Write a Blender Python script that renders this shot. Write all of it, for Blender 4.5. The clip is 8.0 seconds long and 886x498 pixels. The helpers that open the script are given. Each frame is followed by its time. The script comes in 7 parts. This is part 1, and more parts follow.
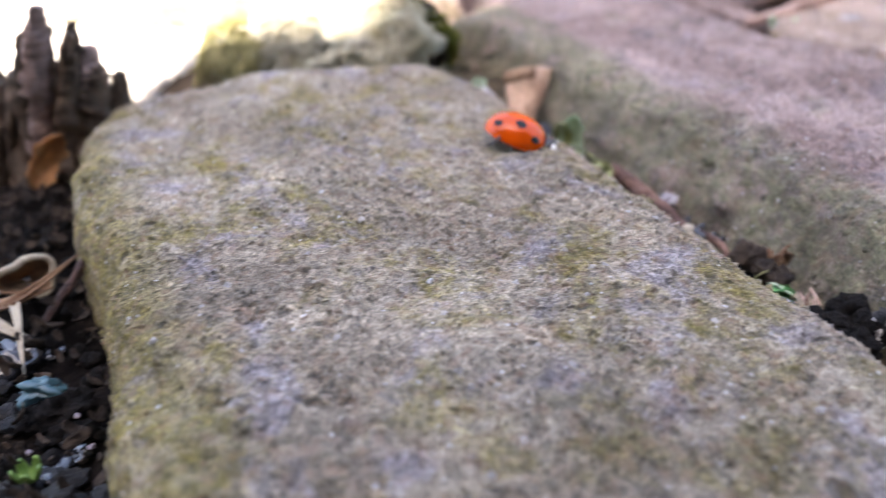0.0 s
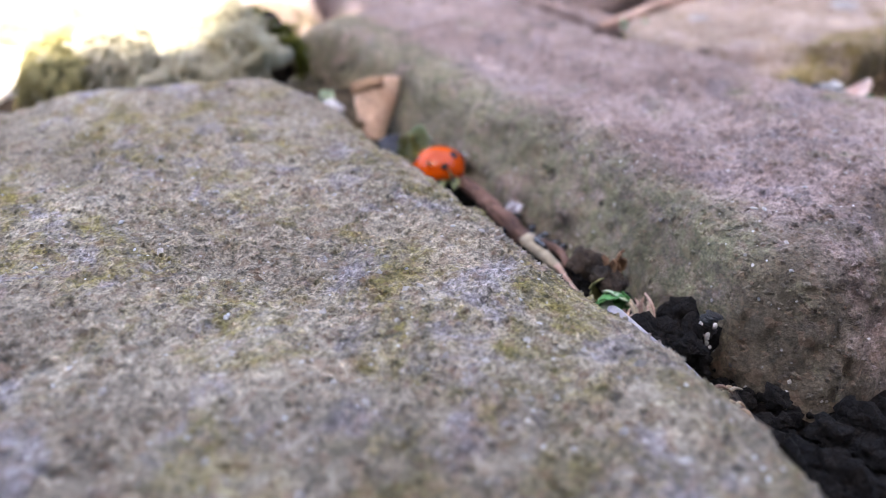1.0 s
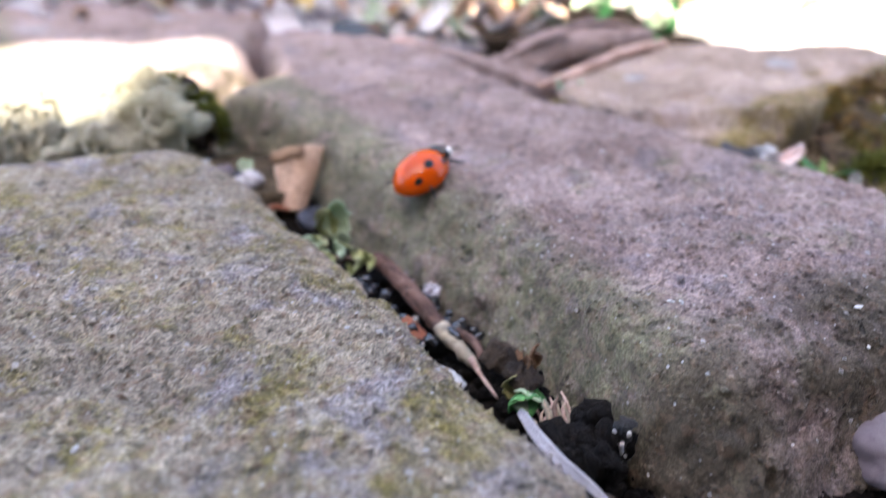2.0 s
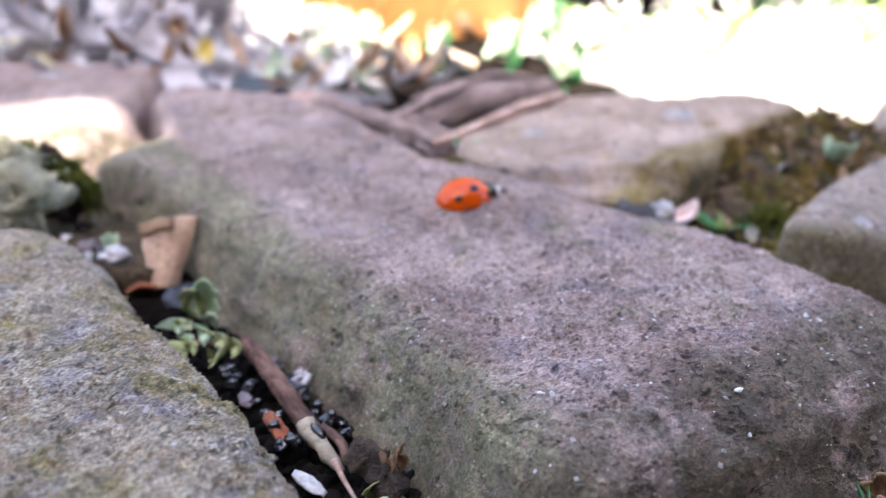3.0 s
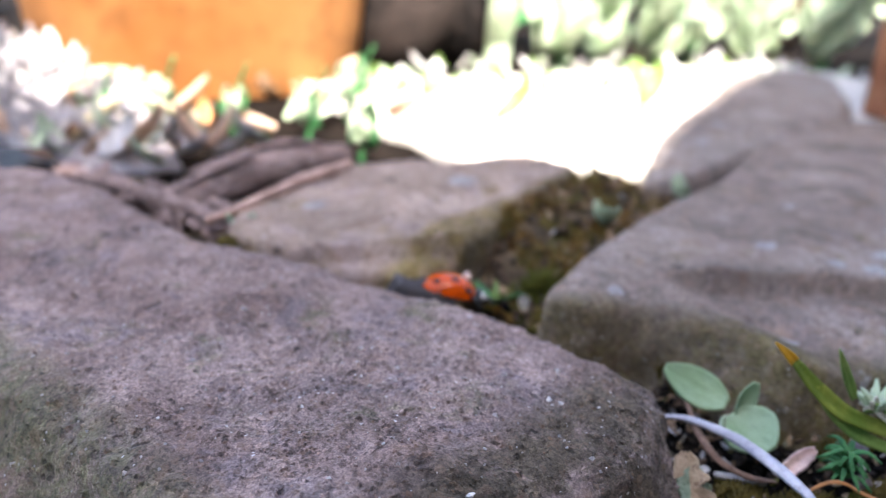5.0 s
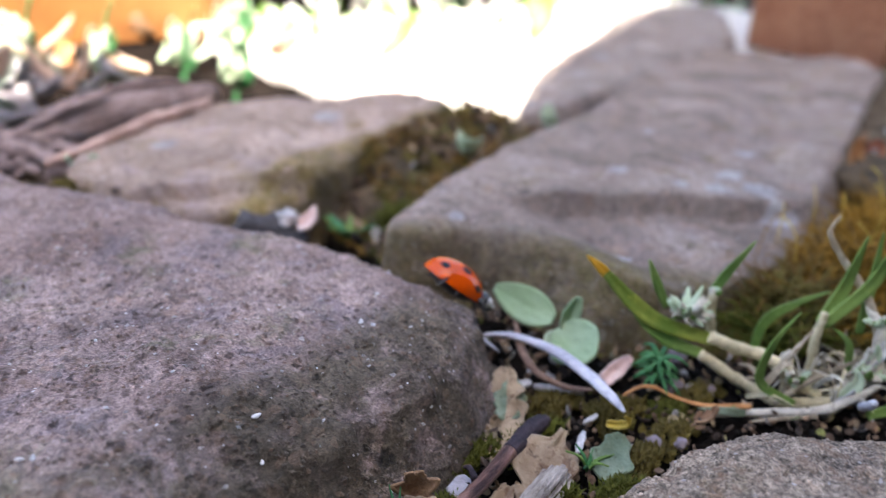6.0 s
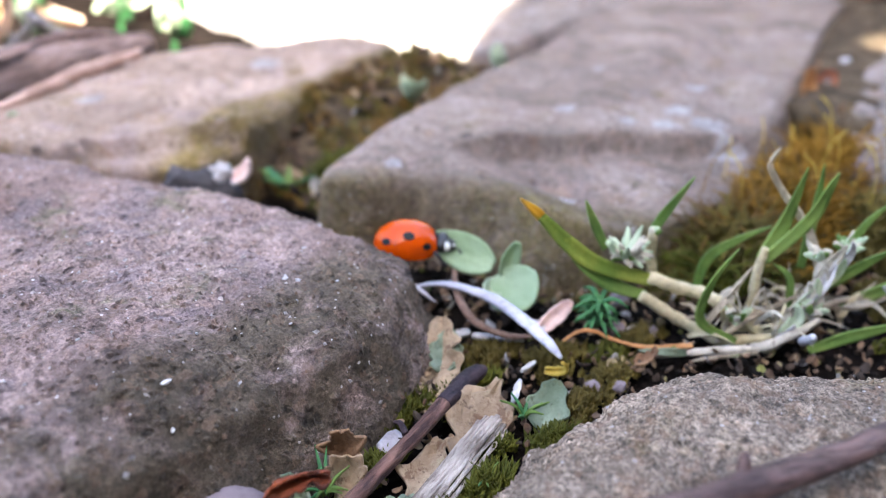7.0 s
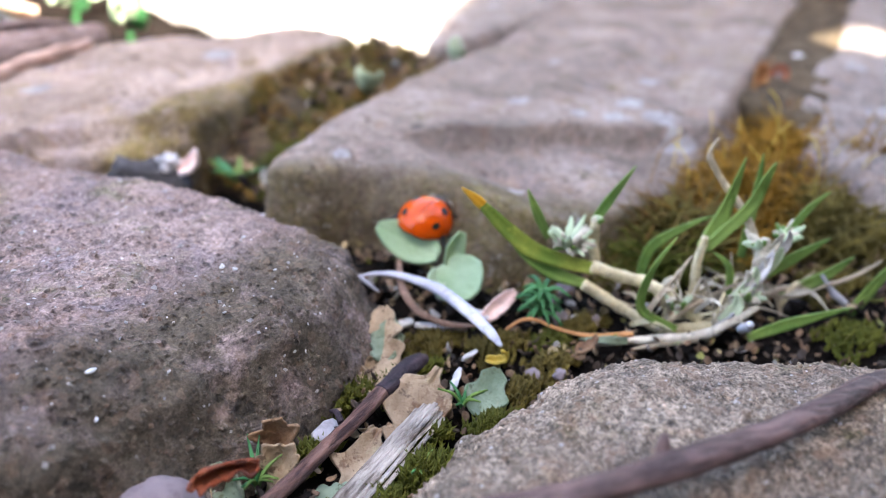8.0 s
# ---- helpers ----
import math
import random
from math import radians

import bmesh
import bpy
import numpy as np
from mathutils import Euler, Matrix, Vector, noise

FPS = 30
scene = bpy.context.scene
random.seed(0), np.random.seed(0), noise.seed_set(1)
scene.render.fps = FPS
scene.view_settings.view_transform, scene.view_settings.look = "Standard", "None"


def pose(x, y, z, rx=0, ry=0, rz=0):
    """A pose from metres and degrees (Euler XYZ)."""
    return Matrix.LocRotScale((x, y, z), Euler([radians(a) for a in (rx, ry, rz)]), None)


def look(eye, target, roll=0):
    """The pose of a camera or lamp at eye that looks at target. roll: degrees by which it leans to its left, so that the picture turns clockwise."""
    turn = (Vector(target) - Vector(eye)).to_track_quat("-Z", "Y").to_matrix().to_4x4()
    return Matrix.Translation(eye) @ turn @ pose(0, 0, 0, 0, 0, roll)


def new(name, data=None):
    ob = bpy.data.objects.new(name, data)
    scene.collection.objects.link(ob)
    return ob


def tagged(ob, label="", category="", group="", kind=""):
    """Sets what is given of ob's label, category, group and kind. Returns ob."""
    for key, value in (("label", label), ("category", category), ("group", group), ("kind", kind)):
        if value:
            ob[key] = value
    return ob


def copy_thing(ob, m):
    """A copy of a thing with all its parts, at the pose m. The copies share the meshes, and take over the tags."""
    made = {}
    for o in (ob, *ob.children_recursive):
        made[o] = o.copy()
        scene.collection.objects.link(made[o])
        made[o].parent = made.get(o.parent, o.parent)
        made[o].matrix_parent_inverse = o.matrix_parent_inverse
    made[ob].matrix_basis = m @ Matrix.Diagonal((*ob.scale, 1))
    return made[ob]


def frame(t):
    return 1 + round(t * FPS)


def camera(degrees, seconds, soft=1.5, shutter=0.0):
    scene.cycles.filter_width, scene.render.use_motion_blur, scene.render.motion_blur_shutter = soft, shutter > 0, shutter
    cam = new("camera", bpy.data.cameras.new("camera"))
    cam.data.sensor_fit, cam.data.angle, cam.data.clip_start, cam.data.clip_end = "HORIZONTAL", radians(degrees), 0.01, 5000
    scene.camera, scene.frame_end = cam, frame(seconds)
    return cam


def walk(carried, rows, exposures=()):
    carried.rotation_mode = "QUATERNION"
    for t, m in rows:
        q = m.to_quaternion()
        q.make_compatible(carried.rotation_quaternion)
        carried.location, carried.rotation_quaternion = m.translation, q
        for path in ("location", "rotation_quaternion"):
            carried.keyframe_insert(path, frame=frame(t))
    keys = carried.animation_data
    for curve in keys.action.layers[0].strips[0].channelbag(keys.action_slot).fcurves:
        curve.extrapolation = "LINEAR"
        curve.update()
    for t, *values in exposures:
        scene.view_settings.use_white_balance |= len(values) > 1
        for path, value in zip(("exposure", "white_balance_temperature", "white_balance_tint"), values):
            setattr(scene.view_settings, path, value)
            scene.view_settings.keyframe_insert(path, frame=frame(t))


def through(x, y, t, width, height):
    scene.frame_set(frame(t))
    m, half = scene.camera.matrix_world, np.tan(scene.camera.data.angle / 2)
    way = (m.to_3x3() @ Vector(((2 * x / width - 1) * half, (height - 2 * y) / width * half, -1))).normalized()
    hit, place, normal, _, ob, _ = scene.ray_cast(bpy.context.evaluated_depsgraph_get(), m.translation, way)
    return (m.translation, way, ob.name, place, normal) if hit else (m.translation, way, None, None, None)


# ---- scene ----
# The plan is drawn in units of U metres, about one ladybird long; part() and at() turn them into metres.
U = 0.0085

# ---- camera ----
cam = camera(61.9, 8.0, 0.85, 0.3)
cam.data.dof.use_dof = True
cam.data.dof.focus_distance = 0.057
cam.data.dof.aperture_fstop = 23.0
# seconds, eye in plan units, then yaw, pitch and roll in radians
ROWS = [
    (0.0, 0.072, -0.095, 3.698, 0.0131, -0.5543, -0.0072),
    (0.5, 0.903, 0.166, 3.648, -0.0721, -0.5443, -0.0064),
    (1.0, 1.054, 0.350, 3.543, -0.1192, -0.5422, 0.0023),
    (1.5, 1.325, 0.417, 3.552, -0.1541, -0.5201, 0.0090),
    (2.0, 1.851, 1.012, 3.789, -0.1626, -0.4933, 0.0093),
    (2.2, 2.090, 1.189, 3.903, -0.1796, -0.4638, 0.0078),
    (3.3, 3.067, 1.892, 3.921, -0.2937, -0.4207, 0.0190),
    (3.5, 3.268, 2.067, 4.048, -0.3332, -0.3998, 0.0230),
    (4.0, 3.749, 2.058, 4.024, -0.3914, -0.3863, 0.0394),
    (4.2, 3.868, 1.934, 4.077, -0.4161, -0.3725, 0.0400),
    (5.3, 4.234, 1.660, 4.303, -0.4955, -0.3802, 0.0504),
    (5.5, 4.737, 1.444, 4.220, -0.5162, -0.3943, 0.0522),
    (6.0, 5.197, 1.120, 4.038, -0.5757, -0.4352, 0.0471),
    (6.5, 5.734, 1.117, 4.003, -0.6137, -0.4745, 0.0259),
    (7.0, 5.786, 1.094, 3.917, -0.6150, -0.5048, 0.0243),
    (7.5, 5.949, 0.853, 3.833, -0.6399, -0.5123, 0.0394),
    (8.0, 6.067, 0.861, 3.837, -0.6540, -0.5071, 0.0410),
]


EXPOSURES = [(0.0, 3.28, 7100, 17), (2.2, 3.19, 6720, 15), (3.5, 3.16, 6580, 14), (4.2, 3.06, 6580, 14), (5.5, 2.61, 6700, 14), (6.5, 3.29, 6900, 15), (8.0, 3.49, 6950, 14)]


def eye_pose(x, y, z, yaw, pitch, roll):
    d = math.degrees
    return pose(x * U, y * U, z * U, 90 + d(pitch), 0, d(yaw)) @ pose(0, 0, 0, 0, 0, d(roll))


walk(cam, [(t, eye_pose(*row)) for t, *row in ROWS], EXPOSURES)

# ---- world and sun ----
SUN_ELEVATION, SUN_FROM = radians(60), Vector((-0.35, -0.94, 0)).normalized()
world = bpy.data.worlds.new("sky")
scene.world = world
world.use_nodes = True
sky = world.node_tree.nodes.new("ShaderNodeTexSky")
sky.sky_type, sky.sun_disc = "NISHITA", False
sky.sun_elevation, sky.sun_rotation = SUN_ELEVATION, math.atan2(SUN_FROM.x, SUN_FROM.y)
sky.air_density, sky.dust_density, sky.ozone_density = 1.0, 2.5, 0.6
world.node_tree.links.new(sky.outputs[0], world.node_tree.nodes["Background"].inputs[0])
world.node_tree.nodes["Background"].inputs[1].default_value = 0.13
sun = new("sun", bpy.data.lights.new("sun", "SUN"))
sun.data.energy, sun.data.angle, sun.data.color = 4.6, radians(0.6), (1.0, 0.94, 0.84)
SUN_WAY = SUN_FROM * math.cos(SUN_ELEVATION) + Vector((0, 0, math.sin(SUN_ELEVATION)))
sun.matrix_world = look(SUN_WAY * 3, (0, 0, 0))


# ---- materials ----
class Nodes:
    """A small writer of node materials; places are in plan units."""

    def __init__(self, name, rough=0.8, spec=0.3):
        self.mat = bpy.data.materials.new(name)
        self.mat.use_nodes = True
        self.tree = self.mat.node_tree
        self.bsdf = self.tree.nodes["Principled BSDF"]
        self.bsdf.inputs["Roughness"].default_value = rough
        self.bsdf.inputs["Specular IOR Level"].default_value = spec
        place = self.add("ShaderNodeTexCoord")
        scale = self.add("ShaderNodeVectorMath")
        scale.operation = "SCALE"
        scale.inputs["Scale"].default_value = 1 / U
        self.link(place.outputs["Object"], scale.inputs[0])
        self.place = scale.outputs[0]

    def add(self, kind):
        return self.tree.nodes.new(kind)

    def link(self, a, b):
        self.tree.links.new(a, b)

    def put(self, value, socket):
        if isinstance(value, bpy.types.NodeSocket):
            self.link(value, socket)
        elif isinstance(value, tuple):
            socket.default_value = (*value, 1.0) if len(value) == 3 else value
        else:
            socket.default_value = value

    def noise(self, scale, detail=4.0, rough=0.55, warp=0.0, where=None):
        n = self.add("ShaderNodeTexNoise")
        n.inputs["Scale"].default_value, n.inputs["Detail"].default_value = scale, detail
        n.inputs["Roughness"].default_value, n.inputs["Distortion"].default_value = rough, warp
        self.link(where or self.place, n.inputs["Vector"])
        return n.outputs["Fac"]

    def cells(self, scale, out="Distance", where=None):
        n = self.add("ShaderNodeTexVoronoi")
        n.inputs["Scale"].default_value = scale
        self.link(where or self.place, n.inputs["Vector"])
        return n.outputs[out]

    def warped(self, scale, amount):
        """The place, pushed about by noise, for outlines that are not round."""
        n = self.add("ShaderNodeTexNoise")
        n.inputs["Scale"].default_value, n.inputs["Detail"].default_value = scale, 4
        self.link(self.place, n.inputs["Vector"])
        push = self.add("ShaderNodeVectorMath")
        push.operation = "MULTIPLY_ADD"
        self.link(n.outputs["Color"], push.inputs[0])
        push.inputs[1].default_value = (amount, amount, amount)
        self.link(self.place, push.inputs[2])
        return push.outputs[0]

    def holes(self, scale, share, lo, hi, where):
        """1 inside a share of the cells, near their middles."""
        tone = self.add("ShaderNodeSeparateColor")
        self.link(self.cells(scale, "Color", where), tone.inputs[0])
        chosen = self.ramp(tone.outputs[0], 1 - share, 1 - share + 0.01)
        return self.math("MULTIPLY", self.ramp(self.cells(scale, "Distance", where), lo, hi, 1, 0), chosen)

    def ramp(self, value, lo, hi, a=0.0, b=1.0):
        n = self.add("ShaderNodeMapRange")
        n.interpolation_type = "SMOOTHSTEP"
        self.link(value, n.inputs[0])
        for k, v in zip((1, 2, 3, 4), (lo, hi, a, b)):
            n.inputs[k].default_value = v
        return n.outputs[0]

    def math(self, op, a, b):
        n = self.add("ShaderNodeMath")
        n.operation = op
        self.put(a, n.inputs[0])
        self.put(b, n.inputs[1])
        return n.outputs[0]

    def mix(self, f, a, b, blend="MIX"):
        n = self.add("ShaderNodeMix")
        n.data_type, n.blend_type = "RGBA", blend
        for k, v in zip((0, 6, 7), (f, a, b)):
            self.put(v, n.inputs[k])
        return n.outputs[2]

    def random(self):
        return self.add("ShaderNodeObjectInfo").outputs["Random"]

    def island(self):
        return self.add("ShaderNodeNewGeometry").outputs["Random Per Island"]

    def height(self, value, deep, strength=1.0):
        n = self.add("ShaderNodeBump")
        n.inputs["Strength"].default_value, n.inputs["Distance"].default_value = strength, deep * U
        self.link(value, n.inputs["Height"])
        self.link(n.outputs[0], self.bsdf.inputs["Normal"])

    def done(self, colour, rough=None, through=0.0):
        self.put(colour, self.bsdf.inputs["Base Color"])
        if rough is not None:
            self.put(rough, self.bsdf.inputs["Roughness"])
        if through:
            thin, both = self.add("ShaderNodeBsdfTranslucent"), self.add("ShaderNodeMixShader")
            self.put(colour, thin.inputs[0])
            both.inputs[0].default_value = through
            self.link(self.bsdf.outputs[0], both.inputs[1])
            self.link(thin.outputs[0], both.inputs[2])
            self.link(both.outputs[0], self.tree.nodes["Material Output"].inputs[0])
        return self.mat


def stone_material(name, dark, mid, light, moss, mossy, tint, glint=0.75, flank=None, foot=None, harsh=1.0, lichen=0.64, rust=(0.25, 0.15, 0.09), grit=False):
    """Gritty worn stone: drifts of colour, moss film, grain, pits and pale glints. flank: way, start and end of a
    mossier side; foot: the same for a side darkened with dirt and painted shade; grit: loose grains of the same stone,
    each with a tone of its own.
    """
    n = Nodes(name, 0.85, 0.25)

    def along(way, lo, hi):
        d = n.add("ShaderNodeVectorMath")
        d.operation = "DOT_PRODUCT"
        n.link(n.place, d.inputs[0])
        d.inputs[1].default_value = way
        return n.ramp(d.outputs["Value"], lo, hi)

    colour = n.mix(n.ramp(n.noise(0.5, 4, 0.6), 0.36, 0.62), mid, light)
    colour = n.mix(n.ramp(n.noise(1.2, 5, 0.65, 0.6), 0.51, 0.62, 0, 0.7), colour, tint)
    colour = n.mix(n.ramp(n.noise(1.9, 6, 0.72, 0.4), 0.53, 0.66, 0, 0.5), colour, rust)
    wet = n.noise(0.95, 8, 0.74, 0.35)
    film = n.ramp(wet, mossy, mossy + 0.16)
    if flank:
        film = n.math("MAXIMUM", film, n.math("MULTIPLY", along(*flank), n.ramp(n.noise(1.7, 6, 0.74, 0.3), 0.30, 0.50)))
    deep = n.mix(n.noise(3.5, 4, 0.7), tuple(0.5 * c for c in moss), tuple(1.35 * c for c in moss))
    fuzz = n.ramp(n.noise(6.5, 5, 0.8), 0.36, 0.58, 0.5, 1.0)
    colour = n.mix(n.math("MULTIPLY", film, fuzz), colour, deep)
    # one side goes dark brown: dirt, and shade put into the colour
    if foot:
        dirt_shade = n.ramp(n.noise(1.5, 6, 0.74, 0.5), 0.34, 0.54, 0.1, 0.9)
        colour = n.mix(n.math("MULTIPLY", n.math("MULTIPLY", along(*foot[:3]), dirt_shade), foot[3] if len(foot) > 3 else 1.0), colour, (0.098, 0.080, 0.058))
    blotch = n.noise(2.1, 8, 0.78, 0.4)
    colour = n.mix(n.ramp(blotch, 0.53, 0.65, 0.0, 0.5), colour, dark)
    cell = n.add("ShaderNodeSeparateColor")
    n.link(n.cells(13, "Color"), cell.inputs[0])
    grain = n.noise(9, 6, 0.78)
    fine = n.noise(27, 4, 0.85)
    pits = n.noise(4.2, 5, 0.8, 0.5)
    bent = n.warped(3.0, 0.34)
    hollow = n.math("MAXIMUM", n.holes(2.3, 0.15, 0.14, 0.28, bent), n.holes(6.0, 0.17, 0.14, 0.30, bent))
    for value, lo, hi, a, b in ((grain, 0.33, 0.68, 0.78, 1.24), (fine, 0.36, 0.64, 0.40, 1.66), (pits, 0.31, 0.42, 0.4, 1.0), (cell.outputs[1], 0, 1, 0.8, 1.22)):
        colour = n.mix(harsh, colour, n.ramp(value, lo, hi, a, b), "MULTIPLY")
    colour = n.mix(1.0, colour, n.ramp(hollow, 0.0, 1.0, 1.0, 0.45), "MULTIPLY")
    colour = n.mix(1.0, colour, n.ramp(n.noise(0.75, 6, 0.7, 0.8), 0.36, 0.62, 0.78, 1.20), "MULTIPLY")
    colour = n.mix(n.ramp(cell.outputs[2], 0.8, 0.9, 0, 0.35 * harsh), colour, (0.30, 0.19, 0.13))
    pale = n.math("MULTIPLY", n.ramp(n.noise(1.5, 6, 0.72, 0.9), lichen, lichen + 0.09), n.ramp(grain, 0.40, 0.58))
    colour = n.mix(n.math("MULTIPLY", pale, 0.7), colour, (0.44, 0.44, 0.45))
    if grit:
        own = n.island()
        colour = n.mix(1.0, colour, n.ramp(own, 0.0, 1.0, 0.74, 1.36), "MULTIPLY")
        other = n.math("FRACT", n.math("MULTIPLY", own, 37.0), 0.0)
        colour = n.mix(n.ramp(other, 0.965, 0.975, 0, 0.7), colour, (0.55, 0.53, 0.53))
        colour = n.mix(n.ramp(other, 0.07, 0.05, 0, 0.4), colour, (0.25, 0.14, 0.09))
        n.height(fine, 0.05)
        return n.done(colour, 0.55)
    part_of = n.add("ShaderNodeSeparateColor")
    n.link(n.cells(5.5, "Color"), part_of.inputs[0])
    chosen = n.ramp(part_of.outputs[0], glint, glint + 0.02)
    speck = n.math("MULTIPLY", n.ramp(n.cells(5.5), 0.03, 0.075, 1, 0), chosen)
    speck = n.math("MAXIMUM", speck, n.math("MULTIPLY", n.holes(15.0, 0.10, 0.20, 0.30, n.warped(9.0, 0.08)), n.ramp(n.noise(1.4, 4, 0.7), 0.48, 0.60, 0.0, 0.8)))
    colour = n.mix(speck, colour, (0.74, 0.74, 0.77))
    rough = n.math("SUBTRACT", 0.88, n.math("MULTIPLY", speck, 0.6))
    relief = n.math("ADD", n.math("MULTIPLY", grain, 0.9), n.math("MULTIPLY", fine, 0.5))
    relief = n.math("ADD", relief, n.math("MULTIPLY", n.ramp(pits, 0.31, 0.42), 0.5))
    relief = n.math("SUBTRACT", relief, n.math("MULTIPLY", hollow, 1.1))
    n.height(n.math("ADD", relief, n.math("MULTIPLY", film, 0.2)), 0.13 * harsh, 0.85)
    return n.done(colour, rough)


def plain(name, a, b, scale=3.0, rough=0.7, deep=0.03, spec=0.3, through=0.0, vary=0.0):
    """Two colours that drift into one another, with grain; vary shifts it from thing to thing."""
    n = Nodes(name, rough, spec)
    colour = n.mix(n.ramp(n.noise(scale, 6, 0.65), 0.33, 0.67), a, b)
    colour = n.mix(n.ramp(n.noise(scale * 7, 4, 0.7), 0.3, 0.55, 0.45, 0.0), colour, tuple(0.4 * c for c in a))
    if vary:
        colour = n.mix(n.math("MULTIPLY", n.random(), vary), colour, tuple(0.35 * c for c in b))
        colour = n.mix(n.math("MULTIPLY", n.island(), vary), colour, tuple(0.45 * c for c in a))
    n.height(n.noise(scale * 4, 5, 0.7), deep)
    return n.done(colour, None, through)


def fibrous(name, a, b, along, rough=0.75, deep=0.06):
    """Wood and bark: streaks drawn out along one way."""
    n = Nodes(name, rough, 0.25)
    turn = n.add("ShaderNodeMapping")
    turn.vector_type = "TEXTURE"
    turn.inputs["Rotation"].default_value = (0, 0, math.atan2(along[1], along[0]))
    turn.inputs["Scale"].default_value = (5.0, 1.0, 1.0)
    n.link(n.place, turn.inputs["Vector"])
    streak = n.noise(9, 6, 0.7, 0.3, turn.outputs[0])
    colour = n.mix(n.ramp(streak, 0.35, 0.62), a, b)
    colour = n.mix(n.ramp(n.noise(1.6, 4), 0.45, 0.75, 0, 0.6), colour, tuple(0.5 * c for c in a))
    n.height(streak, deep)
    return n.done(colour)


def gloss(name, colour, rough=0.12, coat=0.8, spec=0.5):
    n = Nodes(name, rough, spec)
    n.bsdf.inputs["Coat Weight"].default_value = coat
    n.bsdf.inputs["Coat Roughness"].default_value = 0.1
    n.bsdf.inputs["Coat IOR"].default_value = 1.5
    tone = n.mix(n.ramp(n.noise(4, 3), 0.35, 0.7, 0, 0.5), colour, tuple(0.7 * c for c in colour))
    return n.done(tone)


def blade_material(name, base, tip, edge=0.6):
    """Living leaf: lighter veins, drift of tone, light coming through."""
    n = Nodes(name, 0.45, 0.4)
    colour = n.mix(n.ramp(n.noise(1.3, 4), 0.35, 0.65), base, tip)
    colour = n.mix(n.ramp(n.noise(9, 4, 0.7), 0.5, 0.8, 0.0, edge), colour, tuple(min(1, 1.5 * c) for c in tip))
    n.height(n.noise(7, 4), 0.03)
    return n.done(colour, None, 0.25)


def mottled_leaf(name, a, b, c, d, through=0.15):
    """A leaf half rotted: two drifting tones, patches of a third, freckles of a fourth."""
    n = Nodes(name, 0.5, 0.4)
    colour = n.mix(n.ramp(n.noise(1.8, 5, 0.65), 0.36, 0.62), a, b)
    colour = n.mix(n.ramp(n.noise(2.7, 4, 0.6, 0.5), 0.53, 0.66, 0, 0.6), colour, c)
    colour = n.mix(n.ramp(n.noise(4.5, 5, 0.7, 0.3), 0.56, 0.64, 0, 0.8), colour, d)
    colour = n.mix(n.ramp(n.noise(11, 4, 0.7), 0.58, 0.66, 0, 0.7), colour, tuple(0.5 * x for x in d))
    n.height(n.noise(9, 5, 0.7), 0.06)
    return n.done(colour, None, through)


STONES = {
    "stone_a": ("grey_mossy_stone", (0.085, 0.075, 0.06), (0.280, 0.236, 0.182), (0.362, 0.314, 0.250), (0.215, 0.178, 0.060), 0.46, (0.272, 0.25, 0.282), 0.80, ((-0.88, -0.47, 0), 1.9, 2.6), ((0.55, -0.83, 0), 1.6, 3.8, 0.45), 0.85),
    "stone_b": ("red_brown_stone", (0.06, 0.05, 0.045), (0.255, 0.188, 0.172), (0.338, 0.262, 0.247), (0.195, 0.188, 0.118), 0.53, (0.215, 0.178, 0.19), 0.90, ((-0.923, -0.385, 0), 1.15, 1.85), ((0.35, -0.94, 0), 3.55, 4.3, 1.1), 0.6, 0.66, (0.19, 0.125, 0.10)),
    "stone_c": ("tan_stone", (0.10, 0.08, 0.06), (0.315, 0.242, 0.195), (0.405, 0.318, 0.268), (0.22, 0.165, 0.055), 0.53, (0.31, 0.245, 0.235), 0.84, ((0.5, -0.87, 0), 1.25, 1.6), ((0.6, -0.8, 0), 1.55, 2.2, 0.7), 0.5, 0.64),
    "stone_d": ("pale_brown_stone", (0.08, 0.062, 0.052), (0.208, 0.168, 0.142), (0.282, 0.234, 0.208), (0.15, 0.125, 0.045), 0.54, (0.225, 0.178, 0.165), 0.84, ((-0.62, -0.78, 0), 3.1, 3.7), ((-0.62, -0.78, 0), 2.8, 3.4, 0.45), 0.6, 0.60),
    "stone_g": ("grey_brown_stone", (0.08, 0.066, 0.060), (0.215, 0.180, 0.160), (0.29, 0.25, 0.228), (0.15, 0.125, 0.045), 0.6, (0.22, 0.185, 0.18), 0.84, None, None, 0.6, 0.60),
    "stone_e": ("coarse_brown_stone", (0.10, 0.08, 0.065), (0.245, 0.195, 0.15), (0.335, 0.275, 0.22), (0.13, 0.115, 0.05), 0.52, (0.21, 0.175, 0.15), 0.74, None, None, 1.0),
}
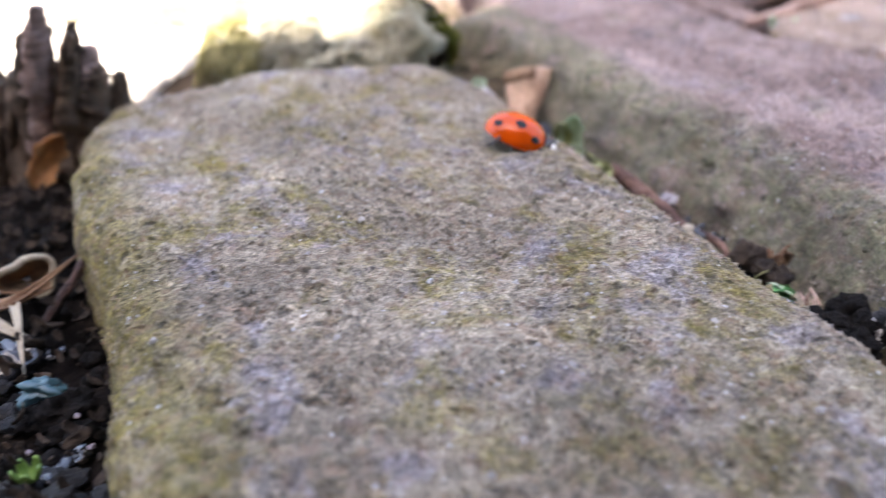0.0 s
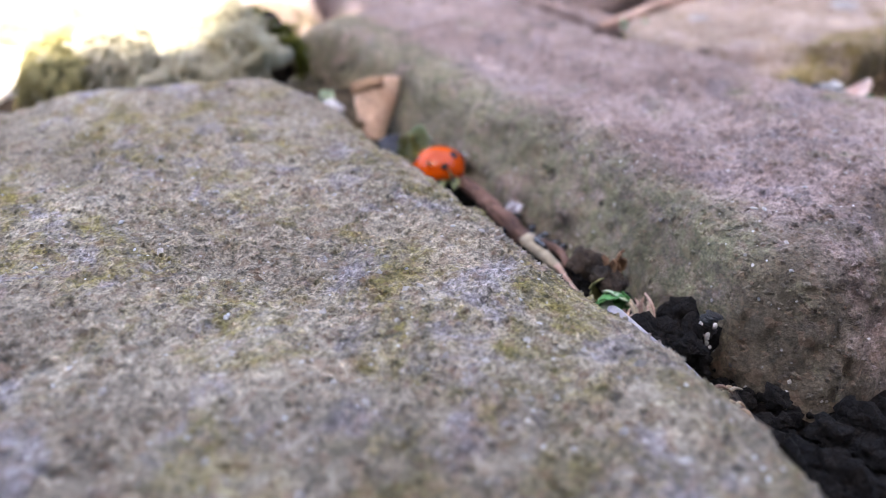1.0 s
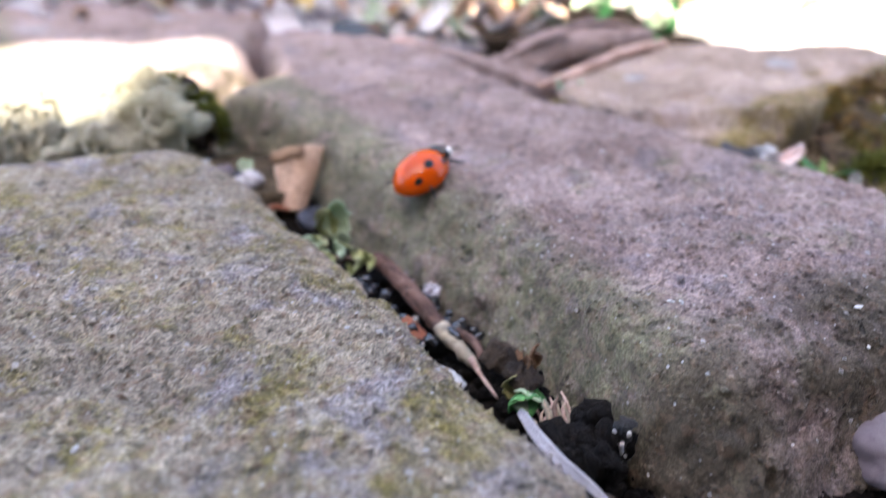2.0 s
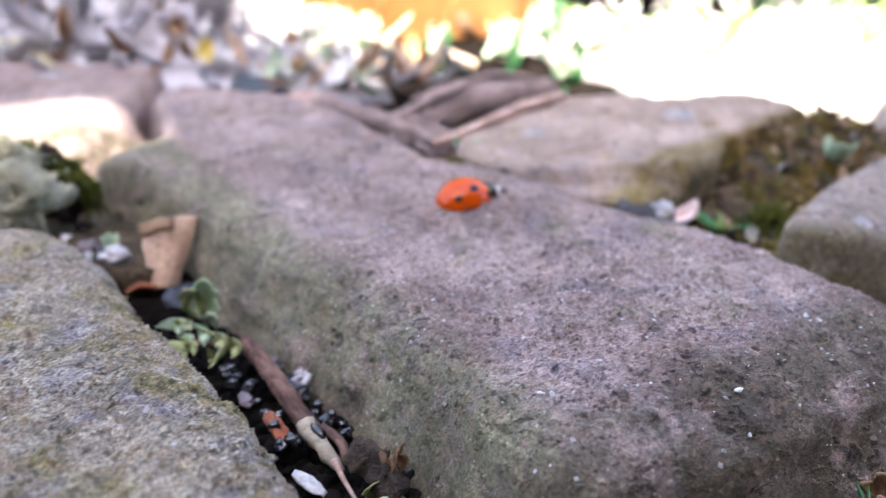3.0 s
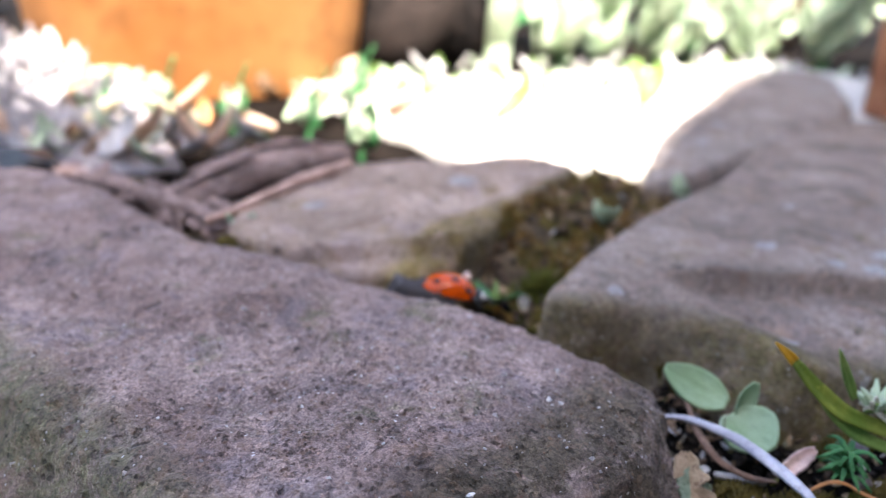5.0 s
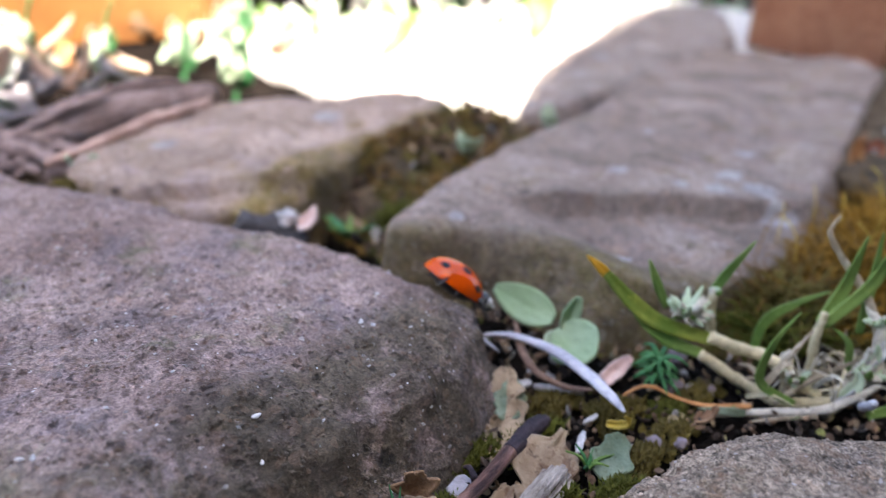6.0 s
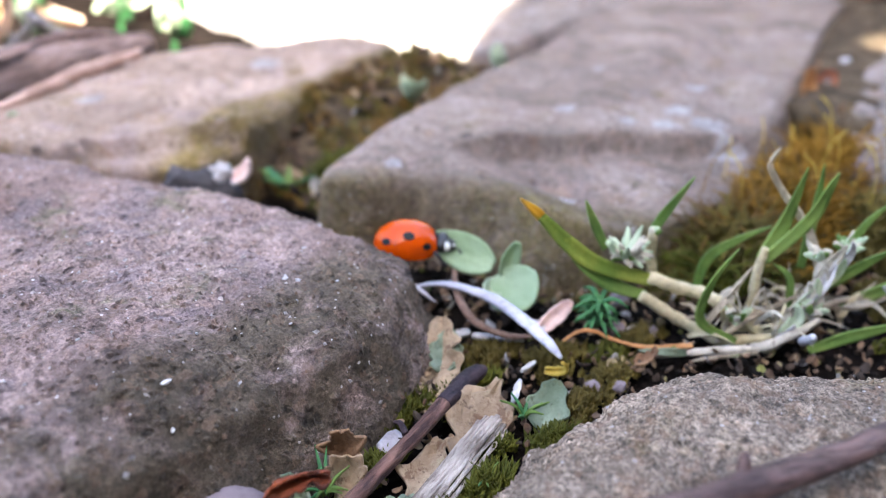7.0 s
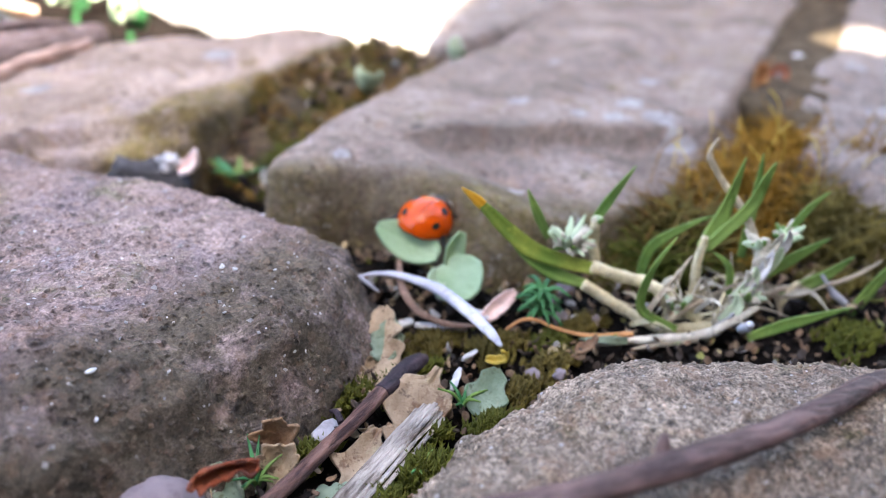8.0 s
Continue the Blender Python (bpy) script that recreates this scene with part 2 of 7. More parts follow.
MAT = {
    "soil": plain("dark_soil", (0.007, 0.0056, 0.005), (0.024, 0.018, 0.015), 2.2, 0.95, 0.25, 0.04),
    "clod": plain("soil_crumbs", (0.004, 0.003, 0.003), (0.018, 0.013, 0.010), 3.0, 0.85, 0.16, 0.18, 0, 0.35),
    "paving": plain("pale_paving", (0.50, 0.47, 0.42), (0.66, 0.63, 0.58), 0.4, 0.85, 0.1),
    "wall": plain("shade_wall", (0.07, 0.055, 0.045), (0.12, 0.095, 0.08), 0.1, 0.9, 0.3),
    "pot": plain("orange_terracotta", (0.20, 0.074, 0.015), (0.33, 0.142, 0.045), 0.10, 0.8, 0.06),
    "brick": plain("orange_brick", (0.26, 0.11, 0.06), (0.34, 0.16, 0.09), 0.6, 0.9, 0.2),
    "red": gloss("red_wing_case", (0.50, 0.058, 0.0006), 0.2, 0.35, 0.12),
    "black": gloss("black_shell", (0.006, 0.006, 0.006), 0.4, 0.1),
    "spot": plain("black_spot", (0.006, 0.006, 0.006), (0.010, 0.009, 0.009), 3.0, 0.5, 0.0, 0.2),
    "white_mark": gloss("white_mark", (0.8, 0.8, 0.76), 0.4, 0.2),
    "moss_gold": plain("gold_moss", (0.09, 0.072, 0.018), (0.22, 0.175, 0.04), 1.2, 0.8, 0.05, 0.2, 0.1, 0.5),
    "moss_green": plain("green_moss", (0.07, 0.085, 0.010), (0.17, 0.18, 0.025), 1.5, 0.8, 0.05, 0.2, 0.1, 0.5),
    "moss_orange": plain("orange_moss", (0.26, 0.13, 0.012), (0.48, 0.27, 0.04), 0.8, 0.8, 0.05, 0.2, 0.1, 0.5),
    "moss_pale": plain("pale_moss", (0.42, 0.40, 0.29), (0.60, 0.57, 0.45), 0.7, 0.9, 0.05, 0.2, 0.1, 0.5),
    "moss_yellow": plain("yellow_moss", (0.28, 0.26, 0.11), (0.38, 0.35, 0.18), 0.9, 0.9, 0.05, 0.2, 0.1, 0.4),
    "rock_moss": plain("moss_covered_rock", (0.28, 0.265, 0.17), (0.50, 0.475, 0.36), 1.6, 0.9, 0.15, 0.2),
    "tan_leaf": plain("dry_tan_leaf", (0.45, 0.31, 0.20), (0.62, 0.45, 0.31), 1.4, 0.6, 0.05, 0.3, 0.4),
    "gap_leaf": plain("pinkish_tan_leaf", (0.50, 0.32, 0.22), (0.76, 0.55, 0.41), 1.6, 0.65, 0.04, 0.3, 0.1),
    "pale_tan": plain("pale_tan_leaf", (0.60, 0.43, 0.31), (0.78, 0.60, 0.46), 1.4, 0.6, 0.05, 0.3, 0.35),
    "cream_leaf": plain("bleached_leaf", (0.30, 0.25, 0.18), (0.50, 0.43, 0.32), 1.6, 0.65, 0.06, 0.3, 0.1),
    "brown_leaf": plain("brown_leaf", (0.14, 0.07, 0.035), (0.33, 0.20, 0.11), 1.8, 0.6, 0.06, 0.35, 0.1),
    "red_leaf": plain("rust_leaf", (0.24, 0.06, 0.025), (0.44, 0.15, 0.07), 2.2, 0.55, 0.08, 0.4, 0.1),
    "orange_leaf": plain("orange_leaf", (0.42, 0.17, 0.055), (0.58, 0.30, 0.13), 1.8, 0.6, 0.05, 0.3, 0.15),
    "grey_leaf": plain("grey_dead_leaf", (0.36, 0.34, 0.36), (0.58, 0.56, 0.60), 0.8, 0.7, 0.06, 0.3, 0.0, 0.3),
    "yellow_leaf": plain("yellow_leaf", (0.55, 0.38, 0.05), (0.65, 0.50, 0.12), 2.0, 0.55, 0.04, 0.3, 0.2),
    "green": blade_material("grass_green", (0.085, 0.18, 0.035), (0.18, 0.29, 0.07)),
    "lime": blade_material("yellowing_grass", (0.13, 0.21, 0.03), (0.30, 0.35, 0.06)),
    "bright_green": blade_material("fresh_green", (0.06, 0.26, 0.07), (0.16, 0.42, 0.15), 0.3),
    "green_dark": blade_material("deep_green", (0.03, 0.15, 0.05), (0.06, 0.23, 0.08)),
    "green_pale": blade_material("seedling_green", (0.235, 0.37, 0.20), (0.32, 0.45, 0.28), 0.15),
    "mint": blade_material("mint_green", (0.38, 0.51, 0.31), (0.56, 0.66, 0.48), 0.15),
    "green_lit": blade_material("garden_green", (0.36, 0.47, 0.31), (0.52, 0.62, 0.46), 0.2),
    "tip": blade_material("yellowed_tip", (0.62, 0.32, 0.02), (0.70, 0.42, 0.05), 0.2),
    "glass_leaf": blade_material("pale_wet_leaf", (0.19, 0.28, 0.18), (0.33, 0.43, 0.31), 0.2),
    "straw": plain("straw", (0.46, 0.40, 0.24), (0.74, 0.67, 0.45), 2.0, 0.6, 0.04, 0.3, 0.15),
    "straw_pale": plain("bleached_straw", (0.50, 0.46, 0.37), (0.76, 0.72, 0.62), 2.2, 0.65, 0.06, 0.3, 0.15),
    "white_stalk": plain("bleached_stalk", (0.33, 0.34, 0.40), (0.50, 0.51, 0.57), 2.0, 0.5, 0.03),
    "white_chip": plain("white_chip", (0.42, 0.415, 0.42), (0.66, 0.655, 0.655), 2.5, 0.6, 0.03),
    "pink_chip": plain("pink_shell", (0.62, 0.42, 0.37), (0.80, 0.68, 0.63), 1.8, 0.5, 0.04),
    "brown_stem": plain("brown_stem", (0.14, 0.085, 0.06), (0.25, 0.16, 0.12), 3.0, 0.6, 0.05),
    "orange_stem": plain("orange_stem", (0.36, 0.13, 0.035), (0.60, 0.34, 0.15), 0.7, 0.6, 0.04, 0.3, 0.1),
    "lilac_pebble": plain("lilac_pebble", (0.17, 0.14, 0.155), (0.23, 0.195, 0.21), 1.0, 0.85, 0.02),
    "moss_rust": plain("rust_moss", (0.13, 0.075, 0.02), (0.34, 0.20, 0.05), 1.0, 0.8, 0.05, 0.2, 0.1, 0.6),
    "coal": gloss("hole_black", (0.010, 0.010, 0.012), 0.45, 0.25),
    "blue_shard": gloss("blue_green_shard", (0.03, 0.085, 0.105), 0.45, 0.2),
    "rotten": plain("rotten_bark", (0.020, 0.014, 0.010), (0.095, 0.065, 0.045), 2.2, 0.8, 0.2, 0.3),
    # near-black colour stands in for the shade behind the pot
    "shade_log": plain("log_shade_dark", (0.006, 0.005, 0.005), (0.028, 0.021, 0.019), 0.3, 0.9, 0.3, 0.1),
    "bark_block": plain("rotting_bark", (0.05, 0.036, 0.026), (0.20, 0.145, 0.105), 1.6, 0.85, 0.25, 0.2),
    "speckled": plain("speckled_char", (0.012, 0.012, 0.014), (0.02, 0.02, 0.022), 3.0, 0.4, 0.1, 0.5),
    "lichen": plain("pale_lichen", (0.26, 0.25, 0.25), (0.42, 0.41, 0.42), 3.5, 0.9, 0.06),
    "twig_gap": fibrous("gap_twig_bark", (0.055, 0.028, 0.022), (0.20, 0.115, 0.088), (0.40, -0.92)),
    "twig_dark": fibrous("dark_twig_bark", (0.025, 0.017, 0.018), (0.135, 0.08, 0.068), (-0.93, -0.37), 0.5),
    "twig_black": fibrous("black_twig_bark", (0.010, 0.008, 0.013), (0.050, 0.032, 0.040), (0.92, 0.39), 0.6, 0.05),
    "twig_red": fibrous("red_brown_twig_bark", (0.035, 0.016, 0.015), (0.21, 0.115, 0.09), (0.92, 0.39), 0.5, 0.08),
    "twig_plum": fibrous("plum_brown_stem", (0.035, 0.022, 0.022), (0.15, 0.095, 0.088), (0.93, -0.3), 0.5, 0.05),
    "wood_pale": fibrous("weathered_wood", (0.13, 0.10, 0.08), (0.53, 0.48, 0.425), (-0.915, -0.40), 0.85, 0.12),
    "bark": fibrous("brown_bark", (0.19, 0.135, 0.12), (0.40, 0.30, 0.275), (0.87, 0.49), 0.8, 0.12),
    "bank": plain("mossy_earth", (0.055, 0.042, 0.028), (0.18, 0.135, 0.085), 1.6, 0.9, 0.2, 0.1),
    "grey_wedge": plain("blue_grey_stone", (0.05, 0.05, 0.055), (0.10, 0.10, 0.11), 1.3, 0.85, 0.08),
    "blue_pebble": plain("blue_pebble", (0.05, 0.08, 0.19), (0.10, 0.14, 0.28), 2.0, 0.5, 0.03),
    "curly_leaf": mottled_leaf("curly_yellow_green_leaf", (0.13, 0.16, 0.04), (0.42, 0.45, 0.19), (0.60, 0.60, 0.38), (0.06, 0.05, 0.02), 0.15),
    "slate_scrap": plain("blue_black_scrap", (0.03, 0.035, 0.05), (0.11, 0.12, 0.155), 2.5, 0.45, 0.08, 0.4),
    "wet_grit": gloss("wet_black_grit", (0.02, 0.02, 0.024), 0.25, 0.5),
    "pink_twig": fibrous("pinkish_twig", (0.38, 0.24, 0.19), (0.58, 0.42, 0.35), (0.9, 0.44), 0.7, 0.05),
}


def crumb_material():
    """Rotted scraps: each its own tone, from black through rust to straw."""
    n = Nodes("leaf_crumbs", 0.75, 0.3)
    ramp = n.add("ShaderNodeValToRGB")
    tones = ((0.0, (0.012, 0.010, 0.009)), (0.35, (0.055, 0.036, 0.024)), (0.6, (0.11, 0.068, 0.042)), (0.78, (0.17, 0.11, 0.068)), (0.87, (0.28, 0.21, 0.135)), (0.93, (0.10, 0.11, 0.02)), (0.97, (0.22, 0.215, 0.215)))
    while len(ramp.color_ramp.elements) < len(tones):
        ramp.color_ramp.elements.new(0.5)
    for e, (p, c) in zip(ramp.color_ramp.elements, tones):
        e.position, e.color = p, (*c, 1)
    n.link(n.island(), ramp.inputs[0])
    colour = n.mix(1.0, ramp.outputs[0], n.ramp(n.noise(9, 5, 0.7), 0.3, 0.7, 0.7, 2.0), "MULTIPLY")
    n.height(n.noise(8, 4), 0.05)
    return n.done(colour)


MAT["crumbs"] = crumb_material()


MAT["mottled_leaf"] = mottled_leaf("mottled_dead_leaf", (0.27, 0.19, 0.115), (0.47, 0.36, 0.24), (0.36, 0.34, 0.20), (0.15, 0.08, 0.04))
MAT["rust_mottle"] = mottled_leaf("mottled_rust_leaf", (0.16, 0.032, 0.014), (0.36, 0.085, 0.03), (0.50, 0.22, 0.11), (0.06, 0.016, 0.010), 0.15)
MAT["fading_leaf"] = mottled_leaf("fading_green_leaf", (0.15, 0.21, 0.13), (0.27, 0.35, 0.25), (0.33, 0.35, 0.24), (0.13, 0.15, 0.07), 0.3)
for key, tones in STONES.items():
    MAT[key] = stone_material(*tones)
for key in ("stone_a", "stone_b", "stone_e"):
    MAT["grit_" + key] = stone_material("grit_of_" + STONES[key][0], *STONES[key][1:], grit=True)


# ---- builders ----
def at(x, y, z, rx=0, ry=0, rz=0):
    return pose(x * U, y * U, z * U, rx, ry, rz)


def part(name, shape, material, parent=None, label="", where=None, smooth=True):
    """Links a shape, as vertices and faces in plan units, as one mesh object."""
    verts, faces = shape
    data = bpy.data.meshes.new(name)
    data.from_pydata((np.asarray(verts, float) * U).tolist(), [], faces if isinstance(faces, list) else faces.tolist())
    data.polygons.foreach_set("use_smooth", [smooth] * len(data.polygons))
    data.update()
    data.materials.append(MAT[material])
    ob = new(name, data)
    ob.parent = parent
    if where is not None:
        ob.matrix_basis = where
    return tagged(ob, label)


def thing(name, label, category, where, group="", kind=""):
    ob = new(name)
    ob.empty_display_size = 0.002
    ob.matrix_basis = where
    return tagged(ob, label, category, group, kind)


def merge(shapes):
    verts, faces, base = [], [], 0
    for v, f in shapes:
        verts.extend(np.asarray(v, float).tolist())
        faces.extend([tuple(int(i) + base for i in face) for face in f])
        base += len(v)
    return verts, faces


def sheet(points):
    """Faces of a grid of points, rows by columns."""
    points = np.asarray(points, float)
    r, c = points.shape[:2]
    i = np.arange(r * c).reshape(r, c)
    quads = np.stack([i[:-1, :-1], i[:-1, 1:], i[1:, 1:], i[1:, :-1]], -1).reshape(-1, 4)
    return points.reshape(-1, 3), quads.tolist()


def slab(points, thick):
    """A sheet with a back and edges, for leaves and chips."""
    points = np.asarray(points, float)
    r, c = points.shape[:2]
    top, quads = sheet(points)
    du = np.gradient(points, axis=0).reshape(-1, 3)
    dv = np.gradient(points, axis=1).reshape(-1, 3)
    n = np.cross(du, dv)
    n /= np.linalg.norm(n, axis=1, keepdims=True) + 1e-9
    back = top - n * thick
    k = r * c
    faces = quads + [tuple(reversed([a + k for a in q])) for q in quads]
    i = np.arange(k).reshape(r, c)
    rim = list(i[0, :]) + list(i[1:, -1]) + list(i[-1, -2::-1]) + list(i[-2:0:-1, 0])
    for a, b in zip(rim, rim[1:] + rim[:1]):
        faces.append((int(b), int(a), int(a) + k, int(b) + k))
    return np.vstack([top, back]), faces


def spline(points, n, closed=False):
    """Catmull-Rom through the points."""
    p = np.asarray(points, float)
    m = len(p)
    out = []
    for s in np.linspace(0, m if closed else m - 1, n, endpoint=not closed):
        i = min(int(s), m - 1 if closed else m - 2)
        f = s - i
        q = [p[(i + k) % m] if closed else p[min(max(i + k, 0), m - 1)] for k in (-1, 0, 1, 2)]
        out.append(0.5 * (2 * q[1] + (q[2] - q[0]) * f + (2 * q[0] - 5 * q[1] + 4 * q[2] - q[3]) * f * f + (3 * q[1] - q[0] - 3 * q[2] + q[3]) * f ** 3))
    return np.array(out)


def tube(points, radii, sides=10, n=40, lumpy=0.0, seed=0.0, flat=1.0):
    """A tapered round stem along a curve, closed at both ends."""
    path = spline(points, n)
    rad = np.interp(np.linspace(0, 1, n), np.linspace(0, 1, len(radii)), radii)
    ways = np.gradient(path, axis=0)
    rows = []
    for p, w, r in zip(path, ways, rad):
        w = Vector(w).normalized()
        side = w.cross(Vector((0, 0, 1)))
        side = side.normalized() if side.length > 1e-3 else Vector((1, 0, 0))
        up = side.cross(w)
        ring = []
        for k in range(sides):
            a = 2 * math.pi * k / sides
            d = side * math.cos(a) + up * math.sin(a) * flat
            q = Vector(p) + d * r
            if lumpy:
                q += d * r * lumpy * noise.noise(Vector((q.x * 2.2 + seed, q.y * 2.2, q.z * 2.2)) / max(0.25, 3 * r))
            ring.append(tuple(q))
        rows.append(ring)
    verts = [v for ring in rows for v in ring]
    faces = []
    for i in range(n - 1):
        for k in range(sides):
            a, b = i * sides + k, i * sides + (k + 1) % sides
            faces.append((a, b, b + sides, a + sides))
    faces += [tuple(range(sides))[::-1], tuple((n - 1) * sides + k for k in range(sides))]
    return verts, faces


def blade(points, width, n=24, fold=0.35, twist=0.0, tip=0.05, root=0.6, thick=0.02, face=(0, 0, 1)):
    """A grass blade: a folded strip that narrows to its tip."""
    path = spline(points, n)
    ways = np.gradient(path, axis=0)
    rows = []
    for i, (p, w) in enumerate(zip(path, ways)):
        s = i / (n - 1)
        w = Vector(w).normalized()
        side = w.cross(Vector(face))
        side = side.normalized() if side.length > 1e-2 else Vector((1, 0, 0))
        side = Matrix.Rotation(twist * s, 3, w) @ side
        up = side.cross(w)
        half = 0.5 * width * (root + (1 - root) * math.sin(min(1, s * 2.2) * math.pi / 2)) * (1 - (1 - tip) * max(0, (s - 0.35) / 0.65) ** 1.6)
        rows.append([tuple(Vector(p) + side * half * k + up * half * fold * abs(k)) for k in (-1, -0.5, 0, 0.5, 1)])
    return slab(rows, thick)


def leaf(length, width, curl=0.3, cup=0.3, seed=0.0, rag=0.1, n=22, m=11, thick=0.025, shape=0.8):
    """A leaf along +x, curled over its length and cupped over its width, with an uneven rim."""
    rows = []
    for i in range(n):
        s = i / (n - 1)
        half = 0.5 * width * (max(0.0, math.sin(math.pi * (0.03 + 0.94 * s) ** shape)) ** 0.75) + 0.01
        half *= 1 + rag * noise.noise(Vector((s * 7 + seed, 0.3, seed)))
        row = []
        for k in range(m):
            v = 2 * k / (m - 1) - 1
            a = curl * (s - 0.15) * 2
            x = length * (math.sin(a) / a * (s - 0.15) + 0.15 if abs(a) > 1e-4 else s)
            z = length * (1 - math.cos(a)) / (a if abs(a) > 1e-4 else 1) * (s - 0.15) if abs(a) > 1e-4 else 0
            z += cup * half * v * v + 0.06 * length * rag * noise.noise(Vector((s * 4, v * 2, seed * 3)))
            z -= 0.05 * half * max(0, 1 - abs(v) * 6)
            row.append((x, half * v * (1 - 0.25 * abs(cup)), z))
        rows.append(row)
    return slab(rows, thick)


def leaf_at(base, tip, face, width, curl=0.3, cup=0.3, seed=0.0, rag=0.1, **more):
    """A leaf from its stalk end to its tip, its upper side towards face."""
    f = Vector(tip) - Vector(base)
    length = f.length
    f.normalize()
    side = Vector(face).cross(f).normalized()
    m = Matrix((f, side, f.cross(side))).transposed().to_4x4()
    m.translation = Vector(base)
    return moved(leaf(length, width, curl, cup, seed, rag, **more), m)


def lump(rx, ry, rz, seed, rough=0.25, n=28, m=18, fine=0.06, square=1.0):
    """An uneven pebble or clod."""
    verts, faces = [], []
    for j in range(m + 1):
        b = math.pi * j / m
        for i in range(n):
            a = 2 * math.pi * i / n
            d = Vector((math.cos(a) * math.sin(b), math.sin(a) * math.sin(b), math.cos(b)))
            k = 1 + rough * noise.noise(d * 1.3 + Vector((seed, seed * 0.7, 1))) + fine * noise.noise(d * 5 + Vector((seed, 3, 1)))
            e = Vector([math.copysign(abs(c) ** square, c) for c in d])
            verts.append((e.x * rx * k, e.y * ry * k, e.z * rz * k))
    for j in range(m):
        for i in range(n):
            a, b = j * n + i, j * n + (i + 1) % n
            faces.append((a, a + n, b + n, b))
    return verts, faces


def moved(shape, m):
    v = np.asarray(shape[0], float)
    r = np.array(m.to_3x3())
    return v @ r.T + np.array(m.translation), shape[1]


def turned(x, y, z, rx=0, ry=0, rz=0, scale=1.0):
    return pose(x, y, z, rx, ry, rz) @ Matrix.Scale(scale, 4)


def cobble(outline, centre, top, seed, r=0.6, rz=0.45, base=-2.4, n=300, rings=70, sides=26, bulge=0.35, rough=1.0, fall=(0, 0), form=None):
    """A worn stone: a nearly flat top that rolls over into its sides."""
    edge = spline(outline, n, True)
    c = np.array(centre, float)
    rows = []
    steps = list(np.linspace(0, 1, rings) ** 0.8)
    for s in steps:
        xy = c + (edge - c) * s
        d = (1 - s) * np.linalg.norm(edge - c, axis=1)
        k = np.clip(1 - d / r, 0, 1)
        z = top - rz * (1 - np.sqrt(1 - k * k * 0.96))
        z = z + (xy - c) @ np.array(fall)
        rows.append(np.c_[xy, z, k])
    low = rows[-1]
    out = (edge - c) / np.linalg.norm(edge - c, axis=1, keepdims=True)
    for j in range(1, sides + 1):
        f = j / sides
        xy = edge + out * bulge * math.sin(min(1, f * 1.3) * math.pi / 2)
        rows.append(np.c_[xy, low[:, 2] * (1 - f) + base * f, np.ones(n) * 1.0])
    verts = []
    for i, row in enumerate(rows):
        for (x, y, z, k), o in zip(row, out):
            p = Vector((x, y, z))
            q = p + Vector((seed * 3.1, seed, 0))
            amp = 0.15 * noise.noise(q * 0.45) + 0.07 * noise.noise(q * 1.3) + rough * (0.045 * noise.noise(q * 3.2) + 0.03 * noise.noise(q * 7) + 0.016 * noise.noise(q * 15))
            amp -= 0.10 * rough * max(0.0, noise.noise(q * 2.6 + Vector((7, 0, 2))) - 0.38) + 0.09 * rough * max(0.0, noise.noise(q * 5.5 + Vector((1, 8, 4))) - 0.36)
            if form:
                z += form(x, y)
            side = min(1, k * k * 1.0) * 0.8
            verts.append((x + o[0] * amp * side * 1.5 - c[0], y + o[1] * amp * side * 1.5 - c[1], z + amp * (1 - 0.6 * side)))
    faces = []
    for i in range(len(rows) - 1):
        for k in range(n):
            a, b = i * n + k, i * n + (k + 1) % n
            if i == 0:
                faces.append((a, a + n, b + n))
            else:
                faces.append((a, a + n, b + n, b))
    return verts, faces


TOPS = {}


def on_stone(label, x, y):
    """The height of a stone's upper side at a place."""
    p = TOPS[label]
    return float(p[np.argmin((p[:, 0] - x) ** 2 + (p[:, 1] - y) ** 2), 2])


def grit(form, n, near, seed, size):
    """Angular grains standing out of a stone's skin, thickest on the side near a place."""
    rng = np.random.default_rng(seed)
    v = np.asarray(form[0], float)
    f = np.array([q for q in form[1] if len(q) == 4])
    a, b, c, d = (v[f[:, k]] for k in range(4))
    normal = np.cross(c - a, d - b)
    area = np.linalg.norm(normal, axis=1)
    away = np.linalg.norm(a[:, :2] - np.array(near), axis=1)
    weight = area / (1 + (away / 3.5) ** 3) * (a[:, 2] > -1.5)
    pick = rng.choice(len(f), n, p=weight / weight.sum())
    s, t = rng.random((n, 1)), rng.random((n, 1))
    p = a[pick] * (1 - s) * (1 - t) + b[pick] * s * (1 - t) + c[pick] * s * t + d[pick] * (1 - s) * t
    up = normal[pick] / (area[pick][:, None] + 1e-12)
    up *= np.sign(up[:, 2:3] + 0.3)
    side = np.cross(up, rng.normal(size=(n, 3)))
    side /= np.linalg.norm(side, axis=1, keepdims=True)
    other = np.cross(up, side)
    r = size * rng.lognormal(0, 0.35, (n, 1)).clip(0.4, 2.2)
    verts = np.stack([p + side * r * 1.3, p + other * r, p - side * r * rng.uniform(0.7, 1.4, (n, 1)), p - other * r * rng.uniform(0.6, 1.1, (n, 1)), p + (up + 0.5 * rng.normal(size=(n, 3)) * 0.5) * r * 0.9], 1)
    base = np.arange(n)[:, None, None] * 5
    faces = base + np.array([(0, 1, 4), (1, 2, 4), (2, 3, 4), (3, 0, 4)])
    return verts.reshape(-1, 3), faces.reshape(-1, 3)


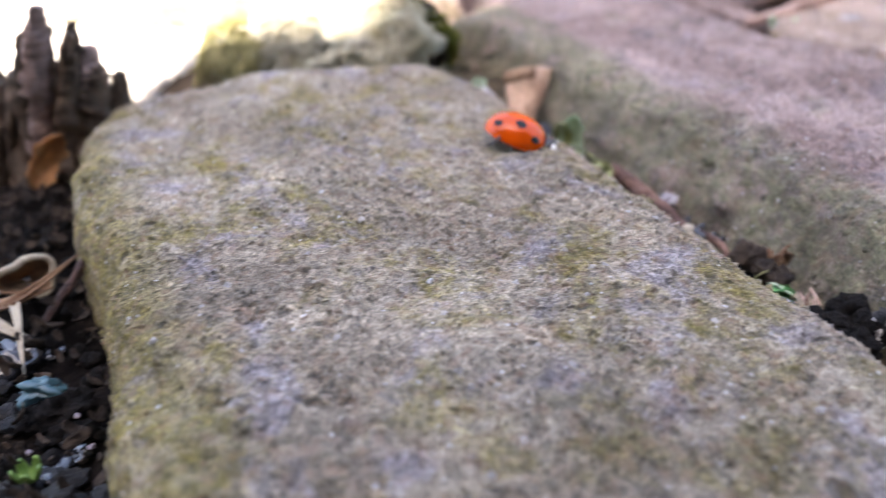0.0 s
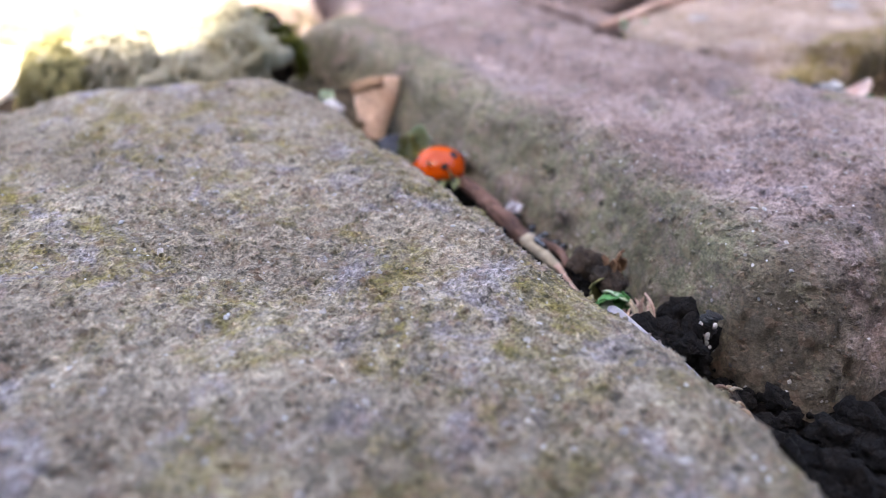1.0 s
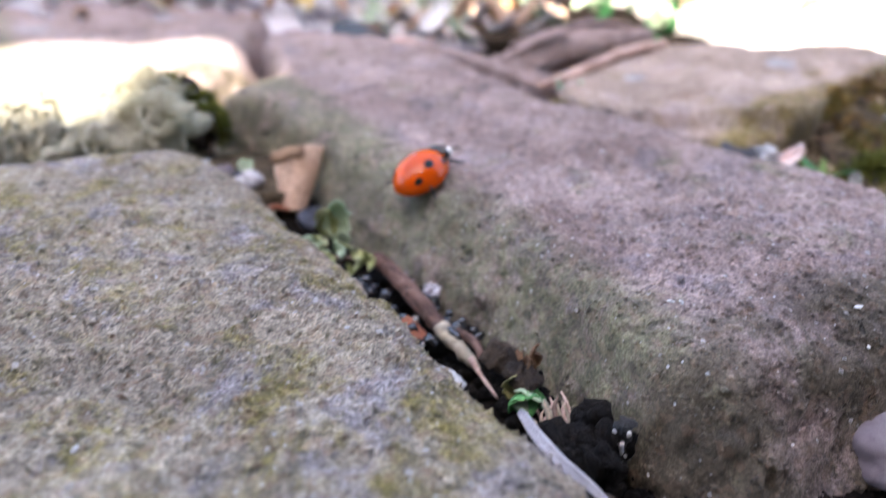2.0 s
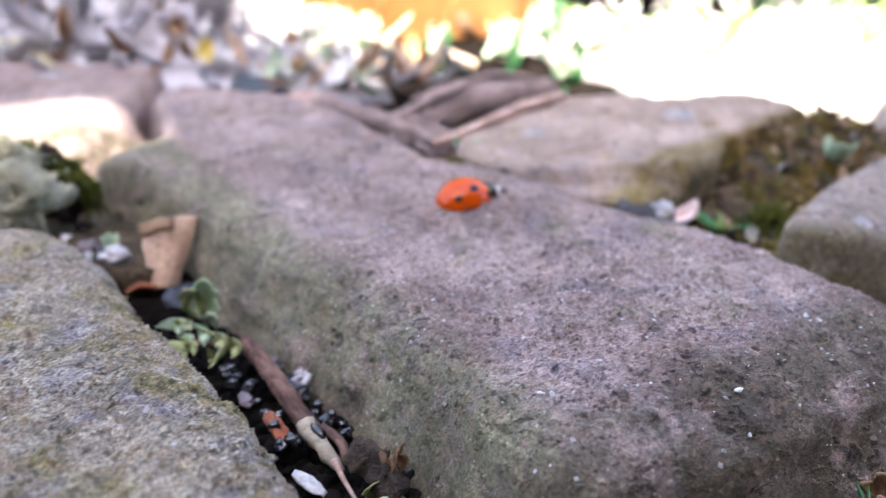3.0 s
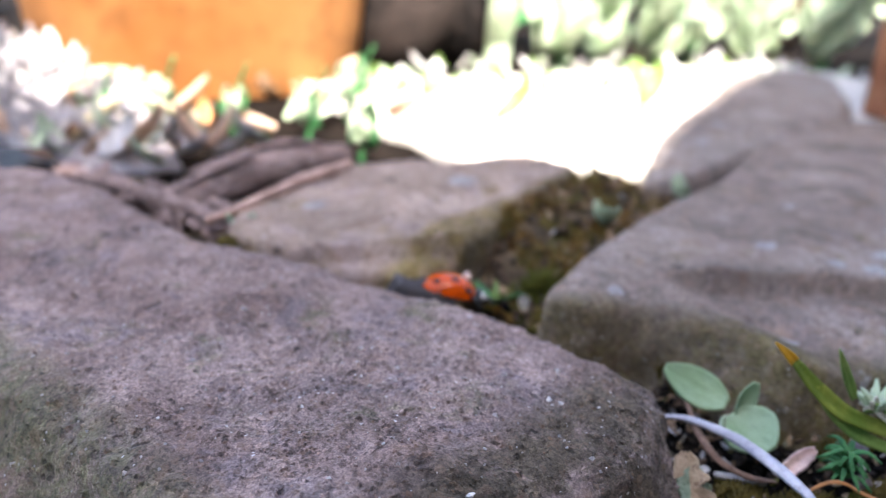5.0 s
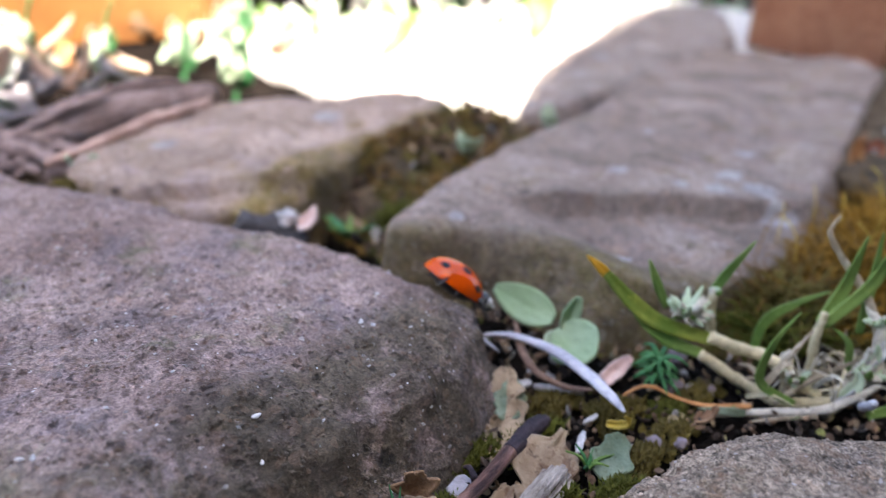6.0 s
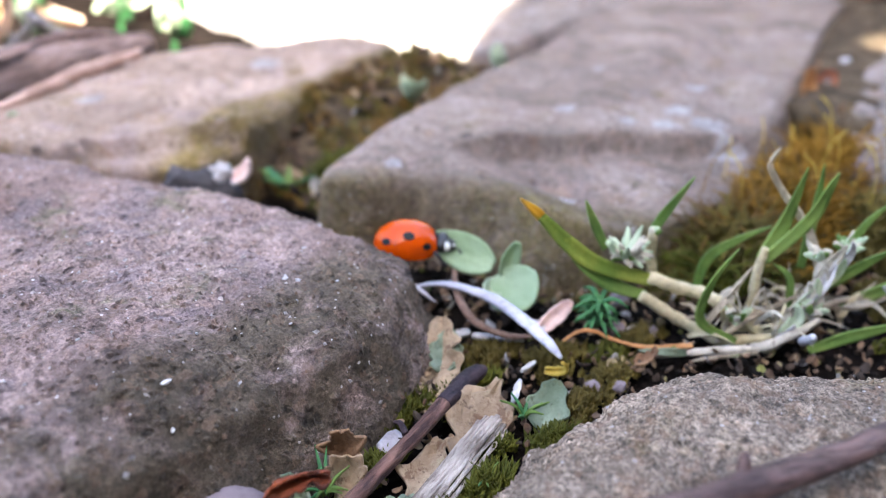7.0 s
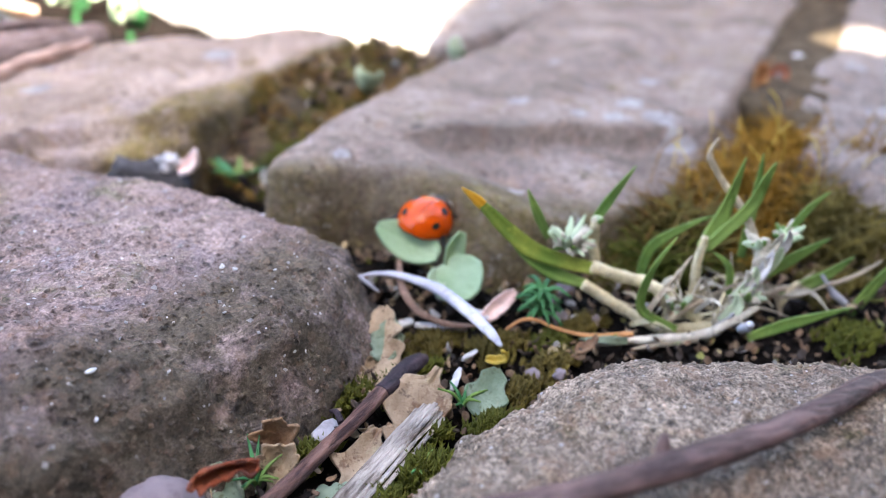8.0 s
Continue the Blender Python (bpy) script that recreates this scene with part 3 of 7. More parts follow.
def stone(name, outline, centre, top, material, label, grains=None, **shape):
    form = cobble(outline, centre, top, **shape)
    ob = part(name, form, material, None, label, at(centre[0], centre[1], 0))
    TOPS[label] = np.array(form[0])[: shape.get("n", 300) * shape.get("rings", 70)] + (*centre, 0)
    if grains:
        count, near, size = grains
        skin = part("grit", grit(form, count, (near[0] - centre[0], near[1] - centre[1]), 5, size), "grit_" + material, ob, "", None, False)
        tagged(skin, "angular grains of the stone's worn skin", "", "", "stuff")
    return tagged(ob, label, "cobblestone", "cobbles of the edging")


def tufts(n, spread, height, width, rng, lean=0.5, ground=None):
    """Fine upright moss leaves: thin three-sided spikes."""
    verts, faces = [], []
    for _ in range(n):
        x, y = spread(rng)
        z = ground(x, y) if ground else 0.0
        h = height * rng.uniform(0.5, 1.2)
        a = rng.uniform(0, 6.28)
        dx, dy = lean * h * rng.uniform(-1, 1), lean * h * rng.uniform(-1, 1)
        b = len(verts)
        for k in range(3):
            verts.append((x + width * math.cos(a + 2.09 * k), y + width * math.sin(a + 2.09 * k), z))
        for k in range(3):
            verts.append((x + dx * 0.4 + 0.9 * width * math.cos(a + 2.09 * k), y + dy * 0.4 + 0.9 * width * math.sin(a + 2.09 * k), z + h * 0.55))
        verts.append((x + dx, y + dy, z + h))
        for k in range(3):
            m = (k + 1) % 3
            faces += [(b + k, b + m, b + 3 + m, b + 3 + k), (b + 3 + k, b + 3 + m, b + 6)]
    return verts, faces


def disc(rx, ry):
    def pick(rng):
        a, r = rng.uniform(0, 6.283), math.sqrt(rng.uniform(0, 1))
        r *= 1 + 0.25 * math.sin(3 * a + rx * 5) + 0.15 * math.sin(7 * a)
        return rx * r * math.cos(a), ry * r * math.sin(a)

    return pick


# ---- ground, paving and an added, unseen wall that shapes the shade ----
def soil_height(x, y):
    p = Vector((x, y, 0))
    return -1.25 + 0.16 * noise.noise(p * 0.6) + 0.10 * noise.noise(p * 1.9) + 0.06 * noise.noise(p * 4.5)


def ground():
    xs = np.concatenate([[-9000, -2000, -500, -160, -80, -45, -28, -18], np.arange(-13, 46, 0.2), [52, 65, 90, 160, 500, 2000, 9000]])
    ys = np.concatenate([[-9000, -2000, -500, -160, -60, -25, -10], np.arange(-4, 44, 0.2), [48, 60, 90, 160, 500, 2000, 9000]])
    rows = [[(x, y, soil_height(x, y) if abs(x) < 60 and abs(y) < 60 else -1.25) for x in xs] for y in ys]
    tagged(part("ground", sheet(rows), "soil"), "dark damp garden soil between the cobbles", "soil", "", "structure")


def paving_slab(x0, x1, y0, y1, top, seed, rz):
    cx, cy = (x0 + x1) / 2, (y0 + y1) / 2
    hx, hy = (x1 - x0) / 2, (y1 - y0) / 2
    rim = [(hx, hy * k) for k in (-0.96, -0.4, 0.4, 0.96)] + [(hx * k, hy) for k in (0.96, 0.4, -0.4, -0.96)]
    rim += [(-hx, hy * k) for k in (0.96, 0.4, -0.4, -0.96)] + [(hx * k, -hy) for k in (-0.96, -0.4, 0.4, 0.96)]
    shape = cobble(rim, (0, 0), 0, seed=seed, r=0.4, rz=0.3, base=-1.5, n=160, rings=40, sides=8, bulge=0.05)
    ob = part("pavement", shape, "paving", None, "", at(cx, cy, top, 0, 0, rz))
    tagged(ob, "pale sunlit paving slab strewn with litter", "paving", "", "structure")


def shade_wall():
    """Added, unseen shade caster: strips from x to x, with sloping tops and openings cut to place the sun patches; it
    stands behind the camera.
    """
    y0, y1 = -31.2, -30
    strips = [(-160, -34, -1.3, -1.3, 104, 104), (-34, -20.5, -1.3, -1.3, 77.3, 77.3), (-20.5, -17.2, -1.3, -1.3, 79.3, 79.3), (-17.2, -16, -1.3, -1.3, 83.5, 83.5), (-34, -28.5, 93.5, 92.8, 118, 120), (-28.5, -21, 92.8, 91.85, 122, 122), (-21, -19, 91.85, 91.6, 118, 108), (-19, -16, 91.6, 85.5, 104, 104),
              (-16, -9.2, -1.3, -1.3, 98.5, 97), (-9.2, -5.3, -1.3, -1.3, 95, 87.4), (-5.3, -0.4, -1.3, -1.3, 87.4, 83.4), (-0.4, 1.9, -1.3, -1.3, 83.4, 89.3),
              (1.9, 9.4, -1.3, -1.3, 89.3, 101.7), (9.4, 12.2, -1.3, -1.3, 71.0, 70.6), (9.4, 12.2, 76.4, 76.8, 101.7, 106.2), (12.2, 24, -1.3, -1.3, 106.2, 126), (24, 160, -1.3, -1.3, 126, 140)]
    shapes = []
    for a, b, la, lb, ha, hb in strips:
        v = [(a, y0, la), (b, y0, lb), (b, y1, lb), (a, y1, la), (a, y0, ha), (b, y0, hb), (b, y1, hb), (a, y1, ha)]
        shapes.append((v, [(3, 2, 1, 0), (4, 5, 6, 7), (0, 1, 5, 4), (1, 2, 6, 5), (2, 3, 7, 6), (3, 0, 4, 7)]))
    tagged(part("wall_south", merge(shapes), "wall", smooth=False), "tall unseen wall added to shape the shade and sun patches", "wall", "", "structure")


ground()
paving_slab(-30, -0.8, 16.0, 34, -0.75, 3, 0)
paving_slab(-30, -5.6, 11.4, 15.8, -0.8, 4, 0)
paving_slab(13.2, 44, 18.4, 34, -0.75, 5, 6)
shade_wall()

# ---- cobbles ----
A = [(-1.95, 2.6), (-2.45, 3.9), (-2.75, 4.8), (-3.3, 5.9), (-3.95, 6.8), (-4.55, 8.1), (-4.95, 9.6), (-4.6, 10.35), (-3.7, 10.95), (-2.3, 11.6), (-0.8, 11.9), (0.1, 11.5),
     (0.85, 10.3), (1.45, 8.95), (1.95, 7.9), (2.35, 7.15), (2.8, 6.2), (3.2, 5.3), (3.5, 4.4), (3.9, 3.2), (4.1, 0.5), (3.4, -2.2), (1, -3), (-1.2, -2.2), (-1.8, 0.2)]
stone("cobblestone", A, (-0.3, 6.0), -0.02, "stone_a", "large grey cobblestone with yellow-green moss film", grains=(11000, (0.3, 5.5), 0.024), seed=1.0, r=0.7, rz=0.4, n=460, rings=120, sides=34, bulge=0.25)
B = [(0.75, 13.5), (0.1, 14.5), (0.4, 15.3), (0.9, 16.3), (0.75, 17.4), (0.5, 18.6), (0.6, 19.7), (1.5, 20.0), (2.6, 19.4), (3.6, 18.2), (4.3, 16.7), (5.3, 14.4), (6.3, 13.1), (7.5, 11.4), (8.5, 10.0), (9.15, 8.8), (9.6, 7.7),
     (9.6, 6.95), (8.6, 6.25), (7.5, 5.85), (6.5, 5.65), (5.5, 5.45), (4.95, 5.45), (4.5, 5.95), (4.15, 6.95), (3.68, 8.15), (2.9, 9.75), (1.9, 11.8)]
stone("cobblestone", B, (4.9, 10.2), 0.05, "stone_b", "reddish-brown cobblestone with moss on its flank", grains=(12000, (6.2, 7.0), 0.019), seed=2.0, r=1.0, rz=0.5, n=460, rings=120, sides=34, bulge=0.55, rough=1.1)
def ledge_of_c(x, y):
    """A broken-off ledge on the near side of the tan stone."""
    d = 0.35 * (x - 8.7) + 0.94 * (y - 12.25) + 0.2 * noise.noise(Vector((x, y, 4)) * 0.9)
    return -0.30 * (1 - min(1, max(0, 0.5 + d / 0.2))) if 7.3 < x < 9.6 else 0.0


C = [(6.1, 14.0), (6.9, 15.3), (8.1, 16.5), (9.9, 17.2), (11.8, 17.2), (13.3, 16.7), (14.35, 15.95), (14.5, 15.3), (13.6, 14.75), (12.5, 14.2), (11.3, 13.3), (10.2, 12.3), (9.3, 11.8), (8.1, 11.85), (7.1, 12.45), (6.5, 13.1)]
stone("cobblestone", C, (10.0, 14.6), -0.05, "stone_c", "tan cobblestone with mossy yellow side", seed=3.0, r=0.32, rz=0.22, n=300, rings=80, bulge=0.12, form=ledge_of_c)


def step_of_d(x, y):
    """The worn lower terrace along the near edge of the long stone."""
    d = 0.45 * (x - 13.5) + 0.89 * (y - 8.86) + 0.22 * noise.noise(Vector((x, y, 0)) * 1.1) + 0.08 * noise.noise(Vector((x, y, 0)) * 3)
    far = min(1, max(0, (x - 11.7) / 0.9))
    return -0.34 * far * (1 - min(1, max(0, 0.5 + d / 0.16)))


D = [(9.65, 9.6), (10.4, 10.15), (12.0, 11.2), (15.4, 12.85), (18.7, 14.5), (23.0, 16.9), (27.0, 17.4), (30.3, 15.4), (29.0, 13.3), (26.2, 12.0), (22.0, 9.95), (18.0, 8.05), (16.0, 7.1), (14.7, 6.55), (13.6, 6.5), (12.5, 6.6), (11.65, 7.0), (11.42, 7.8), (11.12, 8.45), (10.72, 8.85), (10.1, 9.08)]
stone("cobblestone", D, (15.0, 9.8), -0.05, "stone_d", "long pale brown cobblestone with worn stepped edge", seed=4.0, r=0.3, rz=0.22, n=400, rings=100, bulge=0.3, rough=0.5, form=step_of_d)
E = [(7.9, 3.9), (9.0, 4.36), (9.9, 4.5), (10.75, 4.45), (11.5, 4.08), (12.12, 3.54), (12.95, 2.8), (13.6, 1.2), (13.0, -1.2), (10.2, -2.2), (7.8, -1.4), (6.9, 1.0), (7.2, 3.0)]
stone("cobblestone", E, (10.0, 1.6), -0.12, "stone_e", "coarse brown cobblestone beside the grass tuft", grains=(8000, (10.2, 3.2), 0.018), seed=5.0, r=1.1, rz=0.7, n=420, rings=110, sides=30, bulge=0.3, rough=1.2)
G = [(15.6, 13.9), (16.8, 15.6), (20.4, 18.9), (27.0, 23.6), (34.0, 28.2), (38.0, 27.2), (31.0, 20.4), (27.1, 17.9), (19.6, 15.0)]
stone("cobblestone", G, (24.5, 20.2), -0.05, "stone_g", "grey-brown cobblestone half in sunlight", seed=6.0, r=0.8, rz=0.5, n=260, rings=50)
K = [(-9.0, 17.2), (-4.0, 16.4), (-1.6, 15.7), (-0.45, 15.6), (-0.05, 16.3), (0.25, 17.3), (0.05, 18.5), (0.15, 19.8), (0.5, 21.5), (-0.5, 23.6), (-5.0, 24.3), (-9.0, 24.0)]
stone("cobblestone", K, (-3.6, 19.8), -0.03, "stone_b", "reddish-brown cobblestone at the edge of the sun", seed=7.0, r=0.7, rz=0.5, n=220, rings=40)
P = [(18.7, 7.3), (20.5, 8.15), (24.6, 10.0), (29.5, 12.1), (35.0, 13.5), (36.0, 7.0), (27.0, 3.2), (19.0, 3.0), (17.3, 4.6), (17.4, 6.1)]
stone("cobblestone", P, (25.0, 7.6), -0.22, "stone_g", "grey cobblestone behind orange moss", seed=8.0, r=0.6, rz=0.4, n=260, rings=50)


def moss_bank():
    """Earth heaped up in the joint between the tan and the long stone, grown over with moss."""
    c_side = spline([(9.75, 11.95), (11.25, 13.2), (12.45, 14.1), (13.6, 14.65), (15.1, 15.35)], 60)
    d_side = spline([(10.1, 10.35), (11.9, 11.45), (13.5, 12.25), (15.3, 13.05), (16.3, 13.75)], 60)
    rows = []
    for i, (a, b) in enumerate(zip(c_side, d_side)):
        rise = min(1.0, i / 59 / 0.30)
        rise = rise * rise * (3 - 2 * rise)
        row = []
        for w in np.linspace(-0.06, 1.06, 30):
            x, y = a + (b - a) * w
            p = Vector((x, y, 0))
            z = -1.05 + 0.78 * rise - 0.42 * rise * w + 0.13 * noise.noise(p * 1.2) + 0.08 * noise.noise(p * 3.1)
            row.append((x, y, z))
        rows.append(row)
    points = np.array(rows)
    solo("soil_bank", slab(points[:, ::-1], 0.5), "bank", "brown earth bank with moss between two cobbles", "soil", at(0, 0, 0))
    flat = points.reshape(-1, 3)

    def spot(rng):
        x, y, _ = flat[rng.randrange(len(flat))]
        return x + rng.uniform(-0.1, 0.1), y + rng.uniform(-0.1, 0.1)

    def lie(x, y):
        return float(flat[np.argmin((flat[:, 0] - x) ** 2 + (flat[:, 1] - y) ** 2), 2]) - 0.02

    for tone, n, h, shift in (("moss_gold", 2200, 0.15, 0.0), ("moss_rust", 900, 0.18, 5.0), ("moss_green", 500, 0.12, 9.0)):
        rng = random.Random(91 + n)

        def patch(r):
            for _ in range(30):
                x, y = spot(r)
                if noise.noise(Vector((x + shift, y, shift)) * 1.1) > 0.02:
                    break
            return x, y

        solo("moss_cushion", tufts(n, patch, h, 0.035, rng, 0.8, lie), tone, "olive-brown moss over the earth bank", "moss", at(0, 0, 0), "moss cushions", "stuff")
    rng = random.Random(95)
    shapes = []
    for k in range(260):
        x, y = spot(rng)
        q = rng.uniform(0.1, 0.34)
        shapes.append(moved(leaf(q, q * rng.uniform(0.3, 0.7), 0.8, 0.5, k * 0.7, 0.4, 6, 4, 0.012), turned(x, y, lie(x, y) + 0.08, rng.uniform(-30, 30), rng.uniform(-30, 20), rng.uniform(0, 360))))
    solo("leaf_crumbs", merge(shapes), "crumbs", "brown leaf crumbs on the earth bank", "leaf litter", at(0, 0, 0), "", "stuff")
    solo("stone_wedge", lump(0.62, 0.28, 0.5, 15.5, 0.45, 40, 26, 0.10, 0.7), "grey_wedge", "blue-grey broken stone wedged against the tan cobble", "stone", at(8.62, 11.70, -1.0, 0, 14, -20))


# ---- loose things: helpers ----
def solo(name, shape, material, label, category, where, group="", kind=""):
    """A thing that is one mesh."""
    return tagged(part(name, shape, material, None, label, where), label, category, group, kind)


def group_of(name, label, category, base, group=""):
    """A thing whose parts are drawn in the plan's own places."""
    ob = thing(name, label, category, at(*base), group)

    def add(piece, shape, material, tag="", parent=None):
        return part(piece, shape, material, parent or ob, tag, at(-base[0], -base[1], -base[2]) if parent is None else None)

    return ob, add


def chip(length, width, thick, seed):
    """A flat broken flake with a ragged outline."""
    rows = []
    for i in range(9):
        s = i / 8
        half = 0.5 * width * (1 - 0.5 * abs(2 * s - 1) ** 3) * (1 + 0.35 * noise.noise(Vector((s * 5, seed, 0))))
        rows.append([(length * (s - 0.5), half * v + 0.1 * width * noise.noise(Vector((s * 3, seed, 7))), 0.06 * width * noise.noise(Vector((s * 4, v * 2, seed)))) for v in (-1, -0.5, 0, 0.5, 1)])
    return slab(rows, thick)


moss_bank()


# ---- ladybird ----
LA, LB, LH = 0.425, 0.346, 0.298


def shell(a, b, grow=1.0):
    """A point of the wing cases: a is the angle from the front, b the one from the middle line over the back."""
    x = LA * math.cos(a) * (1.0 if math.cos(a) < 0 else 0.94)
    r = math.sin(a) ** 0.92 if math.sin(a) > 0 else 0.0
    return (x * grow - 0.05, LB * r * math.sin(b) * grow, LH * r * math.cos(b) * grow + 0.06)


def ladybird():
    bug = thing("ladybird", "red seven-spot ladybird with black spots walking over the cobbles", "ladybird", at(0, 0, 0))
    steps_a = np.linspace(0.02, math.pi - 0.02, 36)
    for side in (1, -1):
        angles = np.linspace(0.012, 1.62, 24)
        outer = [[shell(a, side * b) for b in angles] for a in steps_a]
        inner = [[shell(a, side * b, 0.95) for b in angles] for a in steps_a]
        case = part("wing_case", merge([sheet(outer[::-1] if side > 0 else outer), sheet(inner if side > 0 else inner[::-1])]), "red", bug, "glossy orange-red wing case")
        for a0, b0, size in ((0.95, 1.0, 0.15), (1.55, 0.62, 0.165), (2.22, 0.88, 0.155)):
            rows = []
            for i in range(6):
                rows.append([shell(a0 + size * (i / 5) * math.cos(w), side * (b0 + size * 1.05 * (i / 5) * math.sin(w)), 1.018) for w in np.linspace(0, side * 2 * math.pi, 20)])
            part("spot", sheet(rows[::-1]), "spot", case)
    rows = [[shell(0.56 + 0.12 * (i / 5) * math.cos(w), 0.36 * (i / 5) * math.sin(w) / 1.0, 1.018) for w in np.linspace(0, 2 * math.pi, 20)] for i in range(6)]
    part("spot", sheet(rows[::-1]), "spot", bug)
    part("body", moved(lump(0.33, 0.26, 0.10, 2.0, 0.05), turned(-0.05, 0, 0.06)), "black", bug, "black underside")
    neck = part("neck_shield", moved(lump(0.10, 0.185, 0.105, 3.0, 0.03), turned(0.36, 0, 0.13, 0, 18)), "black", bug, "black neck shield with white corners")
    for side in (1, -1):
        part("corner_mark", moved(lump(0.055, 0.06, 0.06, 4.0, 0.05, 14, 10), turned(0.415, side * 0.115, 0.135)), "white_mark", neck)
    head = part("head", moved(lump(0.085, 0.105, 0.075, 5.0, 0.04, 20, 14), turned(0.455, 0, 0.09)), "black", bug)
    for side in (1, -1):
        part("eye_mark", moved(lump(0.02, 0.025, 0.02, 6.0, 0.02, 10, 8), turned(0.505, side * 0.06, 0.125)), "white_mark", head)
        part("feeler", tube([(0.51, side * 0.06, 0.08), (0.57, side * 0.11, 0.10), (0.61, side * 0.14, 0.06)], [0.010, 0.012, 0.016], 6, 8), "black", head)
    legs = []
    for x, reach in ((0.20, 0.16), (0.02, 0.0), (-0.16, -0.16)):
        for side in (1, -1):
            points = [(0, 0, 0), (reach * 0.5, side * 0.12, 0.05), (reach * 0.9, side * 0.19, -0.03), (reach * 1.3, side * 0.24, -0.07)]
            legs.append(part("leg", tube(points, [0.026, 0.024, 0.018, 0.010], 7, 12), "black", bug, "", at(x, side * 0.14, 0.05)))
    return bug, legs


bug, bug_legs = ladybird()


# ---- gap between the two near stones ----
def gap_things():
    # standing dry leaf
    dead, add = group_of("dry_leaf", "curled dry tan leaf standing in the gap between cobbles", "leaf", (1.25, 11.45, -1.1))

    def blade_point(u, v, out=0.0):
        left, right = Vector((1.05, 11.5, -1.06)).lerp(Vector((1.0, 12.0, -0.34)), v), Vector((1.43, 11.4, -1.08)).lerp(Vector((1.80, 12.05, -0.28)), v)
        p = left.lerp(right, u)
        p.z += 0.11 * math.sin(math.pi * u) * v * v + 0.05 * noise.noise(Vector((u * 3, v * 3, 2)))
        p.y += 0.7 * (u - 0.5) ** 2 - 0.10 * math.sin(2.2 * v) - out + 0.05 * noise.noise(Vector((u * 5, v * 4, 7)))
        p.x += 0.05 * noise.noise(Vector((v * 4, u, 5)))
        return tuple(p)

    add("blade", slab([[blade_point(u, v) for u in np.linspace(0, 1, 16)] for v in np.linspace(0, 1, 22)], 0.02), "gap_leaf")
    add("curled_edge", slab([[blade_point(u, 0.93 + 0.09 * w - 0.12 * (1 - u) * (1 - w), 0.02 + 0.05 * math.sin(math.pi * w)) for u in np.linspace(-0.06, 0.6, 16)] for w in np.linspace(0, 1, 9)], 0.02), "brown_leaf", "dark brown curled edge")
    solo("bark_flake", chip(0.62, 0.32, 0.06, 2.0), "slate_scrap", "blue-black scrap below a dry leaf", "bark", at(1.56, 10.98, -0.96, 50, 10, 55))
    solo("leaf_stalk", tube([(0.80, 11.2, -0.95), (1.0, 11.25, -0.88), (1.2, 11.3, -0.98)], [0.03, 0.045, 0.03], 7, 14, 0.2), "red_leaf", "rust-red stalk of the dry leaf", "stalk", at(0, 0, 0))
    plant, add = group_of("seedling", "small pale green seedling beside the twig", "seedling", (1.84, 10.4, -1.2))
    add("stem", tube([(1.84, 10.4, -1.25), (1.85, 10.4, -1.0), (1.84, 10.4, -0.85)], [0.04, 0.035, 0.03]), "green_pale")
    for base, tip, w, tone in (((1.86, 10.35, -1.0), (1.94, 10.5, -0.40), 0.34, "mint"), ((1.80, 10.35, -0.95), (1.68, 10.45, -0.52), 0.28, "curly_leaf"), ((1.92, 10.25, -1.0), (2.08, 10.1, -0.76), 0.2, "mint")):
        add("leaf", leaf_at(base, tip, (-0.1, -1, 0.4), w, 0.5, 0.5, base[0] * 9, 0.5, n=18, m=9), tone)
    sprig, add = group_of("moss_sprig", "curled yellow-green leaves lying over the twig end", "leaves", (1.9, 9.6, -0.95))
    add("stem", tube([(1.58, 10.05, -1.0), (1.78, 9.7, -0.95), (2.1, 9.5, -0.88), (2.4, 9.4, -0.82)], [0.03, 0.035, 0.03, 0.02], 8, 24, 0.3), "brown_stem")
    for k, (bx, by, bz, tx, ty, tz, w, cu) in enumerate(((1.42, 10.28, -0.98, 1.52, 10.3, -0.70, 0.22, 1.6), (1.52, 10.2, -0.95, 1.66, 10.22, -0.74, 0.17, 1.9), (1.48, 9.75, -1.0, 1.62, 9.72, -0.72, 0.24, 1.5), (1.60, 9.70, -0.96, 1.80, 9.70, -0.80, 0.20, 1.8), (1.72, 9.85, -0.92, 1.98, 9.75, -0.80, 0.16, 1.2), (1.95, 9.62, -0.90, 2.22, 9.50, -0.68, 0.20, 1.3), (2.1, 9.52, -0.92, 2.36, 9.42, -0.80, 0.15, 1.6), (1.85, 9.45, -0.98, 2.05, 9.35, -0.92, 0.14, 1.4), (1.55, 10.0, -1.0, 1.70, 9.95, -0.86, 0.16, 1.9))):
        add("leaf", leaf_at((bx + 0.16, by - 0.15, bz + 0.02), (tx + 0.16, ty - 0.15, tz + 0.05), (-0.2, -0.8, 0.6), 1.35 * w, 1.25 * cu, 1.1, k * 3.3, 1.7, n=30, m=9, thick=0.012), "curly_leaf" if k % 4 else "mint")
    # the twig with its split end
    twig, add = group_of("twig", "brown twig with a hollow split end lying in the gap", "twig", (2.7, 8.1, -0.95))
    add("bark", tube([(2.38, 9.45, -0.88), (2.62, 8.85, -0.90), (2.84, 8.2, -0.93), (3.02, 7.7, -0.96)], [0.095, 0.105, 0.11, 0.10], 14, 60, 0.3, 3), "twig_gap")
    add("splinter", tube([(2.94, 7.80, -0.90), (3.06, 7.5, -0.93), (3.17, 7.28, -0.97), (3.25, 7.12, -1.0)], [0.085, 0.08, 0.07, 0.03], 10, 30, 0.5, 9), "cream_leaf", "frayed pale end")
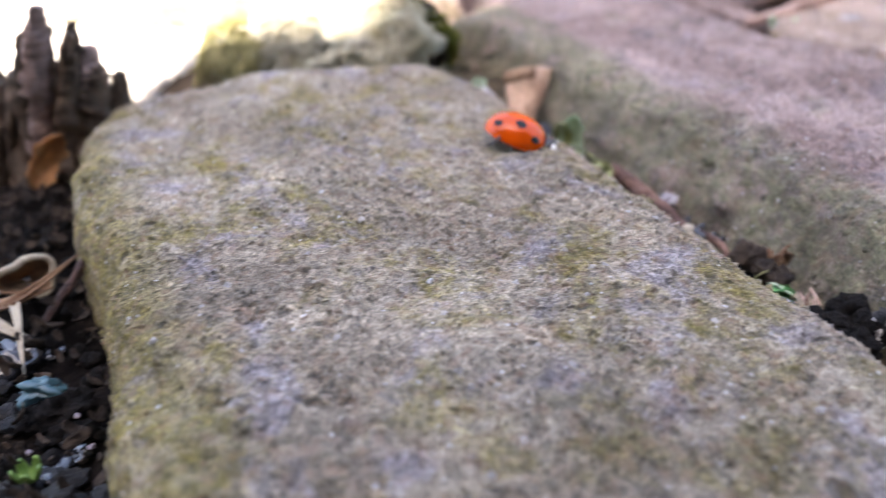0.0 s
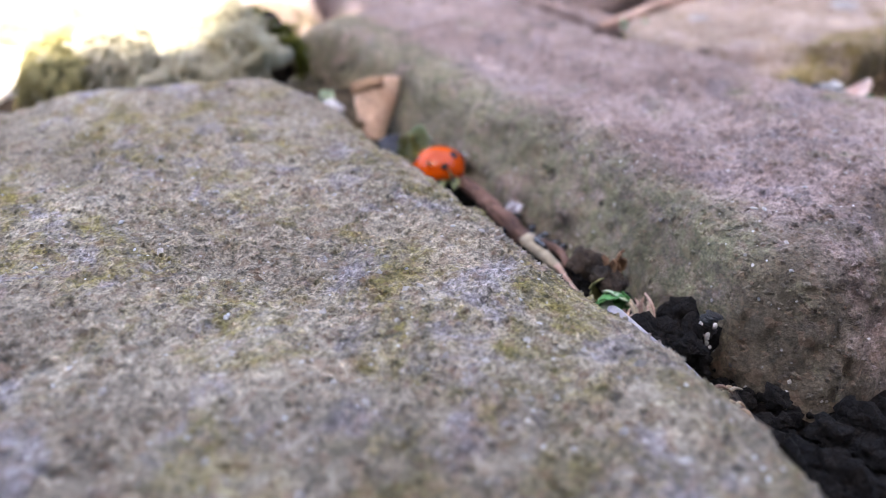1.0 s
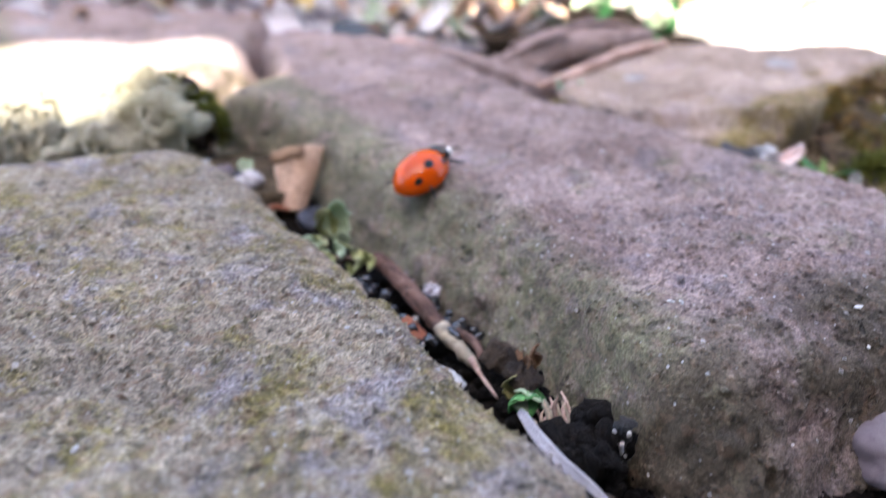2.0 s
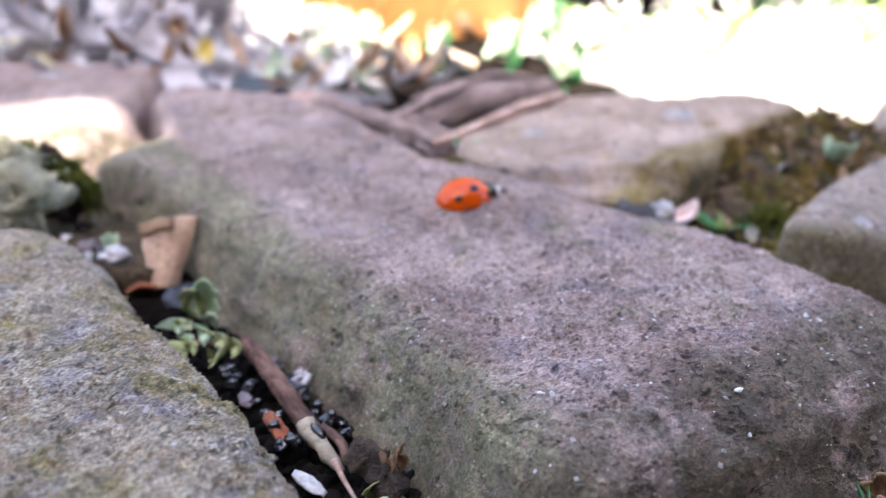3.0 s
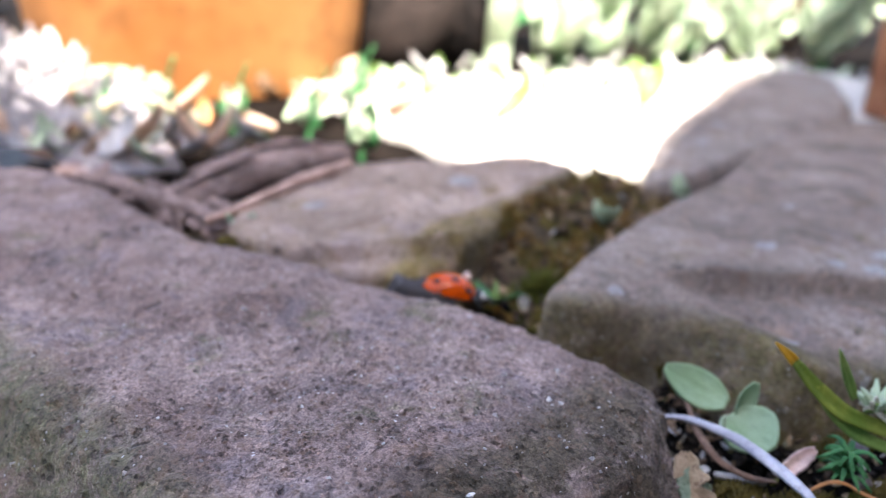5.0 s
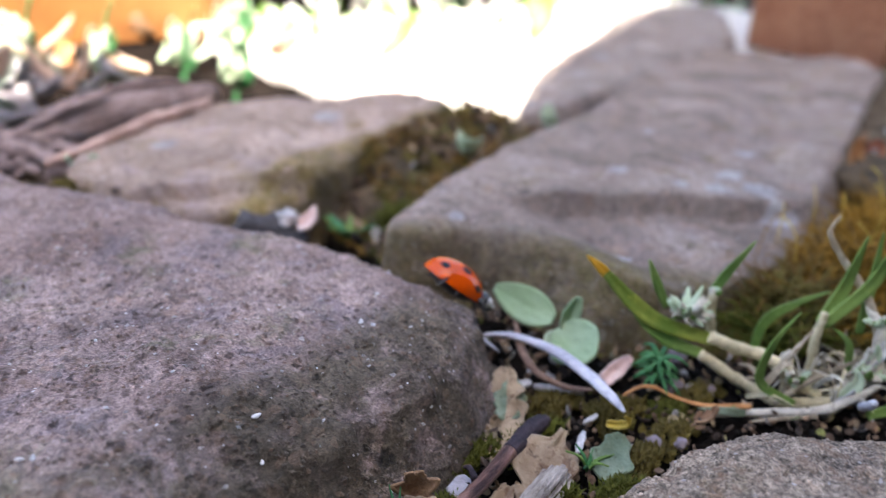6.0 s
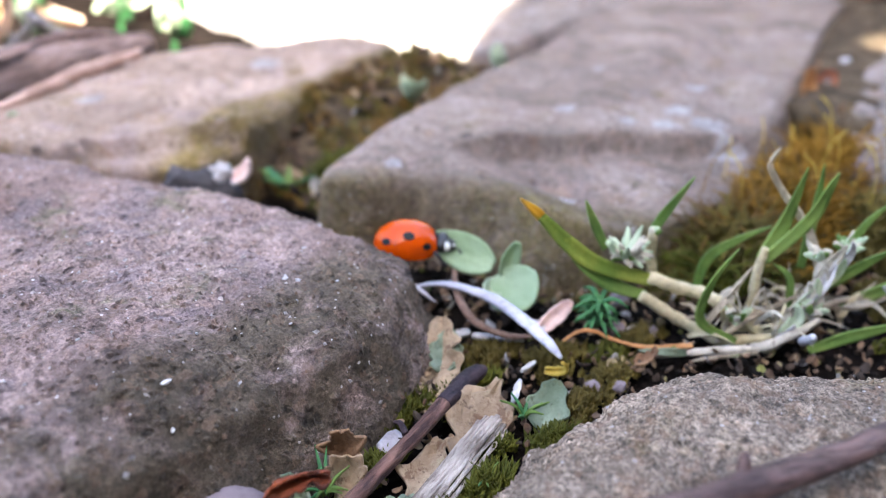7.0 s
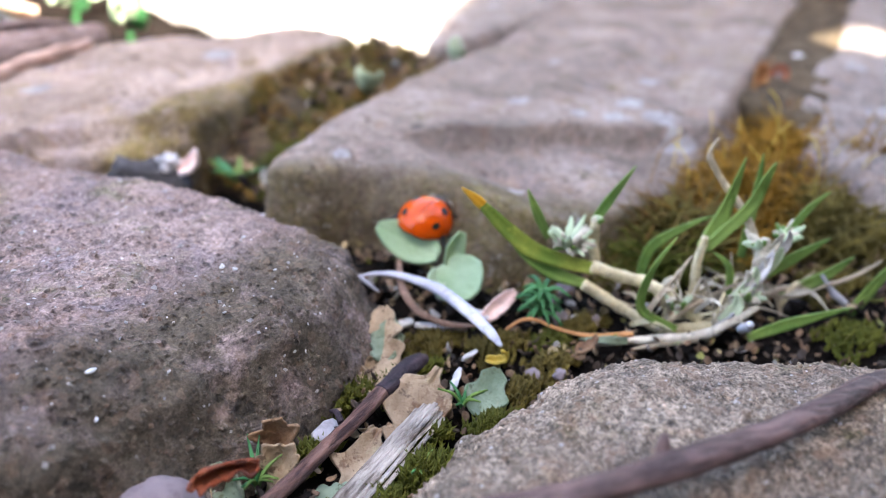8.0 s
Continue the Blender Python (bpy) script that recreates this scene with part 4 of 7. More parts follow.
    add("splinter", tube([(3.12, 7.70, -0.88), (3.22, 7.50, -0.88), (3.29, 7.32, -0.90), (3.27, 7.2, -0.94)], [0.03, 0.045, 0.05, 0.02], 8, 24, 0.5, 4), "twig_gap")
    add("splinter", tube([(3.18, 7.22, -0.94), (3.24, 6.98, -0.98), (3.35, 6.66, -1.04)], [0.04, 0.028, 0.010], 8, 24, 0.3), "pink_twig")
    # no real hole: a black lump gives the darkness inside the split
    add("hollow", moved(lump(0.045, 0.13, 0.05, 4.4, 0.2, 16, 10), turned(3.06, 7.58, -0.85, 0, 0, 24)), "wet_grit", "dark hollow of the split end")
    solo("leaf_scrap", chip(0.5, 0.16, 0.04, 5.0), "red_leaf", "rust-red scrap of leaf beside the twig", "leaf", at(2.68, 7.88, -0.98, 10, 12, -65))
    solo("chip", chip(0.4, 0.12, 0.03, 6.0), "white_chip", "white flake wedged beside the twig", "chip", at(2.92, 7.02, -0.98, 28, 8, -48), "white flakes in the gap")
    solo("curved_flake", blade([(3.47, 6.25, -0.88), (3.43, 5.97, -0.70), (3.46, 5.66, -0.64), (3.56, 5.34, -0.63), (3.70, 5.10, -0.65), (3.82, 4.90, -0.70), (3.96, 4.68, -0.85)], 0.12, 40, 0.25, 0.3, 0.3, 0.5, 0.02, (-0.5, -0.4, 0.75)), "grey_leaf", "long thin curved grey-white flake at the stone's edge", "flake", at(0, 0, 0))
    solo("chip", lump(0.11, 0.10, 0.10, 8.0, 1.2, 24, 16, 0.5), "grey_leaf", "small pale grey crumb behind the twig", "chip", at(2.98, 8.72, -1.02), "white flakes in the gap")
    rng = random.Random(8)
    for k in range(46):
        u = rng.uniform(0, 1)
        side = rng.choice((-1, 1))
        x, y = 2.35 + 0.75 * u + side * rng.uniform(0.17, 0.32), 9.25 - 1.7 * u + side * rng.uniform(-0.05, 0.12)
        r = rng.uniform(0.035, 0.085)
        solo("grit", lump(r, r * rng.uniform(0.7, 1.2), r * 0.8, 200.0 + k, 0.7, 14, 10, 0.3), "wet_grit" if k % 7 else "lilac_pebble", "wet black grain of grit beside the twig" if k % 7 else "pale grain of grit beside the twig", "grit", at(x, y, -1.05 + rng.uniform(0, 0.1)), "wet grit round the twig")
    clod, add = group_of("soil_clod", "brown crumbly clod on the flank of the stone", "clod", (3.6, 6.8, -0.8), "clods in the gap")
    rng = random.Random(9)
    for k in range(16):
        s = k / 15
        r = rng.uniform(0.06, 0.13)
        add("crumb", moved(lump(r, r * 1.2, r, 9.0 + k, 0.8, 14, 10, 0.3), turned(3.46 + 0.22 * s + rng.uniform(-0.06, 0.06), 7.12 - 0.5 * s, -0.80 - 0.1 * s + rng.uniform(-0.05, 0.08))), "rotten")
    solo("leaf_scrap", leaf(0.2, 0.10, 0.8, 0.6, 11.0, 0.6), "brown_leaf", "rust-brown star-shaped scrap by the clod", "leaf", at(3.62, 6.78, -0.78, 30, -50, -20))
    sprout, add = group_of("sprout", "small fresh green sprout with crinkled leaves", "sprout", (3.62, 6.6, -1.25))
    for k, (tx, ty, tz, w, tone) in enumerate(((3.44, 6.66, -0.82, 0.30, "bright_green"), (3.56, 6.62, -0.72, 0.32, "bright_green"), (3.76, 6.6, -0.76, 0.28, "mint"), (3.84, 6.66, -0.88, 0.26, "bright_green"), (3.66, 6.42, -0.90, 0.24, "green_lit"), (3.52, 6.44, -0.94, 0.22, "bright_green"), (3.42, 6.9, -0.82, 0.2, "moss_yellow"))):
        add("leaf", leaf_at((3.62, 6.6, -1.08), (tx, ty, tz), (-0.2, -0.8, 0.5), w, 1.1, 0.7, k * 2.7 + 3, 0.9, n=18, m=9, thick=0.015), tone)
    add("stem", tube([(3.62, 6.6, -1.25), (3.63, 6.61, -1.0)], [0.03, 0.03], 6, 6), "green")
    for k, (x, y, z, rz) in enumerate(((3.70, 6.82, -0.82, 30), (3.74, 6.78, -0.76, 120), (3.66, 6.86, -0.84, 220))):
        solo("leaf_scrap", leaf(0.24, 0.09, 0.9, 0.6, 11.0 + k, 0.7), "brown_leaf", "rust-brown scrap of leaf by the clod", "leaf", at(x, y, z, 40, -50, rz), "rust scraps by the sprout")
    scrap, add = group_of("straw_chunk", "dry straw-coloured chunk of fibres on black soil", "straw", (3.86, 6.32, -1.05))
    for k in range(20):
        off, lift = 0.017 * (k - 9.5) + rng.uniform(-0.02, 0.02), rng.uniform(-0.05, 0.04)
        add("fibre", tube([(3.80 + off + rng.uniform(-0.03, 0.03), 6.12 + 0.4 * off + rng.uniform(-0.05, 0.05), -1.0), (3.80 + off, 6.24 + 0.4 * off, -0.89 + lift - 0.4 * abs(off)), (3.82 + off + rng.uniform(-0.05, 0.05), 6.36 + 0.4 * off + rng.uniform(-0.08, 0.06), -0.84 + lift - 0.4 * abs(off))], [0.016, 0.022, 0.008], 6, 10, 0.6, k), ("cream_leaf", "tan_leaf", "brown_stem", "pink_twig")[k % 4])
    clod, add = group_of("soil_clod", "black crumbly lump of damp soil in the gap", "clod", (3.9, 5.75, -1.0), "clods in the gap")
    for k in range(22):
        r = rng.uniform(0.08, 0.19)
        add("crumb", moved(lump(r, r * 1.1, r, 40.0 + k, 0.8, 14, 10, 0.35), turned(3.88 + rng.uniform(-0.24, 0.24), 5.75 + rng.uniform(-0.28, 0.28), -0.95 + rng.uniform(-0.1, 0.16))), "clod")
    stub, add = group_of("charred_stub", "short black stub speckled with white", "stub", (4.24, 5.68, -1.3))
    add("stump", tube([(4.24, 5.71, -1.35), (4.22, 5.68, -0.9), (4.24, 5.66, -0.58)], [0.10, 0.09, 0.085], 12, 24, 0.9, 5), "speckled")
    for k in range(16):
        a = rng.uniform(2.6, 5.6)
        add("fleck", moved(lump(0.024, 0.024, 0.035, 60.0 + k, 0.5, 8, 6), turned(4.23 + 0.108 * math.cos(a), 5.68 + 0.108 * math.sin(a), rng.uniform(-0.98, -0.6))), "white_chip")
    tuft, add = group_of("root_tuft", "flattened wisp of dry tan fibres on the soil", "roots", (3.92, 4.75, -1.0))
    rng = random.Random(7)
    for k in range(34):
        x, y = 3.92 + rng.uniform(-0.16, 0.16), 4.75 + rng.uniform(-0.2, 0.2)
        a, r = rng.gauss(-0.5, 0.7), rng.uniform(0.1, 0.3)
        z = -0.85 + rng.uniform(-0.08, 0.06)
        add("rootlet", tube([(x, y, z), (x + 0.5 * r * math.cos(a), y + 0.5 * r * math.sin(a), z + rng.uniform(0.02, 0.09)), (x + r * math.cos(a), y + r * math.sin(a), z - 0.02)], [0.016, 0.02, 0.006], 5, 8), ("cream_leaf", "tan_leaf", "brown_stem")[k % 3])
    add("peat", moved(lump(0.3, 0.34, 0.18, 77.0, 0.8, 20, 14, 0.35), turned(3.95, 4.75, -1.02)), "rotten", "rotted crumb that carries the fibres")
    for bx, by, n in ((4.25, 4.3, 34), (4.85, 3.95, 34), (5.3, 4.5, 26)):
        clod, add = group_of("soil_clod", "dark crumbly clod at the foot of the stone", "clod", (bx, by, -1.15), "clods in the gap")
        for k in range(n):
            r = rng.uniform(0.05, 0.16)
            add("crumb", moved(lump(r, r * 1.2, r * 0.8, bx * 9 + k, 1.0, 14, 10, 0.5), turned(bx + rng.gauss(0, 0.22), by + rng.gauss(0, 0.2), -1.12 + rng.uniform(0, 0.14))), "clod")
    for k, (x, y) in enumerate(((4.75, 3.55), (5.1, 3.8), (4.4, 3.6), (5.35, 4.35), (2.45, 8.0), (2.3, 8.25), (2.6, 7.6), (3.35, 6.3), (3.5, 6.1))):
        solo("chip", lump(0.06, 0.05, 0.04, 20.0 + k, 0.5, 12, 8), "white_chip" if k % 3 else "lilac_pebble", "tiny pale grit crumb on black soil", "grit", at(x, y, soil_height(x, y) + 0.08), "pale crumbs of grit")


gap_things()


def pale_rubble():
    """Small pale stones where the three near cobbles meet."""
    rng = random.Random(14)
    for k in range(26):
        u = rng.uniform(0, 1)
        x, y = -1.1 + 1.75 * u + rng.uniform(-0.12, 0.12), 12.55 - 0.75 * max(0.0, u - 0.5) * 2 + rng.uniform(-0.2, 0.2)
        r = rng.uniform(0.07, 0.17)
        tone, word = (("grey_leaf", "pale"), ("lilac_pebble", "lilac-grey"), ("slate_scrap", "dark"), ("white_chip", "white"), ("bank", "brown"))[k % 5]
        solo("pebble", lump(r, r * rng.uniform(0.7, 1.1), r * 0.8, 400.0 + k, 0.5, 16, 12, 0.15), tone, word + " small stone where the cobbles meet", "pebble", at(x, y, -0.72 + rng.uniform(0, 0.12)), "small stones where cobbles meet")
    solo("soil_bank", slab([[(x, y, -0.80 + 0.06 * noise.noise(Vector((x, y, 9)) * 2)) for x in np.linspace(-1.5, 1.3, 16)] for y in np.linspace(13.2, 11.6, 10)], 0.4), "bank", "earth where the near cobbles meet", "soil", at(0, 0, 0))
    weed, add = group_of("weed", "tiny pale green weed between the cobbles", "weed", (0.55, 12.05, -0.8))
    for k in range(4):
        add("leaf", moved(leaf(0.26, 0.15, 0.6, 0.4, k, 0.3, 10, 7), turned(0.55, 12.05, -0.68, 0, -45, 90 * k + 20)), "mint")


pale_rubble()


# ---- mossy rock behind the grey stone ----
def mossy_rock():
    rock, add = group_of("mossy_rock", "lump of rock overgrown with pale shaggy moss", "rock", (-2.3, 13.6, -0.6))
    rng = random.Random(11)
    centres = [(-3.55, 13.2, 0.95, 0.55), (-2.75, 13.5, 1.15, 0.75), (-1.8, 13.3, 1.2, 0.78), (-1.0, 13.2, 1.0, 0.80), (-0.62, 13.5, 0.65, 0.7)]
    for k, (x, y, r, h) in enumerate(centres):
        add("boulder", moved(lump(r * 0.85, r, h * 0.9, 30.0 + k, 0.5, 36, 24, 0.25), turned(x, y, -0.55 + h * 0.4)), "rock_moss" if k < 4 else "rotten")
        strands = []
        for _ in range(1300):
            a, b = rng.uniform(0, 6.283), rng.uniform(0.0, 1.5)
            d = Vector((math.cos(a) * math.sin(b), math.sin(a) * math.sin(b), math.cos(b)))
            p = Vector((x, y, -0.55 + h * 0.4)) + Vector((d.x * r * 0.85, d.y * r, d.z * h * 0.9)) * 0.93
            if noise.noise(p * 1.6) < -0.22:
                continue
            droop = p + d * rng.uniform(0.12, 0.40) + Vector((rng.uniform(-0.14, 0.14), 0, -rng.uniform(0.1, 0.7) * math.sin(b)))
            strands.append(tube([tuple(p), tuple(p + d * 0.15), tuple(droop)], [0.026, 0.036, 0.012], 4, 4))
        moss = add("moss", merge(strands), ("moss_yellow", "moss_pale", "moss_pale", "moss_pale", "moss_green")[k])
        tagged(moss, "shaggy pale moss", "", "", "stuff")


mossy_rock()


# ---- dark gap beside the grey stone ----
def left_gap():
    chunk, add = group_of("bark_chunk", "upright brown chunk of rotting bark with ragged top", "bark", (-6.0, 10.7, -1.2))
    flakes = random.Random(5)
    for k in range(22):
        x, y = -7.3 + 2.1 * (k / 21) + flakes.uniform(-0.1, 0.1), 10.5 + flakes.uniform(-0.7, 0.5)
        high = 0.15 + 1.15 * math.exp(-((x + 5.9) / 0.45) ** 2) + flakes.uniform(-0.3, 0.05)
        lean, r = 0.55 * (high + 1.2) / 2.4, flakes.uniform(0.14, 0.30)
        add("flake", tube([(x, y, -1.35), (x + 0.45 * lean + flakes.uniform(-0.08, 0.08), y, -1.3 + 0.55 * (high + 1.3)), (x + lean, y + flakes.uniform(-0.1, 0.1), high)], [r * 1.3, r * 1.25, r * 1.1, r * 0.5], 12, 34, 0.5, k * 4, flakes.uniform(0.5, 0.9)), ("bark_block", "bark_block", "rotten", "bark_block", "bark")[k % 5])
    solo("dry_leaf", leaf(0.95, 0.45, 0.8, 0.6, 40.0, 0.5), "orange_leaf", "orange-brown dead leaf against the bark", "leaf", at(-5.75, 9.1, -1.0, 60, -50, 80), "dead leaves beside the grey stone")
    solo("dry_leaf", leaf(0.9, 0.5, 0.9, 0.5, 41.0, 0.3), "pink_chip", "pale pinkish dead leaf edge catching sun", "leaf", at(-5.7, 11.2, -0.75, 30, -45, 20), "dead leaves beside the grey stone")
    solo("dry_leaf", leaf(0.9, 0.5, 1.0, 0.7, 42.0, 0.3), "brown_leaf", "brown curled dead leaf", "leaf", at(-5.6, 10.4, -0.7, 30, -60, 120), "dead leaves beside the grey stone")
    curled, add = group_of("curled_leaf", "bleached curled dead leaf with a brown hollow", "leaf", (-4.35, 6.4, -1.15))
    way = Vector((0.5, -0.75, 0.45)).normalized()
    side = way.cross(Vector((0, 0, 1))).normalized()
    top = side.cross(way)

    def cup_point(s, w):
        r = 0.24 * s ** 0.6 * (1 + 0.15 * math.sin(3 * w + 1))
        p = Vector((-4.62, 6.62, -0.85)) + (side * math.cos(w) * 1.25 + top * math.sin(w) * 0.85) * r - way * 0.3 * (1 - s)
        return tuple(p)

    add("blade", slab([[cup_point(s, w) for w in np.linspace(0, 6.283, 26)] for s in np.linspace(0.05, 1, 10)], 0.02), "brown_leaf")
    add("rim", tube([cup_point(1.03, w) for w in np.linspace(-0.4, 4.6, 16)], [0.02, 0.05, 0.035, 0.02], 7, 40, 0.5), "cream_leaf", "pale torn rim")
    for k, (a, b, c) in enumerate((((-4.7, 6.4, -0.95), (-4.4, 6.0, -0.9), (-4.05, 5.3, -1.1)), ((-4.9, 6.35, -1.0), (-4.5, 6.25, -0.85), (-3.95, 6.75, -0.55)), ((-4.9, 6.2, -1.05), (-4.5, 5.9, -1.0), (-4.2, 5.85, -1.1)), ((-4.95, 6.1, -1.0), (-4.6, 6.2, -0.9), (-4.2, 6.4, -0.8)))):
        add("strip", blade([a, b, c], 0.12, 20, 0.6, 1.0), "cream_leaf" if k % 2 == 0 else "brown_leaf")
    solo("bark_flake", tube([(-4.35, 6.2, -1.2), (-4.0, 6.5, -0.75), (-3.72, 6.85, -0.35)], [0.06, 0.05, 0.09], 8, 20, 0.6), "twig_dark", "dark broken stem leaning on the stone", "stem", at(0, 0, 0))
    shard = solo("shard", lump(0.16, 0.12, 0.08, 44.0, 1.0, 30, 20, 0.4), "blue_shard", "blue-green glassy shard on black soil", "shard", at(-3.72, 5.0, -1.0, 25, 10, 40))
    rng = random.Random(12)
    for k in range(70):
        x, y = rng.uniform(-5.4, -2.6), rng.uniform(2.8, 6.0)
        if x < -2.3 - 0.5 * (y - 3.2):
            r = rng.uniform(0.08, 0.24)
            solo("soil_clod", lump(r, r * rng.uniform(0.7, 1.2), r * 0.7, 50.0 + k, 0.9, 20, 14, 0.5), ("speckled", "wet_grit", "clod")[k % 3], "black glistening lump of damp soil", "clod", at(x, y, soil_height(x, y) + r * 0.4), "clods beside the grey stone")
    for k, (x, y) in enumerate(((-3.3, 4.75), (-3.0, 4.35), (-3.6, 4.4))):
        solo("chip", lump(0.03, 0.03, 0.02, 80.0 + k, 0.5, 12, 8), "lilac_pebble", "tiny pale grit crumb on black soil", "grit", at(x, y, soil_height(x, y) + 0.18), "pale crumbs of grit")
    shapes = []
    for k in range(500):
        x, y = rng.uniform(-6.2, -2.4), rng.uniform(2.6, 9.5)
        q = rng.uniform(0.06, 0.28)
        shapes.append(moved(leaf(q, q * rng.uniform(0.2, 0.6), 0.8, 0.5, k * 0.7, 0.4, 5, 3, 0.012), turned(x, y, soil_height(x, y) + rng.uniform(0.1, 0.3), rng.uniform(-40, 40), rng.uniform(-40, 20), rng.uniform(0, 360))))
    solo("leaf_crumbs", merge(shapes), "rotten", "rotted leaf crumbs in the dark gap", "leaf litter", at(0, 0, 0), "", "stuff")
    weed, add = group_of("weed", "tiny green weed in the dark gap", "weed", (-3.35, 4.0, -1.2))
    for k in range(5):
        add("leaf", moved(leaf(0.2, 0.06, 0.6, 0.3, k, 0.1, 10, 5), turned(-3.35, 4.0, -1.05, 0, -35, 72 * k)), "green")


left_gap()


# ---- litter in front of the red-brown stone ----
def litter():
    solo("pebble", lump(0.42, 0.36, 0.34, 90.0, 0.25, 44, 30, 0.03), "lilac_pebble", "smooth lilac-grey pebble beside the stone", "pebble", at(6.72, 5.42, -0.98, 0, 0, 20))
    solo("chip", chip(0.22, 0.12, 0.04, 91.0), "white_chip", "small white flake beside a pebble", "chip", at(7.12, 5.28, -0.95, 20, 0, 10), "white flakes in the litter")
    solo("dry_leaf", leaf_at((7.57, 5.12, -0.56), (6.98, 5.42, -0.56), (-0.5, -0.8, 0.35), 0.17, 0.9, 1.3, 92.4, 1.1, n=44, m=15), "rust_mottle", "crumpled rust-red dead leaf", "leaf", at(0, 0, 0), "dead leaves in the litter")
    solo("dry_leaf", leaf_at((7.90, 5.42, -1.08), (8.06, 5.82, -0.78), (-0.5, -0.7, 0.5), 0.36, 0.9, 0.8, 93.0, 0.9, n=36, m=15), "brown_leaf", "brown curled dead leaf against the stone", "leaf", at(0, 0, 0), "dead leaves in the litter")
    solo("dry_leaf", leaf_at((8.85, 5.15, -1.10), (9.72, 5.62, -1.04), (-0.2, -0.3, 1), 0.5, 0.3, 0.25, 94.0, 0.9, n=36), "mottled_leaf", "flat tan dead leaf with worn lobed edge", "leaf", at(0, 0, 0), "dead leaves in the litter")
    solo("dry_leaf", leaf_at((8.98, 5.78, -1.08), (9.80, 6.68, -0.96), (-0.4, -0.2, 1), 0.56, 0.3, 0.3, 95.0, 0.9, n=36), "mottled_leaf", "bleached leaf fragment beside dark twig", "leaf", at(0, 0, 0), "dead leaves in the litter")
    solo("dry_leaf", leaf_at((9.36, 6.12, -0.96), (9.76, 6.54, -0.90), (-0.3, -0.3, 1), 0.34, 0.3, 0.3, 96.0, 0.4), "fading_leaf", "fading green leaf fragment at the stone's foot", "leaf", at(0, 0, 0), "dead leaves in the litter")
    solo("dry_leaf", leaf_at((8.22, 4.95, -1.12), (8.80, 5.30, -1.08), (-0.2, -0.2, 1), 0.36, 0.3, 0.3, 97.0, 0.9, n=36), "mottled_leaf", "tan dead leaf scrap with lobed edge", "leaf", at(0, 0, 0), "dead leaves in the litter")
    solo("dry_leaf", leaf_at((7.44, 5.28, -1.08), (7.46, 5.70, -1.0), (-0.6, -0.5, 0.6), 0.30, 0.9, 0.9, 98.0, 0.3), "fading_leaf", "small cupped greenish dead leaf", "leaf", at(0, 0, 0), "dead leaves in the litter")
    solo("dry_leaf", leaf_at((7.9, 5.0, -1.14), (8.3, 4.75, -1.1), (0, 0, 1), 0.3, 0.3, 0.3, 99.0, 0.7), "fading_leaf", "dull green leaf scrap under the twig", "leaf", at(0, 0, 0), "dead leaves in the litter")
    solo("dry_leaf", leaf_at((7.74, 5.2, -1.08), (7.98, 5.55, -0.98), (-0.4, -0.5, 0.8), 0.28, 0.9, 0.9, 93.7, 1.0, n=30, m=13), "mottled_leaf", "rotted scrap of leaf beside the sprout", "leaf", at(0, 0, 0), "dead leaves in the litter")
    solo("chip", chip(0.34, 0.16, 0.04, 12.0), "grey_leaf", "grey-white flake of rotten wood", "chip", at(8.40, 5.56, -0.98, 20, 10, 30), "white flakes in the litter")
    solo("chip", chip(0.30, 0.07, 0.04, 14.0), "white_chip", "white splinter flake at the wood's end", "chip", at(9.80, 5.42, -0.92, 20, -10, 36), "white flakes in the litter")
    solo("curled_fibre", tube([(8.75, 6.35, -0.9), (8.9, 6.45, -0.8), (9.02, 6.32, -0.82), (8.98, 6.2, -0.95)], [0.02, 0.03, 0.028, 0.01], 7, 20), "cream_leaf", "tiny pale curled fibre beside the stone", "fibre", at(0, 0, 0))
    # dark twig
    twig, add = group_of("twig", "dark brown twig with a blunt worn tip", "twig", (8.8, 5.45, -1.05))
    add("bark", tube([(7.2, 4.9, -0.92), (7.60, 5.04, -0.93), (7.9, 5.15, -0.93), (8.33, 5.33, -0.92), (8.64, 5.45, -0.91), (9.1, 5.67, -0.91), (9.5, 5.84, -0.93), (9.76, 5.93, -0.97)], [0.07, 0.075, 0.075, 0.075, 0.075, 0.085, 0.10, 0.05], 14, 80, 0.12, 6, 0.8), "twig_red")
    add("tip", tube([(9.05, 5.645, -0.907), (9.3, 5.755, -0.915), (9.5, 5.84, -0.925), (9.68, 5.905, -0.95), (9.80, 5.945, -0.985)], [0.088, 0.098, 0.106, 0.092, 0.03], 14, 40, 0.12, 6, 0.82), "twig_black", "blue-black worn tip")
    add("snag", tube([(8.50, 5.46, -0.88), (8.52, 5.58, -0.85), (8.48, 5.64, -0.86)], [0.035, 0.03, 0.012], 7, 8), "twig_black")
    # weathered wood
    wood, add = group_of("wood_splinter", "weathered grey-white splinter of wood with split grain", "wood", (9.0, 5.1, -1.1))
    run, across = Vector((0.915, 0.40, 0.0)), Vector((-0.40, 0.915, 0.0))
    slivers = random.Random(77)
